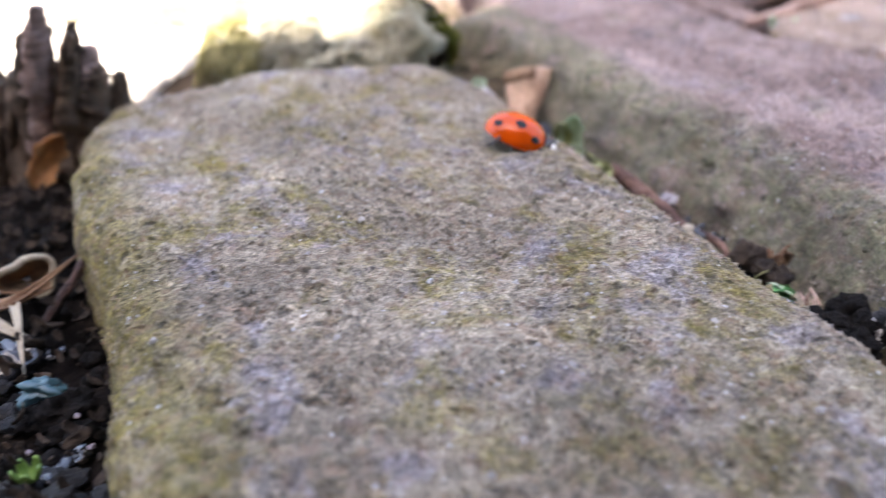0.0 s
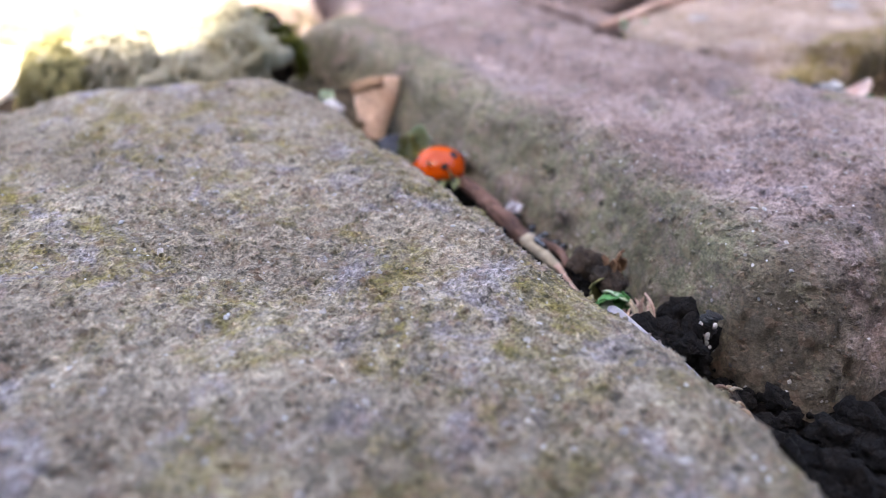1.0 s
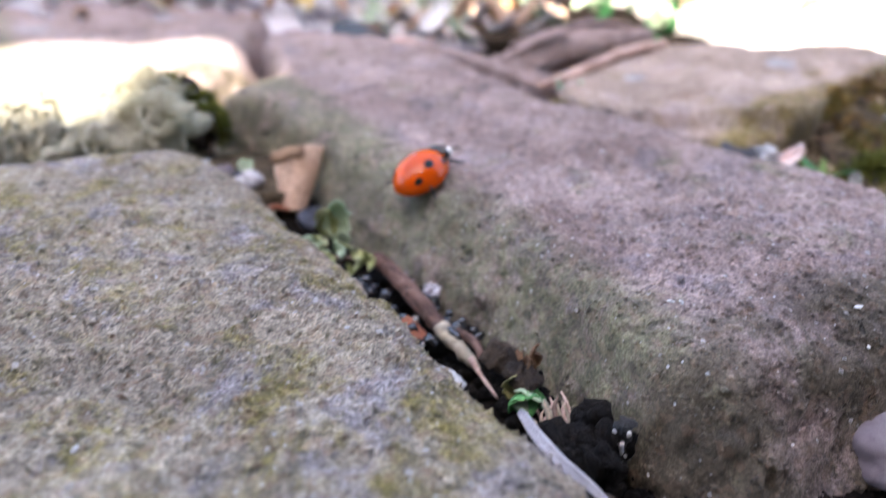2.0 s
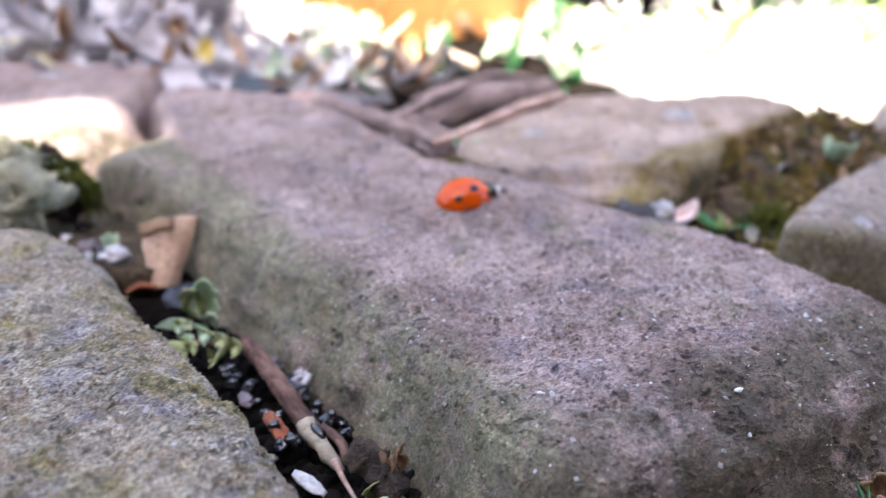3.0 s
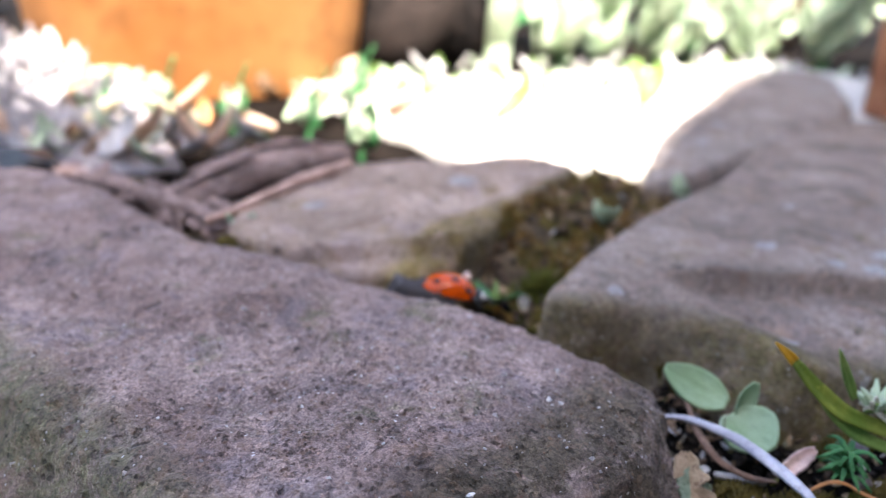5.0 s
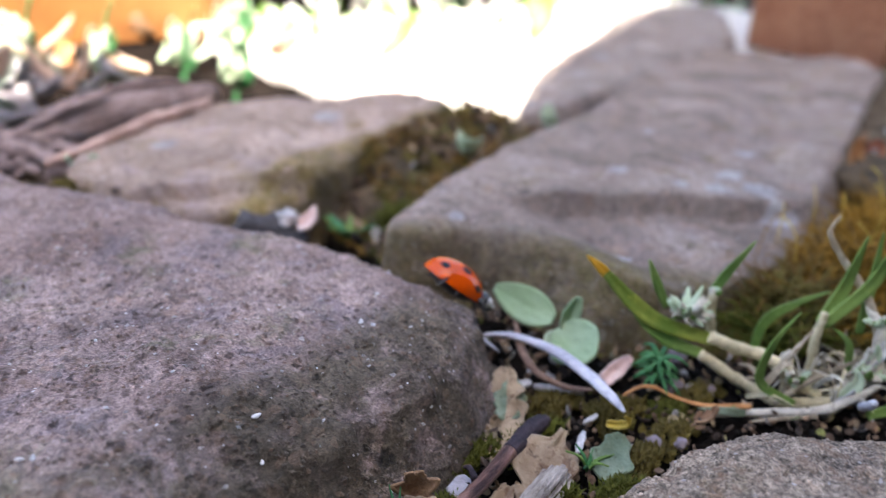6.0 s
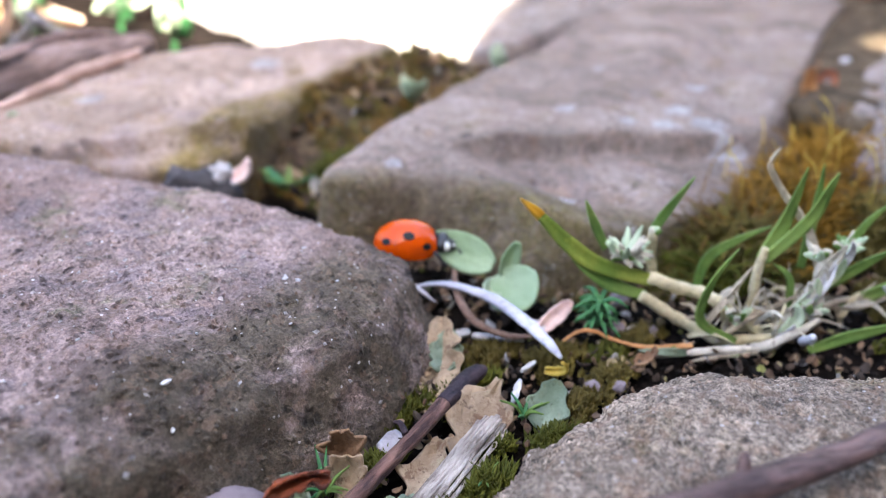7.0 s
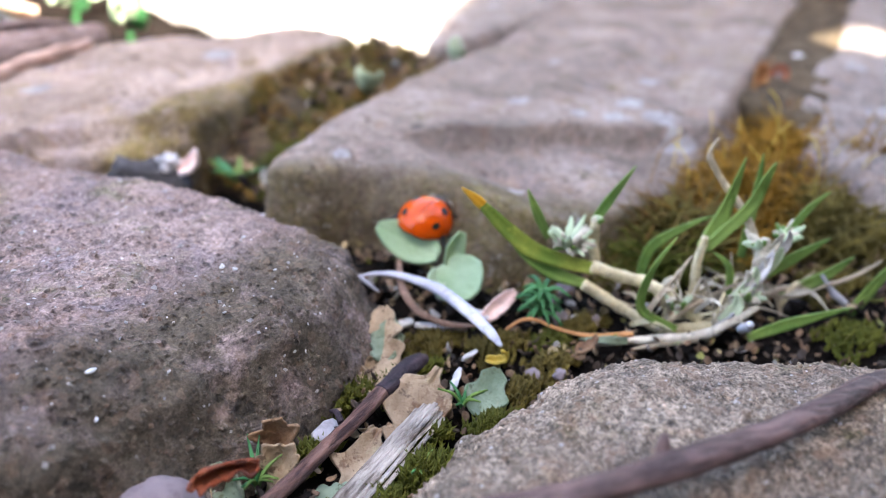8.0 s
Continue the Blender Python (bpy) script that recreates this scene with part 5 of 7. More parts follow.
    for k in range(7):
        off = (k - 3) * 0.046
        start, end = slivers.uniform(-0.05, 0.02), 1.58 - 0.012 * abs(k - 3) + slivers.uniform(-0.06, 0.02)
        lift, drop = 0.075 - 0.006 * (k - 3) ** 2 + slivers.uniform(-0.03, 0.012), slivers.uniform(-0.012, 0.012)
        rows = []
        for u in np.linspace(start, end, 34):
            bend = 0.014 * noise.noise(Vector((u * 2.2, k * 1.7, 3)))
            wide = 0.0245 * (1 + 0.4 * noise.noise(Vector((u * 4, k, 9))))
            ring = []
            for dv, dw in ((-1, 0), (-0.8, 1), (0, 1.25), (0.8, 1), (1, 0), (0, -1)):
                p = Vector((7.95, 4.60, -1.0)) + run * u + across * (off + bend + dv * wide)
                p.z += lift + drop * u + dw * 0.015 + 0.010 * noise.noise(Vector((u * 9, dv, k)))
                ring.append(tuple(p))
            rows.append(ring + ring[:1])
        body, quads = sheet(rows)
        m = len(rows[0])
        ends = [tuple(range(m - 1)), tuple((len(rows) - 1) * m + q for q in range(m - 2, -1, -1))]
        add("strand", (body, quads + ends), "wood_pale", "", None)
    # round wet leaf and small grass sprouts
    solo("round_leaf", leaf_at((9.74, 4.98, -1.06), (10.22, 5.30, -0.98), (-0.35, -0.4, 0.85), 0.40, 0.3, 0.3, 100.0, 0.35, n=28), "fading_leaf", "round pale green wet leaf beside the splinter", "leaf", at(0, 0, 0))
    for k, (x, y, n, size) in enumerate(((9.70, 5.18, 8, 0.32), (7.62, 5.36, 9, 0.46), (8.85, 4.72, 9, 0.22))):
        tuft, add = group_of("grass_sprout", "short bright green grass sprout", "grass", (x, y, -1.15), "grass sprouts")
        rng = random.Random(20 + k)
        for j in range(n):
            a, r = rng.uniform(0, 6.28), size * rng.uniform(0.5, 1.0)
            add("blade", blade([(x, y, -1.15), (x + 0.3 * r * math.cos(a), y + 0.3 * r * math.sin(a), -1.12 + 0.6 * r), (x + 0.8 * r * math.cos(a), y + 0.8 * r * math.sin(a), -1.1 + 0.8 * r)], 0.045, 12, 0.4, 0.3), "green" if j % 2 else "green_dark")
    star, add = group_of("star_moss", "dark green star-shaped moss shoot", "moss", (11.35, 5.85, -1.15))
    rng = random.Random(29)
    for j in range(34):
        a, r = j * 2.4, 0.34 * rng.uniform(0.6, 1.05)
        h = -1.0 + 0.35 * j / 34
        add("leaf", blade([(11.35, 5.85, h), (11.35 + 0.5 * r * math.cos(a), 5.85 + 0.5 * r * math.sin(a), h + 0.10), (11.35 + r * math.cos(a), 5.85 + r * math.sin(a), h + 0.03)], 0.07, 8, 0.4), "green_dark")
    # white stalk, flakes, shell
    stalk, add = group_of("dry_stalk", "bleached white bent stalk propped on the litter", "stalk", (10.3, 6.3, -1.0))
    add("stalk", tube([(9.74, 7.26, -0.64), (9.97, 7.18, -0.63), (10.17, 6.98, -0.63), (10.36, 6.56, -0.64), (10.40, 6.05, -0.66), (10.38, 5.62, -0.70), (10.36, 5.40, -0.74)], [0.014, 0.038, 0.06, 0.08, 0.085, 0.065, 0.02], 12, 50, 0.15, 4, 0.6), "white_stalk")
    add("fork", tube([(9.74, 7.24, -0.62), (9.78, 7.08, -0.66), (9.84, 6.95, -0.72)], [0.03, 0.025, 0.008], 8, 14), "white_stalk")
    for k, (x, y, rz, s, w) in enumerate(((9.97, 6.60, 0, 0.22, 0.1), (10.27, 6.32, -28, 0.6, 0.09), (10.80, 6.25, 60, 0.24, 0.18), (10.22, 5.72, 15, 0.26, 0.05))):
        solo("chip", chip(s, w, 0.04, 110.0 + k), "white_chip", "white papery flake on the litter", "chip", at(x, y, -0.98, 14, 8, rz), "white flakes in the litter")
    solo("shell_piece", leaf_at((10.78, 6.18, -1.02), (11.30, 6.32, -0.95), (-0.5, -0.6, 0.6), 0.2, 0.8, 0.6, 118.0, 0.3), "pink_chip", "pinkish-white broken piece of shell", "shell", at(0, 0, 0))
    solo("bent_stem", tube([(10.56, 7.60, -0.70), (10.32, 7.26, -0.66), (10.09, 6.84, -0.70), (10.06, 6.50, -0.80), (10.28, 6.25, -0.92), (10.6, 6.12, -1.0)], [0.02, 0.035, 0.05, 0.055, 0.05, 0.03], 9, 40, 0.2, 1, 0.6), "brown_stem", "brown bent stem lying over the white stalk", "stem", at(0, 0, 0))
    solo("dry_straw", tube([(10.80, 5.86, -1.20), (10.83, 5.84, -0.97), (11.03, 5.70, -0.82), (11.29, 5.51, -0.94), (11.58, 5.29, -1.02), (11.99, 4.99, -0.98)], [0.012, 0.022, 0.034, 0.03, 0.036, 0.04], 9, 44, 0.35, 2, 0.5), "orange_stem", "curled orange-brown dry plant stem", "stem", at(0, 0, 0))
    solo("dry_leaf", leaf_at((10.34, 5.60, -1.03), (10.64, 5.24, -1.0), (-0.3, -0.4, 0.8), 0.08, 1.4, 1.0, 120.0, 0.6), "yellow_leaf", "narrow curled yellow leaf on moss", "leaf", at(0, 0, 0), "dead leaves in the litter")
    solo("dry_leaf", leaf(0.3, 0.15, 0.8, 0.6, 121.0, 0.5), "brown_leaf", "small rust-brown leaf scrap on moss", "leaf", at(11.25, 5.15, -1.02, 0, -10, -30), "dead leaves in the litter")
    for k, (x, y, r) in enumerate(((11.6, 5.75, 0.12), (11.9, 5.5, 0.10), (10.6, 5.15, 0.10), (10.85, 5.0, 0.08), (11.7, 6.1, 0.14), (9.95, 4.72, 0.07), (12.1, 6.2, 0.16))):
        solo("pebble", lump(r, r * 0.8, r * 0.7, 130.0 + k, 0.3, 20, 14), "lilac_pebble", "small grey pebble in the litter", "pebble", at(x, y, -1.06), "small pebbles")
    # moss cushions
    rng = random.Random(31)
    for x, y, rx, ry, n, tone, h in ((8.75, 5.98, 0.42, 0.22, 700, "moss_green", 0.13), (8.85, 4.72, 0.30, 0.2, 500, "moss_green", 0.15), (10.0, 6.25, 0.45, 0.25, 400, "moss_gold", 0.11), (9.2, 5.02, 0.25, 0.15, 300, "moss_green", 0.12),
                                    (10.65, 5.75, 0.4, 0.25, 450, "moss_gold", 0.12), (8.4, 4.62, 0.25, 0.2, 300, "moss_green", 0.13), (10.35, 5.05, 0.35, 0.2, 350, "moss_gold", 0.11), (11.2, 5.5, 0.3, 0.2, 300, "moss_green", 0.10), (13.3, 6.1, 0.7, 0.3, 500, "moss_gold", 0.16), (10.95, 5.2, 0.35, 0.2, 350, "moss_gold", 0.10), (11.75, 5.55, 0.4, 0.2, 350, "moss_gold", 0.10), (9.75, 4.82, 0.3, 0.15, 300, "moss_green", 0.12), (9.55, 5.9, 0.4, 0.2, 350, "moss_green", 0.12), (8.15, 5.45, 0.3, 0.15, 250, "moss_green", 0.12), (12.0, 6.35, 0.5, 0.2, 300, "moss_gold", 0.12), (14.6, 5.2, 0.6, 0.35, 500, "moss_gold", 0.16), (15.2, 4.4, 0.6, 0.3, 450, "moss_gold", 0.14), (14.2, 3.6, 0.5, 0.3, 350, "moss_green", 0.12)):
        solo("moss_cushion", tufts(n, disc(rx, ry), h, 0.022, rng, 0.6, lambda u, v: 0.12 * max(0, 1 - (u / rx) ** 2 - (v / ry) ** 2)), tone, "low cushion of yellow-green moss on the soil", "moss", at(x, y, -1.16), "moss cushions", "stuff")
    # scraps of rotted leaf
    shapes = []
    for k in range(4200):
        x, y = rng.uniform(6.9, 17.5), rng.uniform(2.2, 9.2)
        s = rng.uniform(0.04, 0.17)
        shapes.append(moved(leaf(s, s * rng.uniform(0.25, 0.7), 0.8, 0.5, k * 0.7, 0.4, 5, 3, 0.012), turned(x, y, soil_height(x, y) + rng.uniform(0.04, 0.18), rng.uniform(-40, 40), rng.uniform(-40, 20), rng.uniform(0, 360))))
    solo("leaf_crumbs", merge(shapes), "crumbs", "rotted brown leaf crumbs over the soil", "leaf litter", at(0, 0, 0), "", "stuff")
    # crumbs
    shapes = []
    for k in range(1500):
        x, y = rng.uniform(6.8, 17.5), rng.uniform(2.2, 9.6)
        r = rng.uniform(0.025, 0.085)
        shapes.append(moved(lump(r, r * rng.uniform(0.5, 1.3), r * 0.7, k * 0.37, 1.3, 8, 6, 0.5), turned(x, y, soil_height(x, y) + 0.06)))
    solo("soil_crumbs", merge(shapes), "clod", "dark crumbs of soil and rotted leaf", "soil", at(0, 0, 0), "", "stuff")
    shapes = []
    for k in range(700):
        s = rng.uniform(0, 1)
        x, y = 1.6 + 3.2 * s + rng.uniform(-0.5, 0.7), 10.5 - 6.6 * s + rng.uniform(-0.5, 0.5)
        if k % 3 == 0:
            x, y = rng.uniform(-6, -2.6), rng.uniform(3, 9.5)
        r = rng.uniform(0.03, 0.12)
        shapes.append(moved(lump(r, r * rng.uniform(0.6, 1.2), r * 0.7, k * 0.41, 0.5, 8, 6), turned(x, y, soil_height(x, y) + 0.06)))
    solo("soil_crumbs", merge(shapes), "clod", "dark crumbs of soil in the gaps between cobbles", "soil", at(0, 0, 0), "", "stuff")


litter()


# ---- white grains set in the stones ----
def flecks():
    grey, red = "large grey cobblestone with yellow-green moss film", "reddish-brown cobblestone with moss on its flank"
    rng = random.Random(81)
    for label, spots in ((grey, ((-1.34, 7.05, 0.05), (-0.12, 5.41, 0.05), (-1.9, 6.3, 0.03), (0.6, 7.7, 0.03), (1.9, 6.6, 0.035), (0.5, 4.9, 0.03), (-2.6, 5.4, 0.03), (1.1, 8.4, 0.03), (2.3, 5.3, 0.03), (-0.8, 8.3, 0.03), (-1.2, 4.6, 0.03), (1.3, 5.3, 0.03))),
                         (red, ((4.93, 6.50, 0.045), (5.02, 6.46, 0.05), (4.75, 6.75, 0.03), (5.6, 6.75, 0.03), (8.17, 7.22, 0.06), (8.27, 7.14, 0.045), (6.68, 6.20, 0.055), (6.60, 5.86, 0.05), (7.23, 6.05, 0.03), (7.5, 7.9, 0.03), (6.9, 7.4, 0.03), (6.2, 7.0, 0.035), (5.7, 7.9, 0.03), (8.6, 7.7, 0.035), (7.9, 6.5, 0.03), (4.4, 8.3, 0.03), (7.1, 6.7, 0.03)))):
        stone_object = next(o for o in scene.objects if o.get("label") == label)
        for x, y, r in spots:
            z = on_stone(label, x, y)
            c = stone_object.location / U
            part("grain", moved(lump(r * 0.75, r * rng.uniform(0.3, 0.6), r * 0.3, x * 3, 0.6, 12, 8), turned(x - c.x, y - c.y, z + 0.2 * r, 0, 0, rng.uniform(0, 180))), "white_chip", stone_object)


flecks()


def lichens():
    """Pale crusts of lichen on the upper sides of the farther stones."""
    rng = random.Random(83)
    for label, spots in (("long pale brown cobblestone with worn stepped edge", ((14.68, 10.10, 0.2), (12.55, 7.69, 0.13), (16.16, 8.86, 0.24), (16.10, 8.22, 0.30), (15.4, 8.5, 0.2), (15.9, 7.6, 0.24), (14.9, 8.85, 0.14), (17.6, 9.6, 0.2), (16.76, 11.36, 0.12), (10.72, 9.28, 0.12))),
                         ("tan cobblestone with mossy yellow side", ((11.23, 15.10, 0.26), (7.90, 14.64, 0.2))),
                         ("grey-brown cobblestone half in sunlight", ((22.0, 18.4, 0.22), (19.5, 16.6, 0.16))),
                         ("reddish-brown cobblestone at the edge of the sun", ((-2.0, 21.5, 0.3), (-5.0, 20.5, 0.3))),
                         ("grey cobblestone behind orange moss", ((20.4, 6.6, 0.18), (22.6, 8.2, 0.2)))):
        stone_object = next(o for o in scene.objects if o.get("label") == label)
        c = stone_object.location / U
        for x, y, r in spots:
            rows = []
            for i in range(7):
                ring = []
                for w in np.linspace(0, 2 * math.pi, 22):
                    q = r * i / 6 * (1 + 0.9 * noise.noise(Vector((math.cos(w) * 2.4 + x, math.sin(w) * 2.4, y))))
                    px, py = x + q * math.cos(w) * 1.2, y + q * math.sin(w)
                    ring.append((px - c.x, py - c.y, on_stone(label, px, py) + 0.03 - 0.035 * (i / 6) ** 3 + 0.012 * noise.noise(Vector((px, py, 1)) * 9)))
                rows.append(ring)
            part("lichen", sheet(rows), "lichen", stone_object, "pale crust of lichen")


lichens()


# ---- seedling, grass tuft, orange moss ----
def seedling():
    plant, add = group_of("seedling", "clover-like seedling with two round pale green leaves", "seedling", (10.9, 6.95, -1.2))
    add("stem", tube([(10.95, 6.95, -1.2), (10.93, 6.98, -0.9), (10.9, 7.0, -0.68)], [0.05, 0.045, 0.04], 8, 16), "green_pale")
    add("seed_leaf", leaf_at((10.80, 7.12, -0.62), (10.36, 7.82, -0.44), (-0.40, -0.50, 0.8), 0.50, 0.25, 0.2, 140.0, 0.05, n=24, m=13, thick=0.03, shape=0.85), "green_pale", "smooth rounded seed leaf")
    add("seed_leaf", leaf_at((10.80, 7.0, -0.66), (10.86, 6.42, -0.90), (-0.5, -0.6, 0.6), 0.66, 0.3, 0.15, 141.0, 0.05, n=24, m=13, thick=0.03, shape=0.85), "green_pale", "smooth rounded seed leaf")
    add("true_leaf", leaf_at((10.84, 6.96, -0.70), (11.06, 7.05, -0.30), (-0.4, -0.9, 0.3), 0.22, 0.4, 0.6, 142.0, 0.25, n=16, m=9), "green_pale")
    add("true_leaf", leaf_at((10.80, 6.98, -0.76), (10.46, 6.86, -0.86), (-0.4, -0.6, 0.6), 0.24, 0.4, 0.4, 143.0, 0.2, n=14, m=9), "green_lit")


def grass_tuft():
    tuft, add = group_of("grass_tuft", "low clump of creeping grass with straw-coloured runners", "grass", (12.6, 4.7, -1.2))
    toward = (-0.5, -0.7, 0.5)
    for points, radii, tone in (
        ([(11.79, 5.64, -0.58), (12.05, 5.43, -0.80), (12.30, 5.18, -0.98), (12.55, 4.9, -1.08), (12.9, 4.6, -1.0)], [0.065, 0.075, 0.07, 0.08, 0.07], "straw"),
        ([(11.91, 5.67, -0.40), (12.18, 5.48, -0.52), (12.44, 5.28, -0.61), (12.70, 5.02, -0.80), (12.9, 4.75, -1.0)], [0.07, 0.08, 0.075, 0.08, 0.07], "straw"),
        ([(12.18, 5.84, -0.55), (12.13, 5.88, -0.18), (12.13, 5.88, 0.07)], [0.06, 0.062, 0.05], "straw"),
        ([(13.02, 4.9, -1.05), (12.98, 5.0, -0.54), (13.0, 5.0, -0.03)], [0.07, 0.06, 0.045], "straw"),
        ([(12.85, 4.65, -1.15), (13.25, 4.62, -0.92), (13.45, 4.54, -0.5), (13.50, 4.55, 0.0)], [0.09, 0.095, 0.085, 0.055], "straw_pale"),
        ([(13.3, 4.5, -0.7), (13.7, 4.55, -0.45), (14.05, 4.58, -0.2)], [0.06, 0.07, 0.05], "straw_pale"),
        ([(11.6, 5.2, -1.08), (12.2, 4.86, -1.06), (12.7, 4.55, -1.0), (13.0, 4.4, -0.85), (13.25, 4.3, -0.70)], [0.035, 0.05, 0.055, 0.05, 0.03], "straw_pale"),
        ([(13.6, 4.62, -0.31), (13.62, 4.9, 0.09), (13.43, 5.18, 0.47), (13.25, 5.32, 0.79), (13.29, 5.28, 1.02)], [0.06, 0.05, 0.04, 0.035, 0.012], "cream_leaf"),
        ([(12.41, 5.15, -0.92), (12.6, 5.05, -0.54), (12.75, 4.94, -0.17)], [0.035, 0.035, 0.012], "cream_leaf"),
        ([(13.6, 4.5, -0.8), (14.1, 4.5, -0.85), (14.5, 4.25, -0.82), (14.85, 4.04, -0.70), (15.2, 3.9, -0.5)], [0.04, 0.04, 0.035, 0.03, 0.012], "cream_leaf"),
        ([(14.5, 4.25, -0.65), (14.72, 4.1, -0.95), (14.9, 3.97, -1.12)], [0.02, 0.05, 0.04], "white_stalk"),
        ([(12.3, 4.9, -1.0), (12.75, 4.85, -0.82), (13.2, 4.7, -0.7)], [0.03, 0.035, 0.015], "cream_leaf"),
        ([(12.6, 4.55, -1.05), (12.3, 4.75, -1.1), (11.9, 4.9, -1.1)], [0.03, 0.03, 0.012], "cream_leaf"),
        ([(13.0, 4.3, -0.9), (12.85, 4.15, -0.72), (12.75, 4.1, -0.62)], [0.05, 0.055, 0.03], "white_stalk"),
    ):
        add("runner", tube(points, radii, 10, 34, 0.3, points[0][0]), tone, "pale straw runner")
    rng = random.Random(41)
    for x, y, z, n, r in ((11.78, 5.93, -0.18, 52, 0.32), (14.05, 4.58, -0.15, 22, 0.18), (13.28, 4.45, -0.66, 16, 0.2), (12.65, 4.95, -0.82, 14, 0.18), (12.13, 5.88, 0.05, 4, 0.1), (13.5, 4.6, -0.1, 12, 0.2)):
        for j in range(n):
            a, q = rng.uniform(0, 6.28), r * rng.uniform(0.5, 1)
            up = rng.uniform(-0.2, 1.0)
            add("sheath", tube([(x, y, z - 0.05), (x + 0.5 * q * math.cos(a), y + 0.5 * q * math.sin(a), z + 0.3 * q * up), (x + q * math.cos(a), y + q * math.sin(a), z + q * up)], [0.03, 0.05, 0.012], 6, 7), ("straw_pale", "mint", "green_lit", "green", "mint", "straw_pale")[j % 6])
    for j in range(14):
        s = j / 13
        x, y, z = 12.85 + 0.65 * s + rng.uniform(-0.06, 0.06), 4.62 - 0.08 * s + rng.uniform(-0.08, 0.02), -1.12 + 0.85 * s
        q = rng.uniform(0.25, 0.5)
        add("sheath", blade([(x, y, z), (x + 0.35 * q, y - 0.06, z + 0.6 * q), (x + rng.uniform(0.1, 0.5) * q, y - rng.uniform(0.02, 0.15), z + 1.1 * q)], rng.uniform(0.10, 0.17), 12, 0.8, rng.uniform(-0.6, 0.6), 0.15, 0.9, 0.012, toward), ("straw_pale", "white_chip", "straw_pale", "mint")[j % 4], "papery pale sheath")
    for j in range(46):
        s = rng.uniform(0, 1)
        x, y, z = 12.2 + 1.9 * s + rng.uniform(-0.2, 0.2), 5.2 - 0.75 * s + rng.uniform(-0.2, 0.2), -1.05 + 0.35 * rng.uniform(0, 1)
        a, q = rng.uniform(0, 6.28), rng.uniform(0.3, 0.7)
        add("dead_blade", blade([(x, y, z - 0.1), (x + 0.5 * q * math.cos(a), y + 0.5 * q * math.sin(a), z + rng.uniform(0.0, 0.25)), (x + q * math.cos(a), y + q * math.sin(a), z + rng.uniform(-0.2, 0.4))], rng.uniform(0.03, 0.08), 10, 0.6, rng.uniform(-2, 2), 0.1, 0.7, 0.01, toward), ("straw_pale", "cream_leaf", "straw")[j % 3])
    for points, width, tone in (
        ([(11.95, 5.66, -0.45), (11.43, 6.02, -0.27), (11.13, 6.24, -0.01), (10.87, 6.43, 0.31), (10.74, 6.52, 0.46)], 0.27, "lime"),
        ([(11.86, 5.65, -0.62), (11.53, 5.89, -0.49), (11.26, 6.09, -0.27), (11.1, 6.2, -0.08)], 0.21, "green"),
        ([(11.62, 6.12, -0.15), (11.48, 6.23, 0.19), (11.39, 6.3, 0.45)], 0.15, "green"),
        ([(12.14, 5.92, 0.0), (12.31, 5.88, 0.27), (12.5, 5.74, 0.69)], 0.16, "green"),
        ([(12.5, 4.8, -1.0), (12.12, 5.05, -0.72), (12.13, 5.02, -0.22), (12.3, 4.9, 0.22)], 0.15, "green"),
        ([(12.75, 5.6, -0.9), (12.94, 5.66, -0.48), (13.2, 5.48, -0.2), (13.5, 5.26, 0.0)], 0.18, "green"),
        ([(13.0, 5.02, -0.2), (13.35, 5.07, 0.12), (13.48, 5.02, 0.84)], 0.26, "green"),
        ([(13.05, 5.0, -0.2), (13.52, 4.87, 0.23), (13.61, 4.8, 0.62), (13.67, 4.76, 0.83)], 0.21, "green"),
        ([(13.25, 4.69, -0.75), (13.19, 4.74, -0.37), (13.01, 4.87, -0.17)], 0.13, "green"),
        ([(13.8, 4.6, -0.6), (14.11, 4.44, -0.35), (14.38, 4.24, -0.1)], 0.19, "green"),
        ([(14.1, 4.5, -0.95), (14.52, 4.27, -0.71), (14.8, 4.08, -0.40)], 0.21, "green"),
        ([(13.2, 4.3, -1.1), (13.55, 4.11, -0.95), (13.83, 3.9, -0.81), (14.15, 3.67, -0.67)], 0.19, "green"),
        ([(14.9, 3.95, -1.2), (15.09, 3.85, -0.74), (15.35, 3.69, -0.15)], 0.2, "green"),
        ([(14.0, 4.6, -0.2), (14.35, 4.6, 0.1), (14.6, 4.5, 0.35)], 0.13, "green"),
        ([(11.9, 5.0, -1.05), (11.65, 5.1, -1.0), (11.45, 5.3, -1.02)], 0.14, "fading_leaf"),
        ([(13.6, 4.85, -0.4), (13.85, 5.0, 0.2), (13.98, 5.1, 0.75)], 0.17, "green"),
    ):
        add("blade", blade(points, width * 0.78, 30, 0.3, 0.4, 0.02, 0.7, 0.02, toward), tone)
    add("blade_tip", blade([(10.86, 6.44, 0.33), (10.80, 6.48, 0.40), (10.66, 6.57, 0.54)], 0.12, 12, 0.3, 0.1, 0.05, 1.0, 0.03, toward), "tip", "yellowed tip of a grass blade")


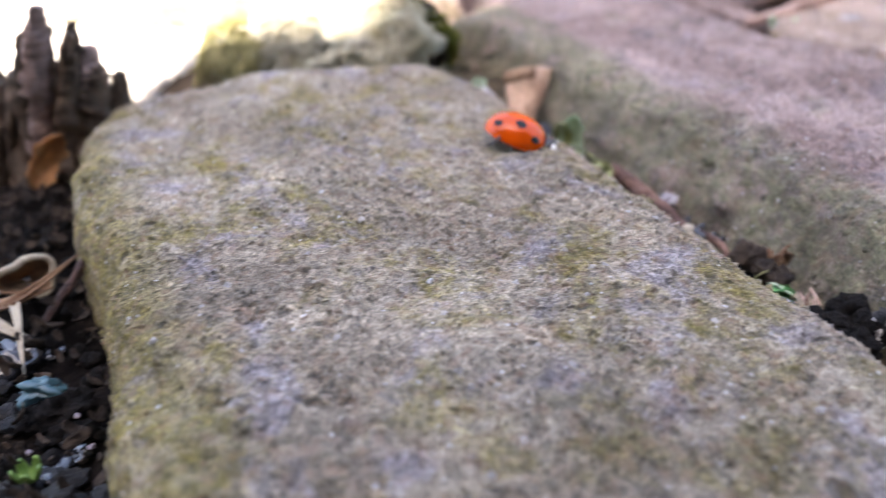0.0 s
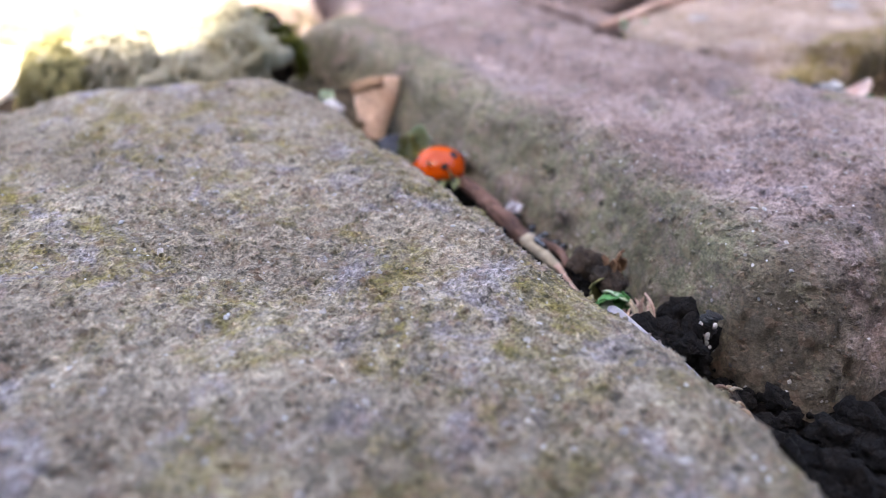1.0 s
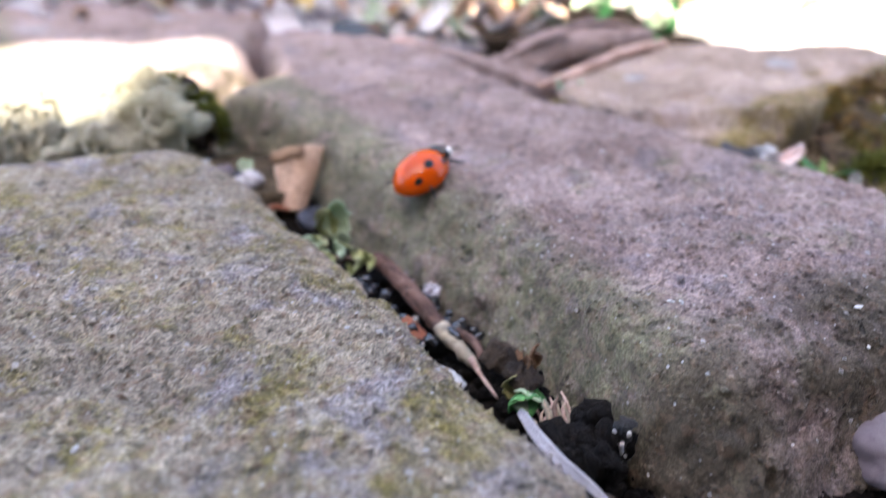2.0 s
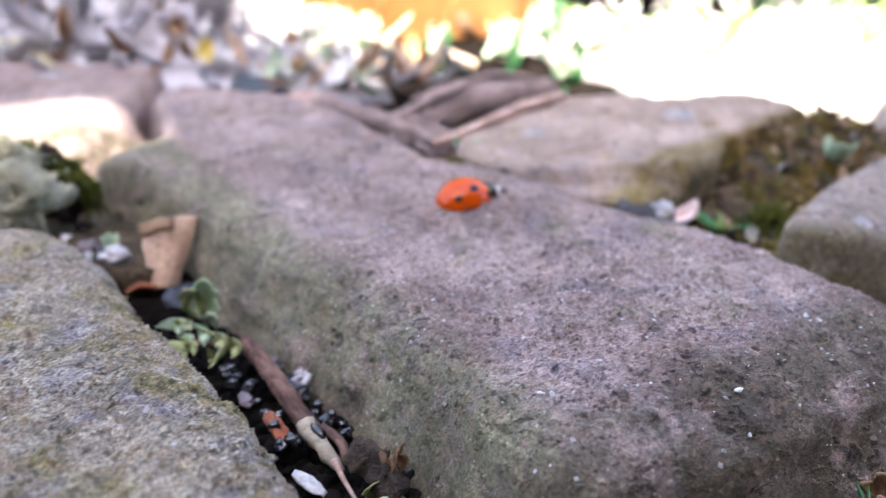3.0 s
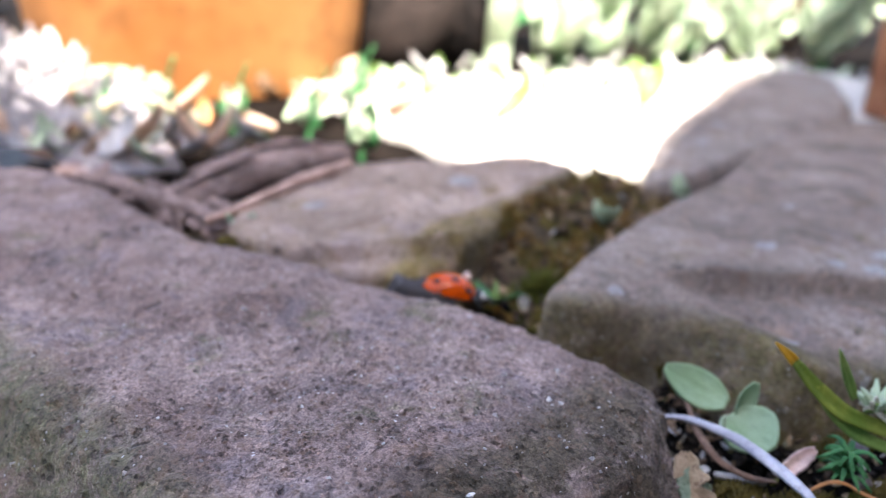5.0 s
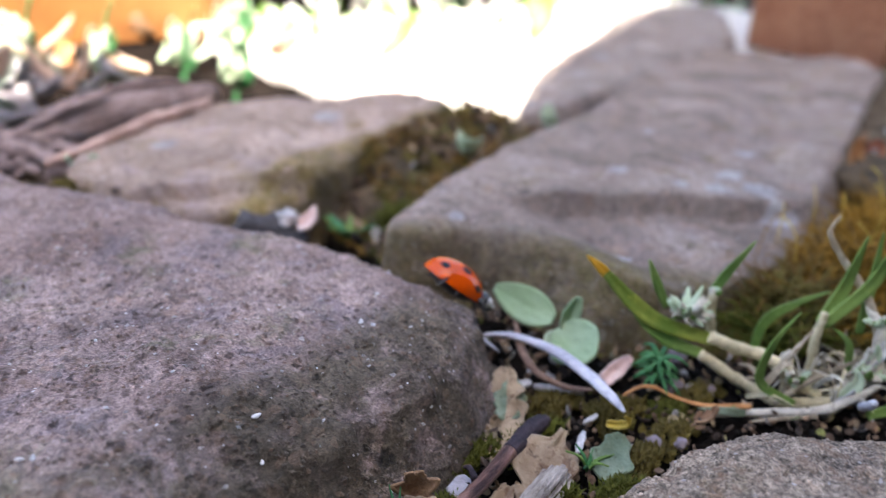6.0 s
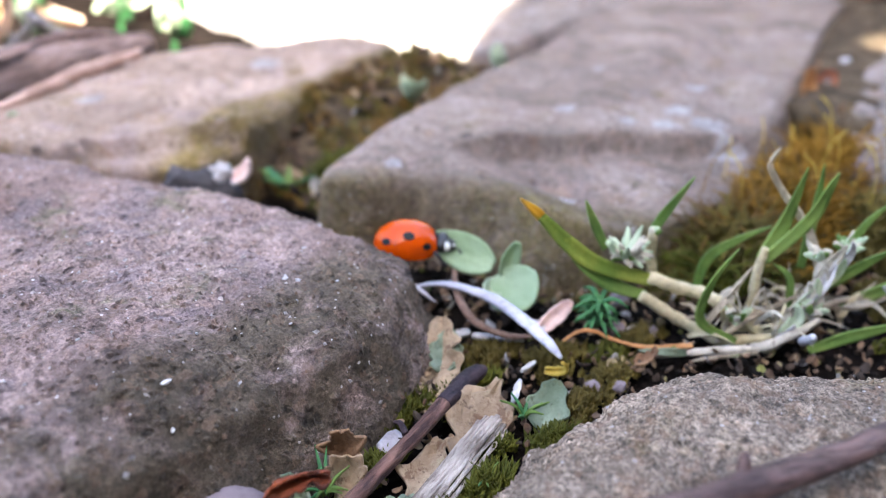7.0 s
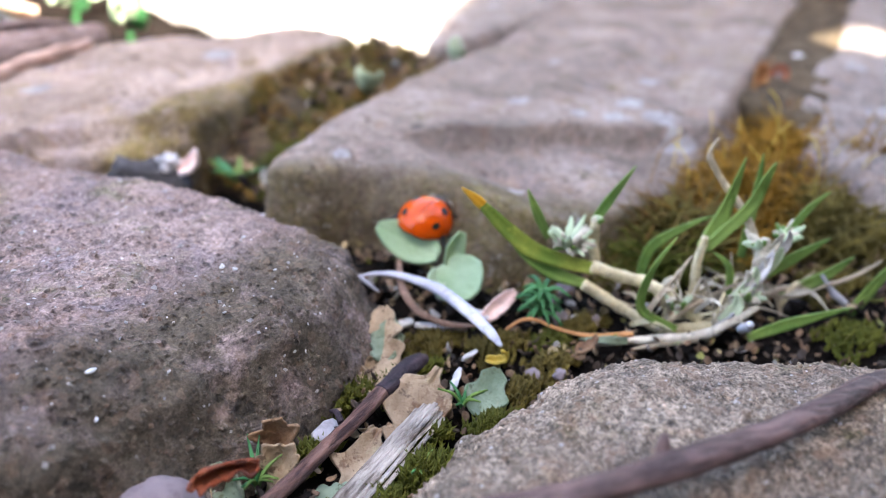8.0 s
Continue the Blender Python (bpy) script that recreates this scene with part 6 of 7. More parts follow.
def orange_moss():
    rng = random.Random(51)
    for x, y, rx, ry, h, n, tone in ((15.3, 6.2, 1.5, 0.9, 0.85, 1500, "moss_orange"), (17.2, 6.6, 1.6, 0.9, 0.9, 1400, "moss_orange"), (15.9, 6.3, 1.6, 0.8, 0.7, 1100, "moss_rust"), (14.2, 6.0, 1.0, 0.6, 0.62, 1100, "moss_gold"), (14.6, 6.3, 1.1, 0.5, 0.75, 900, "moss_rust"), (13.6, 5.85, 0.6, 0.4, 0.4, 500, "moss_green"), (16.3, 5.2, 1.2, 0.8, 0.6, 900, "moss_gold"), (18.6, 7.2, 0.9, 0.5, 0.7, 500, "moss_orange"), (18.4, 5.7, 0.9, 0.4, 0.75, 600, "moss_rust"), (20.0, 5.9, 0.7, 0.3, 0.9, 400, "moss_rust")):
        strands = []
        for _ in range(int(n * 0.6)):
            u, v = disc(rx, ry)(rng)
            z = h * max(0, 1 - (u / rx) ** 2 - (v / ry) ** 2) * (0.75 + 0.5 * noise.noise(Vector((x + u, y + v, 0)) * 1.7))
            a, q = rng.uniform(0, 6.28), rng.uniform(0.2, 0.6)
            strands.append(tube([(u, v, z - 0.15), (u + 0.4 * q * math.cos(a), v + 0.4 * q * math.sin(a), z + 0.5 * q), (u + q * math.cos(a), v + q * math.sin(a), z + q * rng.uniform(-0.2, 1.1))], [0.018, 0.022, 0.006], 4, 6))
        solo("moss_clump", merge(strands), tone, "bushy clump of orange-brown moss behind grass", "moss", at(x, y, -1.2), "orange moss clumps", "stuff")
    for k in range(44):
        x, y = rng.uniform(14.2, 18.8), rng.uniform(5.0, 7.2)
        z = -0.6 + rng.uniform(0, 0.4)
        a = rng.uniform(0, 6.28)
        solo("moss_stalk", tube([(x, y, -0.9), (x + 0.1 * math.cos(a), y + 0.1 * math.sin(a), z + 0.3), (x + 0.35 * math.cos(a), y + 0.35 * math.sin(a), z + 0.6)], [0.009, 0.008, 0.010], 6, 10), "moss_orange" if k % 3 else "yellow_leaf", "thin orange moss stalk", "moss", at(0, 0, 0), "orange moss stalks")
    solo("soil_bank", slab([[(x, y + w, -0.72 + 0.1 * noise.noise(Vector((x, y + w, 3)) * 1.3)) for w in np.linspace(-0.9, 0.9, 10)] for x, y in zip(np.linspace(31, 18.6, 40), np.linspace(13.6, 7.6, 40))], 0.5), "bank", "brown earth in the gap behind the moss", "soil", at(0, 0, 0))
    scraps = []
    for k in range(150):
        u = rng.uniform(0, 1)
        q = rng.uniform(0.15, 0.5)
        scraps.append(moved(leaf(q, q * 0.5, 0.8, 0.5, k * 0.7, 0.4, 6, 4, 0.012), turned(19 + 11 * u + rng.uniform(-0.3, 0.3), 7.9 + 5.3 * u + rng.uniform(-0.4, 0.4), -0.6, rng.uniform(-30, 30), rng.uniform(-30, 20), rng.uniform(0, 360))))
    solo("leaf_crumbs", merge(scraps), "crumbs", "brown leaf crumbs in the gap behind the moss", "leaf litter", at(0, 0, 0), "", "stuff")
    for x, y, z, q, tone, rz in ((19.7, 8.45, -0.55, 0.9, "orange_leaf", 70), (20.3, 8.75, -0.5, 0.7, "red_leaf", 10), (21.6, 9.2, -0.6, 0.7, "brown_leaf", 140), (20.9, 8.75, -0.6, 0.6, "grey_leaf", 200), (18.9, 7.8, -0.6, 0.7, "brown_leaf", 300)):
        solo("dry_leaf", leaf(q, q * 0.6, 0.8, 0.6, 150.0 + x, 0.3), tone, "small dead leaf in the gap behind the moss", "leaf", at(x, y, z, 20, -30, rz), "dead leaves behind the moss")
    for x, y, z, r, tone, word in ((20.25, 8.42, -0.55, 0.24, "blue_pebble", "rounded dull blue pebble in the gap"), (22.7, 9.55, -0.45, 0.34, "white_chip", "pale rounded pebble in the gap"), (21.3, 8.85, -0.62, 0.24, "lilac_pebble", "grey pebble in the gap"), (21.9, 9.6, -0.6, 0.26, "clod", "dark lump of soil in the gap"), (24.0, 10.3, -0.55, 0.3, "lilac_pebble", "grey pebble in the gap"), (17.6, 6.2, -0.6, 0.3, "lilac_pebble", "lilac-grey pebble beside the moss")):
        solo("pebble", lump(r, r * 0.85, r * 0.8, x, 0.3, 24, 16), tone, word, "pebble", at(x, y, z), "pebbles behind the moss")


seedling()
grass_tuft()
orange_moss()
stem, add = group_of("long_stem", "long dark dry stem lying across the coarse stone", "stem", (10.2, 2.6, 0.2))
add("stalk", tube([(7.61, 3.72, -0.06), (8.06, 3.47, 0.00), (8.46, 3.22, 0.10), (8.95, 2.96, 0.20), (9.60, 2.76, 0.24), (10.39, 2.61, 0.20), (11.15, 2.54, 0.14), (11.76, 2.53, 0.08), (12.56, 2.43, -0.02)], [0.07, 0.10, 0.11, 0.11, 0.115, 0.10, 0.10, 0.09, 0.06], 14, 80, 0.12, 3, 0.8), "twig_plum")
add("snag", tube([(9.57, 2.88, 0.24), (9.59, 2.91, 0.34), (9.60, 2.93, 0.38)], [0.06, 0.04, 0.012], 8, 10, 0.3), "twig_plum")
# ---- joint between the far cobbles ----
def joints():
    solo("shell_piece", leaf(0.5, 0.3, 1.1, 0.7, 160.0, 0.5, 18, 11, 0.06), "pink_chip", "pinkish-white shell piece in the joint", "shell", at(9.05, 11.25, -0.62, 20, -12, -20))
    solo("chip", lump(0.15, 0.13, 0.11, 161.0, 0.9, 28, 18, 0.4), "white_chip", "white crumb beside the shell piece", "chip", at(9.0, 11.5, -0.55))
    sprig, add = group_of("sprig", "small green sprig in the joint between cobbles", "weed", (9.95, 11.3, -1.2))
    rng = random.Random(61)
    for j in range(12):
        a, r = rng.uniform(0, 6.28), rng.uniform(0.25, 0.55)
        add("leaf", blade([(9.95, 11.3, -1.15), (9.95 + 0.4 * r * math.cos(a), 11.3 + 0.4 * r * math.sin(a), -0.9), (9.95 + r * math.cos(a), 11.3 + r * math.sin(a), -0.75)], 0.14, 10), "green" if j % 2 else "green_dark")
    for x, y, rx, ry, n, tone in ((10.9, 11.3, 0.8, 0.4, 700, "moss_green"), (11.4, 8.6, 0.5, 0.3, 300, "moss_gold")):
        solo("moss_cushion", tufts(n, disc(rx, ry), 0.28, 0.035, rng, 0.7, lambda u, v: 0.35 * max(0, 1 - (u / rx) ** 2 - (v / ry) ** 2)), tone, "olive moss filling the joint between cobbles", "moss", at(x, y, -1.15, 0, 0, 28), "moss cushions", "stuff")
    rng = random.Random(62)
    solo("moss_cushion", tufts(420, disc(0.45, 0.3), 0.2, 0.035, rng, 0.7, lambda u, v: 0.25 * max(0, 1 - (u / 0.45) ** 2 - (v / 0.3) ** 2)), "moss_gold", "olive moss at the corner of the tan cobble", "moss", at(6.15, 13.75, -0.62, 0, 0, 60), "moss cushions", "stuff")
    for k, (x, y) in enumerate(((16.0, 13.55), (13.2, 12.7), (6.5, 14.5))):
        tuft, add = group_of("weed", "little green weed in the joint", "weed", (x, y, -0.6), "weeds in the joints")
        for j in range(8):
            a, r = rng.uniform(0, 6.28), rng.uniform(0.3, 0.6)
            add("leaf", moved(leaf(r, r * 0.5, 0.5, 0.3, j, 0.1, 10, 7), turned(x, y, -0.42, 0, -35, math.degrees(a))), "green_lit")
    shapes = []
    for k in range(500):
        x, y = rng.uniform(5, 18), rng.uniform(8, 15)
        r = rng.uniform(0.06, 0.2)
        shapes.append(moved(lump(r, r, r * 0.7, k * 0.3, 0.5, 8, 6), turned(x, y, soil_height(x, y) + 0.08)))
    solo("soil_crumbs", merge(shapes), "clod", "dark crumbs of soil in the joints", "soil", at(0, 0, 0), "", "stuff")


joints()


# ---- litter, pots and plants beyond the cobbles ----
def background():
    bark, add = group_of("bark_strip", "brown strip of bark lying behind the cobbles", "bark", (7.4, 18.4, -0.9))
    piece = add("strip", tube([(5.3, 16.5, -0.5), (6.6, 17.4, -0.38), (8.2, 18.3, -0.3), (10.0, 19.1, -0.35)], [0.3, 0.48, 0.52, 0.35], 16, 50, 0.3, 2, 0.8), "bark")
    for k, (a, b, c) in enumerate((((5.6, 16.6, -0.2), (6.6, 17.2, 0.08), (7.5, 17.8, 0.16)), ((7.2, 18.0, 0.12), (8.3, 18.4, 0.22), (9.4, 18.8, 0.05)), ((6.0, 17.2, 0.0), (7.0, 17.8, 0.12), (8.1, 18.4, 0.18)))):
        add("flake", tube([a, b, c], [0.05, 0.16, 0.05], 8, 24, 0.4, k, 0.5), "bark", "loose flake of bark")
    solo("twig", tube([(5.9, 14.75, -0.25), (6.9, 15.1, -0.08), (8.0, 15.75, 0.08), (9.2, 16.4, 0.14)], [0.08, 0.12, 0.14, 0.10], 10, 40, 0.4, 3), "pink_twig", "pinkish dry twig resting on the cobble", "twig", at(0, 0, 0))
    solo("twig", tube([(4.0, 18.8, -0.35), (4.9, 17.3, -0.28), (5.75, 15.9, -0.32), (6.25, 15.0, -0.4)], [0.14, 0.17, 0.15, 0.1], 10, 40, 0.5, 5), "bark", "knotted brown twig along the stone's edge", "twig", at(0, 0, 0))
    # black lump put in for the darkness of a hole in the litter
    solo("bark_flake", lump(0.9, 0.5, 0.4, 170.0, 0.4), "coal", "black lump standing in for a dark hole in the litter", "bark", at(3.0, 20.6, -0.5, 0, 10, -40))
    solo("bark_flake", lump(0.6, 0.22, 0.16, 171.0, 0.6), "pink_twig", "rust-coloured piece of dead bark", "bark", at(3.9, 19.0, -0.35, 0, 0, -50))
    tones = ("grey_leaf", "grey_leaf", "cream_leaf", "tan_leaf", "brown_leaf", "brown_leaf", "pale_tan", "green_lit", "tan_leaf", "white_chip")
    words = {"grey_leaf": "pale grey dead leaf on the litter", "cream_leaf": "bleached dead leaf on the litter", "tan_leaf": "tan dead leaf on the litter", "brown_leaf": "brown dead leaf on the litter",
             "pale_tan": "pale pinkish-tan dead leaf on the litter", "green_lit": "fresh green leaf lying on the litter", "yellow_leaf": "yellow fallen leaf on the litter", "white_chip": "white papery dead leaf on the litter"}
    rng = random.Random(71)
    models = {}
    for k in range(150):
        x, y = rng.uniform(-9, 15), rng.uniform(22.0, 38)
        if (x - 9.8) ** 2 + (y - 38) ** 2 < 60 or y < 25.2 - 0.25 * abs(x - 1) and x < 3:
            continue
        tone = tones[k % len(tones)]
        if x > 5 and k % 5 > 1:
            continue
        if x < 4 and tone in ("green_lit", "pale_tan") and k % 3:
            tone = "grey_leaf"
        if x > 6 and tone == "grey_leaf":
            tone = ("green_lit", "brown_leaf", "green_lit", "pale_tan")[k % 4]
        where = at(x, y, -0.95 + rng.uniform(0.0, 0.5), rng.uniform(-20, 20), rng.uniform(-30, 10), rng.uniform(0, 360))
        if tone not in models:
            size = rng.uniform(1.1, 1.6)
            models[tone] = solo("dead_leaf", leaf(size, size * rng.uniform(0.4, 0.65), rng.uniform(0.4, 1.0), 0.5, k, 0.3, 14, 9, 0.05), tone, words[tone], "leaf", where, "leaves strewn behind the cobbles")
        else:
            copy_thing(models[tone], where)
    for k in range(22):
        s = k / 21
        x, y = 2.2 + 6.4 * s + rng.uniform(-0.5, 0.5), 21.2 + rng.uniform(-0.6, 1.6)
        tone = ("grey_leaf", "green_lit", "pale_tan", "white_chip")[k % 4]
        size = rng.uniform(0.9, 1.6)
        solo("dead_leaf", leaf(size, size * 0.5, 0.7, 0.5, 300.0 + k, 0.4, 14, 9, 0.04), tone, words[tone], "leaf", at(x, y, -0.75 + rng.uniform(0, 0.4), rng.uniform(-30, 30), rng.uniform(-40, 0), rng.uniform(0, 360)), "leaves strewn behind the cobbles")
    for k in range(60):
        tone = ("grey_leaf", "white_chip", "straw")[k % 3]
        x, y = rng.uniform(-12, 4), rng.uniform(24.0, 36)
        a, s = rng.uniform(-0.9, 0.6), rng.uniform(2, 4.5)
        solo("dry_stalk", tube([(x, y, -0.8), (x + 0.5 * s * math.cos(a), y + 0.5 * s * math.sin(a), -0.3 + rng.uniform(0, 0.8)), (x + s * math.cos(a), y + s * math.sin(a), -0.6 + rng.uniform(0, 0.8))], [0.14, 0.18, 0.08], 6, 10), tone, "pale dry stalk in the litter", "stalk", at(0, 0, 0), "dry stalks in the litter")
    solo("dry_stalk", tube([(-4.6, 28.5, -0.2), (-2.6, 26.4, 0.1), (-1.0, 24.6, 0.1)], [0.3, 0.32, 0.2], 8, 16), "white_stalk", "thick white dry stalk in the litter", "stalk", at(0, 0, 0), "dry stalks in the litter")

    def pot(x, y, r0, r1, h, material, label):
        ob, add = group_of("plant_pot", label, "plant pot", (x, y, -1.1), "plant pots")
        prof = [(r0, 0), (r1, h * 0.82), (r1 * 1.07, h * 0.82), (r1 * 1.09, h), (r1 * 0.98, h), (r1 * 0.94, h * 0.8)]
        for name, rows in (("wall", prof[:2]), ("rim", prof[1:])):
            fine = np.vstack([np.linspace(a, b, 8) for a, b in zip(rows, rows[1:])])
            add(name, sheet([[(x + r * math.cos(w), y + r * math.sin(w), z - 1.1) for w in np.linspace(0, 2 * math.pi, 64)] for r, z in fine]), material)
        add("earth", sheet([[(x + r * math.cos(w), y + r * math.sin(w), h * 0.8 - 1.1) for w in np.linspace(0, 2 * math.pi, 40)] for r in (0.01, r1 * 0.95)]), "soil")

    pot(9.8, 38.2, 6.9, 8.6, 17, "pot", "orange terracotta plant pot standing in the sun")
    # heap of bleached leaves
    def heap(x, y):
        rise = min(1.0, max(0.0, (6.0 - x) / 7.0)) * min(1.0, max(0.0, (y - 22.4) / 4.5))
        return -0.95 + 2.1 * rise + 0.25 * noise.noise(Vector((x, y, 0)) * 0.5)

    mound = [[(x, y, heap(x, y) - 0.12) for x in np.linspace(-12, 6.4, 40)] for y in np.linspace(21.6, 36, 36)]
    solo("leaf_mould", slab(mound[::-1], 0.6), "grey_leaf", "pale heap of rotted leaves behind the cobbles", "leaf litter", at(0, 0, 0))
    shapes = {"grey_leaf": [], "white_chip": [], "brown_leaf": []}
    for k in range(620):
        x, y = rng.uniform(-11, 6.2), rng.uniform(22.2, 35)
        q = rng.uniform(0.5, 1.7)
        tone = ("grey_leaf", "white_chip", "grey_leaf", "grey_leaf", "brown_leaf", "grey_leaf", "white_chip")[k % 7]
        shapes[tone].append(moved(leaf(q, q * rng.uniform(0.2, 0.5), rng.uniform(0.3, 1.2), 0.6, k * 0.9, 0.3, 9, 5, 0.03), turned(x, y, heap(x, y) + rng.uniform(0, 0.3), rng.uniform(-40, 40), rng.uniform(-50, 15), rng.uniform(0, 360))))
    for tone, word in (("grey_leaf", "grey"), ("white_chip", "white"), ("brown_leaf", "brown")):
        solo("leaf_heap", merge(shapes[tone]), tone, "heaped " + word + " dead leaves and stalks in the sun", "leaf litter", at(0, 0, 0), "", "stuff")
    for x, y, z, tone, q, rz in ((1.35, 23.0, -0.2, "yellow_leaf", 0.9, 80), (5.2, 21.6, -0.45, "green_lit", 1.3, 20), (5.7, 22.3, -0.5, "green", 1.1, 150), (6.9, 22.4, -0.5, "orange_leaf", 1.2, -40), (7.4, 23.4, -0.4, "orange_leaf", 1.0, 100)):
        solo("fallen_leaf", leaf(q, q * 0.5, 0.6, 0.4, x * 7, 0.2, 14, 9, 0.04), tone, {"yellow_leaf": "yellow-green fallen leaf on the heap", "green_lit": "fresh green leaf beside the bark", "green": "fresh green leaf beside the bark", "orange_leaf": "rust-orange fallen leaf beside the bark"}[tone], "leaf", at(x, y, z, 25, -25, rz), "fallen leaves by the bark")
    # bark crumbs that fill the joint behind the red-brown stone
    chips = []
    for k in range(260):
        u = rng.uniform(0, 1)
        x, y = 3.4 + 3.1 * u + rng.gauss(0.35, 0.3), 19.6 - 5.4 * u + rng.gauss(0.25, 0.35)
        q = rng.uniform(0.15, 0.5)
        chips.append(moved(chip(q, q * rng.uniform(0.3, 0.6), 0.06, k * 1.3), turned(x, y, -0.62 + rng.uniform(0, 0.3), rng.uniform(-30, 30), rng.uniform(-30, 30), rng.uniform(0, 360))))
    solo("bark_crumbs", merge(chips), "bark", "pinkish-brown bark crumbs filling the joint", "bark", at(0, 0, 0), "", "stuff")
    solo("soil_bank", slab([[(x, y, -0.72 + 0.08 * noise.noise(Vector((x, y, 3)))) for x in np.linspace(3.0 + 0.55 * (19.8 - y), 5.2 + 0.55 * (19.8 - y), 12)] for y in np.linspace(19.8, 14.2, 24)], 0.5), "bank", "brown earth in the joint behind the stone", "soil", at(0, 0, 0))
    # low bright plants on the far paving
    shapes = {"green_lit": [], "white_chip": [], "green": []}
    for k in range(170):
        x, y = rng.uniform(13.5, 42), rng.uniform(27.0, 34.0)
        q = rng.uniform(0.5, 1.2)
        tone = ("green_lit", "white_chip", "white_chip", "green")[k % 4]
        up = max(0.0, (y - 29.0) / 9.0) * (0.35 + 0.65 * min(1.0, max(0.0, (x - 13) / 9)))
        shapes[tone].append(moved(leaf(q, q * rng.uniform(0.3, 0.55), 0.7, 0.5, k * 0.6, 0.2, 9, 5, 0.03), turned(x, y, -0.6 + 0.6 * up * rng.uniform(0.2, 1), rng.uniform(-20, 20), rng.uniform(-22, 4), rng.uniform(0, 360))))
    for tone, word in (("green_lit", "pale green"), ("white_chip", "white"), ("green", "green")):
        solo("ground_cover", merge(shapes[tone]), tone, "low sunlit ground cover with " + word + " leaves", "plants", at(0, 0, 0), "", "stuff")
    # block
    block = [[(x, y, z) for x, y in ((32.0, 20.6), (31.6, 14.8), (44, 13.2), (45, 24.0), (32.0, 20.6))] for z in np.linspace(-0.6, 16, 12)]
    brick = thing("brick", "orange-brown fired brick standing on the cobbles", "brick", at(0, 0, 0))
    part("side", sheet(block), "brick", brick, smooth=False)
    part("top", ([(32.0, 20.6, 16), (31.6, 14.8, 16), (44, 13.2, 16), (45, 24.0, 16)], [(0, 1, 2, 3)]), "brick", brick, smooth=False)
    for k, (x, y, rz, s) in enumerate(((19.8, 24.0, 120, 1.6), (16.2, 22.2, 10, 2.0), (23.2, 23.4, 30, 2.2), (26.0, 27.0, 60, 1.6), (20.5, 28.6, 200, 1.5))):
        solo("green_leaf", leaf(s, s * 0.42, 0.6, 0.4, 180.0 + k, 0.1), "green", "small green leaf lying on sunlit paving", "leaf", at(x, y, -0.45, 10, -25, rz), "green leaves on the paving")
    stem, add = group_of("plant_stalk", "thick pale green upright stalk in the sun", "stalk", (23.0, 34.0, -1.2))
    add("stalk", tube([(22.9, 33.8, -1.2), (23.2, 34.2, 5), (23.0, 34.4, 11), (23.4, 34.6, 18)], [0.65, 0.6, 0.6, 0.5], 14, 40, 0.1), "green_lit")
    for z, rz in ((4, 40), (8, 200), (12, 110), (0.5, 250)):
        add("leaf", moved(leaf(4.0, 1.4, 0.7, 0.4, z, 0.1), turned(23.1, 34.2, z, 0, -30, rz)), "green_lit")
    # low weeds along the paving's near edge
    for k, (x, y) in enumerate(((6.5, 26.5), (8.4, 25.0), (10.4, 23.6), (11.0, 20.6), (12.6, 26.5), (4.6, 24.6), (14.0, 29.0))):
        weed, add = group_of("weed", "leafy weed at the edge of the paving", "weed", (x, y, -1.1), "weeds by the paving")
        for j in range(9):
            a = rng.uniform(0, 360)
            add("leaf", moved(leaf(rng.uniform(0.5, 1.1), rng.uniform(0.25, 0.5), 0.7, 0.4, j + k, 0.1, 12, 7), turned(x + 0.3 * math.cos(j), y + 0.3 * math.sin(j), -0.7 + 0.08 * j, 0, rng.uniform(-70, -20), a)), "green_lit" if j % 3 else "green_dark")
        add("stem", tube([(x, y, -1.1), (x + 0.2, y + 0.1, 0.2), (x + 0.5, y - 0.3, 1.2)], [0.09, 0.07, 0.05], 6, 10), "green_dark")
    # two added logs whose dark colour replaces the shade behind the pot
    solo("log", tube([(15.5, 40.5, 1.0), (19.5, 38.6, 1.6), (24.5, 39.5, 1.2)], [3.0, 3.4, 2.6], 18, 40, 0.3, 4), "shade_log", "near-black log added in place of the shade behind the pot", "log", at(0, 0, 0), "rotting logs")
    solo("log", tube([(16.0, 45.0, 4.5), (21.0, 44.0, 5.2), (27.0, 46.0, 4.6)], [3.4, 3.8, 3.0], 18, 40, 0.3, 7), "rotten", "dark brown log added to darken the space behind the pot", "log", at(0, 0, 0), "rotting logs")
    for k, (x, y) in enumerate(((28.5, 36.5), (32, 38), (35.5, 36.5), (39, 37.5), (43, 36), (47, 34), (35, 42), (42, 41))):
        weed, add = group_of("leafy_plant", "low leafy plant at the far side of the paving", "plant", (x, y, -1.1), "leafy plants by the paving")
        for j in range(26):
            size = rng.uniform(2.0, 3.6)
            add("leaf", moved(leaf(size, size * 0.45, 0.7, 0.4, j + k, 0.1, 10, 7, 0.05), turned(x + rng.uniform(-1, 1), y + rng.uniform(-1, 1), rng.uniform(-0.8, 2.4), 0, rng.uniform(-75, -15), rng.uniform(0, 360))), ("green_lit", "mint", "green_lit", "glass_leaf")[j % 4])
        add("stem", tube([(x, y, -1.2), (x + 0.2, y + 0.2, 1.5), (x + 0.4, y, 3.2)], [0.3, 0.25, 0.15], 7, 10), "green_dark")
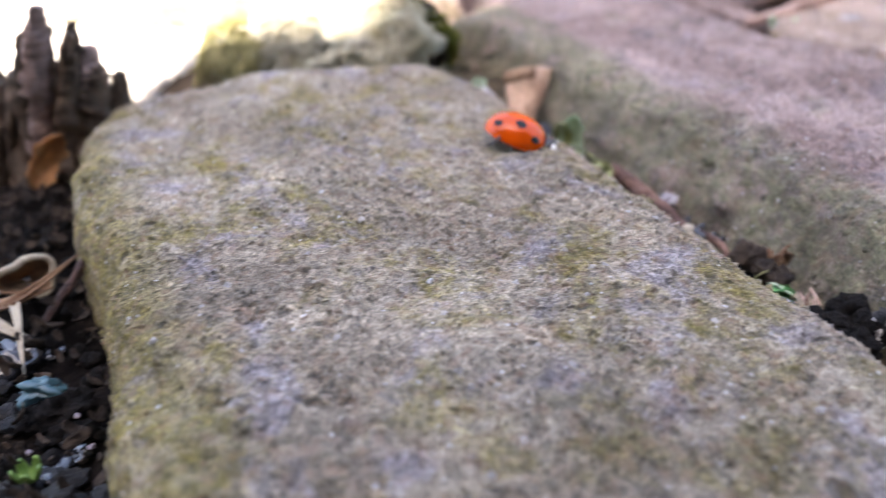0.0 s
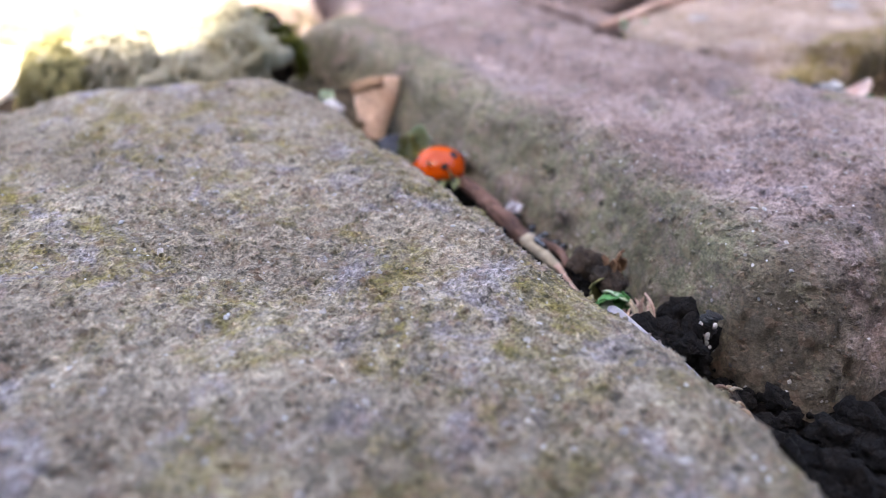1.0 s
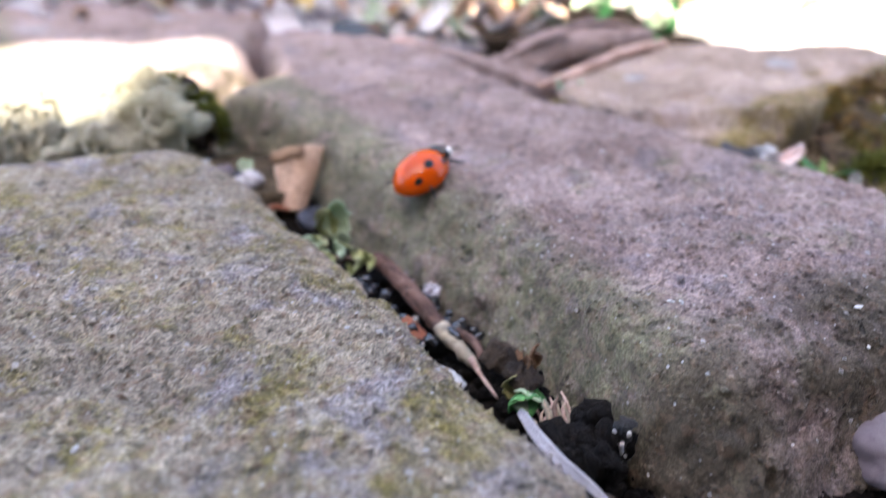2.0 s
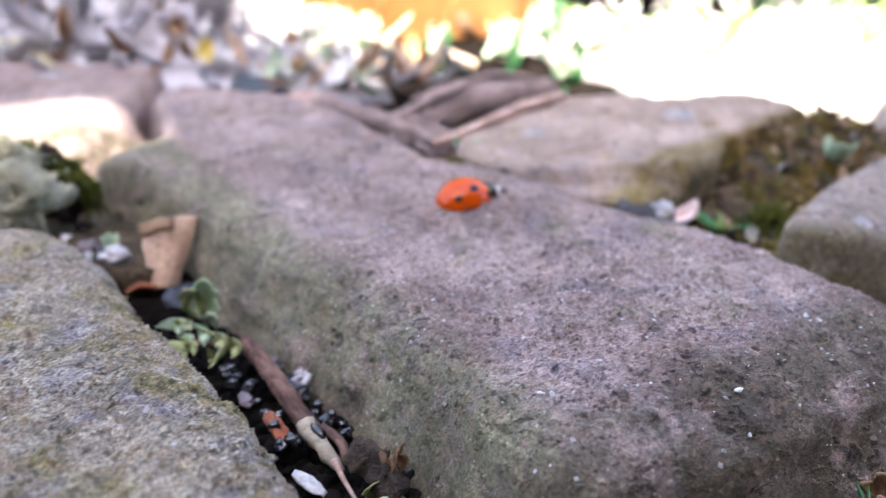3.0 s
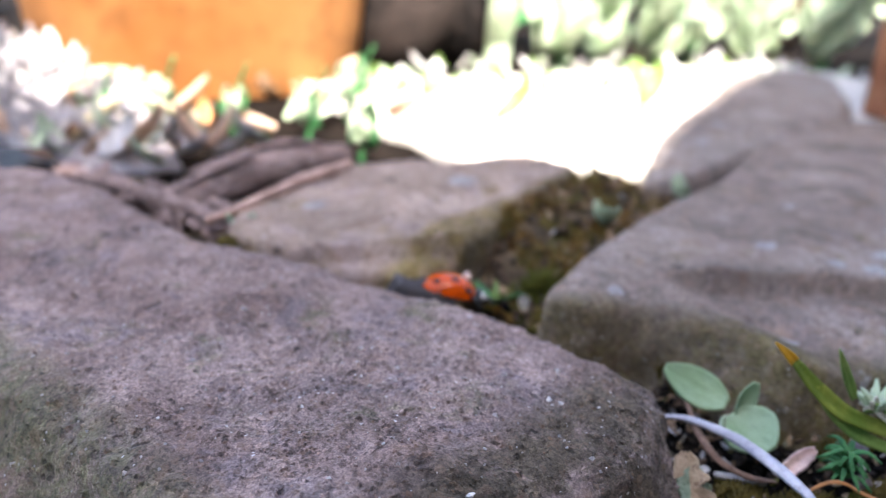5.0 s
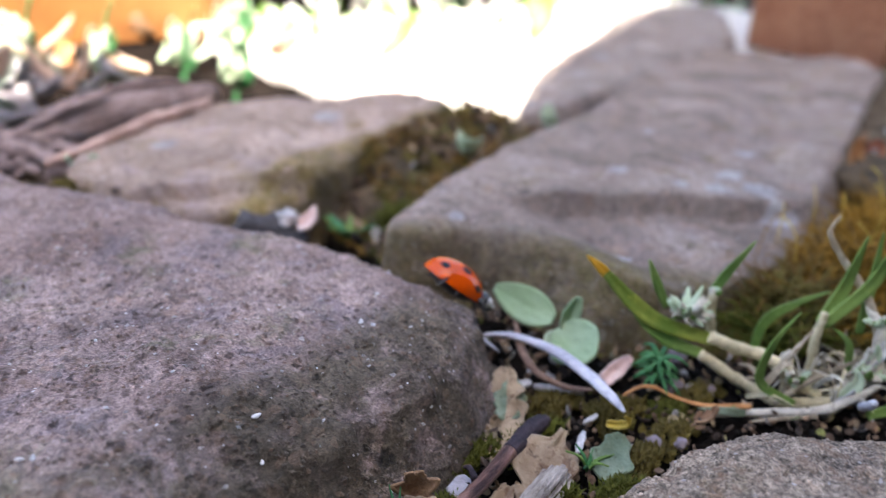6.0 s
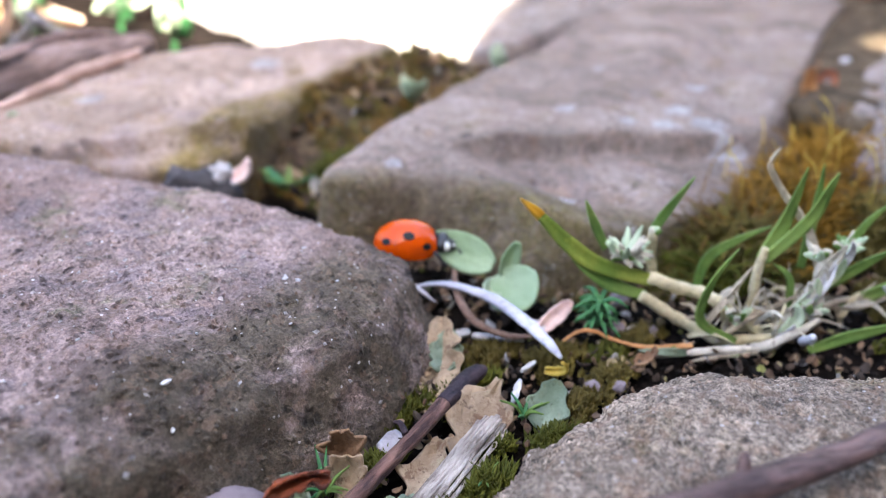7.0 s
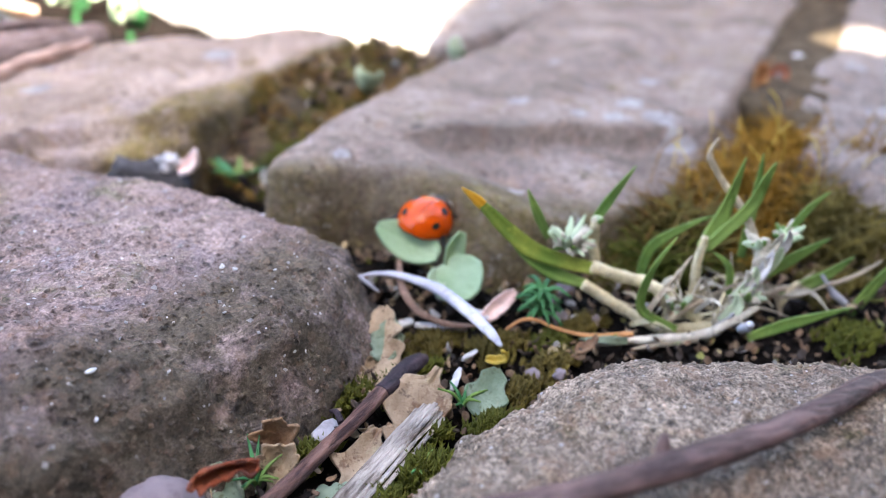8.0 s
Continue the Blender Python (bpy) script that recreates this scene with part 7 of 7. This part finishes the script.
    # shrubs at the back
    for k, (x, y, n, spread, high) in enumerate(((34, 46, 170, 6, 15), (46, 50, 170, 7, 18), (58, 46, 170, 7, 18), (28, 60, 150, 8, 24), (45, 68, 160, 10, 26), (66, 60, 160, 9, 24), (10, 64, 160, 10, 26), (-12, 52, 160, 9, 22), (-26, 40, 160, 8, 20), (-4, 70, 160, 10, 26), (74, 44, 150, 8, 20))):
        shrub, add = group_of("shrub", "leafy green garden shrub beyond the paving", "shrub", (x, y, -1.2), "garden shrubs")
        for j in range(7):
            a = j * 0.9
            add("branch", tube([(x, y, -1.2), (x + 0.3 * spread * math.cos(a), y + 0.3 * spread * math.sin(a), 0.4 * high), (x + 0.7 * spread * math.cos(a), y + 0.7 * spread * math.sin(a), 0.9 * high)], [0.5, 0.35, 0.12], 7, 12), "brown_stem")
        shapes = []
        for j in range(n):
            a, r, z = rng.uniform(0, 6.28), spread * math.sqrt(rng.uniform(0, 1)), rng.uniform(0.02, 1) ** 0.8 * high
            size = rng.uniform(1.6, 3.6)
            shapes.append(moved(leaf(size, size * 0.4, 0.6, 0.3, j, 0.1, 8, 5, 0.06), turned(x + r * math.cos(a), y + r * math.sin(a), z - 0.8, rng.uniform(-40, 40), rng.uniform(-60, 30), rng.uniform(0, 360))))
        crown = add("crown", merge(shapes), "green_lit" if k % 3 else "green_dark")
        tagged(crown, "loose crown of narrow leaves", "", "", "stuff")


background()


# ---- what moves ----
def stand(x, y, z, forward, up):
    f, u = Vector(forward).normalized(), Vector(up)
    side = u.cross(f).normalized()
    u = f.cross(side)
    m = Matrix((f, side, u)).transposed().to_4x4()
    m.translation = Vector((x, y, z)) * U - u * 0.16 * U
    return m


def motions():
    walk(bug, [
        (0.0, stand(0.96, 8.48, 0.10, (0.92, -0.25, -0.30), (0.32, 0.06, 0.95))),
        (0.2, stand(1.39, 8.31, 0.00, (0.84, -0.05, -0.48), (0.45, 0.06, 0.88))),
        (0.4, stand(1.73, 8.55, -0.20, (0.70, 0.30, -0.58), (0.6, 0.08, 0.78))),
        (0.6, stand(2.02, 9.60, -0.50, (0.60, 0.60, -0.50), (0.4, 0.1, 0.9))),
        (0.8, stand(2.10, 9.65, -0.60, (0.60, 0.70, -0.30), (0.2, 0.0, 1.0))),
        (1.0, stand(2.14, 9.61, -0.65, (0.55, 0.75, -0.10), (0.0, -0.1, 1.0))),
        (1.2, stand(2.28, 9.07, -0.50, (0.60, 0.65, 0.42), (-0.35, -0.35, 0.85))),
        (1.4, stand(2.40, 8.85, -0.30, (0.62, 0.55, 0.58), (-0.6, -0.4, 0.65))),
        (1.5, stand(2.38, 8.82, -0.20, (0.60, 0.55, 0.58), (-0.65, -0.4, 0.62))),
        (1.6, stand(2.42, 8.91, -0.10, (0.48, 0.62, 0.64), (-0.7, -0.4, 0.6))),
        (1.8, stand(2.65, 9.60, 0.05, (0.46, 0.62, 0.62), (-0.65, -0.4, 0.65))),
        (2.0, stand(3.03, 9.97, 0.15, (0.70, 0.62, 0.35), (-0.45, -0.35, 0.85))),
        (2.2, stand(3.64, 10.43, 0.25, (0.88, 0.45, 0.05), (-0.15, -0.15, 1))),
        (3.3, stand(6.30, 11.09, 0.20, (0.95, 0.25, 0.0), (0.0, -0.05, 1))),
        (3.5, stand(6.83, 11.17, 0.20, (0.97, 0.12, -0.05), (0.05, 0.0, 1))),
        (3.7, stand(7.10, 10.85, 0.20, (0.97, 0.12, -0.10), (0.1, 0.0, 1))),
        (4.0, stand(7.81, 11.10, 0.05, (0.90, 0.15, -0.40), (0.4, 0.1, 0.9))),
        (4.2, stand(8.05, 11.18, -0.10, (0.87, -0.05, -0.48), (0.5, 0.1, 0.85))),
        (5.3, stand(9.20, 10.12, -0.30, (0.85, -0.45, -0.15), (0.25, 0.2, 1))),
        (5.5, stand(9.38, 9.39, -0.20, (0.86, -0.48, -0.18), (0.25, 0.22, 0.95))),
        (5.7, stand(9.47, 8.74, -0.10, (0.84, -0.50, -0.22), (0.3, 0.2, 0.95))),
        (5.9, stand(9.47, 8.05, 0.00, (0.86, -0.50, -0.18), (0.25, 0.1, 1))),
        (6.0, stand(9.75, 7.72, -0.10, (0.70, -0.50, -0.58), (0.6, 0.05, 0.75))),
        (6.1, stand(9.85, 7.55, -0.20, (0.55, -0.45, -0.72), (0.7, 0.0, 0.6))),
        (6.3, stand(9.90, 7.60, -0.32, (0.62, -0.45, -0.65), (0.65, -0.02, 0.68))),
        (6.5, stand(9.96, 7.78, -0.35, (0.72, -0.48, -0.50), (0.5, -0.02, 0.82))),
        (6.7, stand(10.11, 7.84, -0.35, (0.78, -0.52, -0.35), (0.32, -0.06, 0.95))),
        (7.0, stand(10.09, 7.84, -0.35, (0.82, -0.57, -0.05), (0.02, -0.1, 1))),
        (7.2, stand(10.07, 7.58, -0.35, (0.88, -0.40, 0.20), (-0.25, -0.35, 0.9))),
        (7.5, stand(10.29, 7.36, -0.30, (0.93, -0.10, 0.32), (-0.4, -0.35, 0.85))),
        (8.0, stand(11.00, 7.62, -0.30, (0.84, 0.52, -0.02), (-0.10, -0.35, 0.95))),
    ])
    for k, leg in enumerate(bug_legs):
        home = leg.matrix_basis.copy()
        swing = 1 if k in (0, 3, 4) else -1
        walk(leg, [(0.1 * i, home @ pose(0, 0, 0, 0, 0, 14 * swing * (1 if i % 2 else -1))) for i in range(81)])


motions()
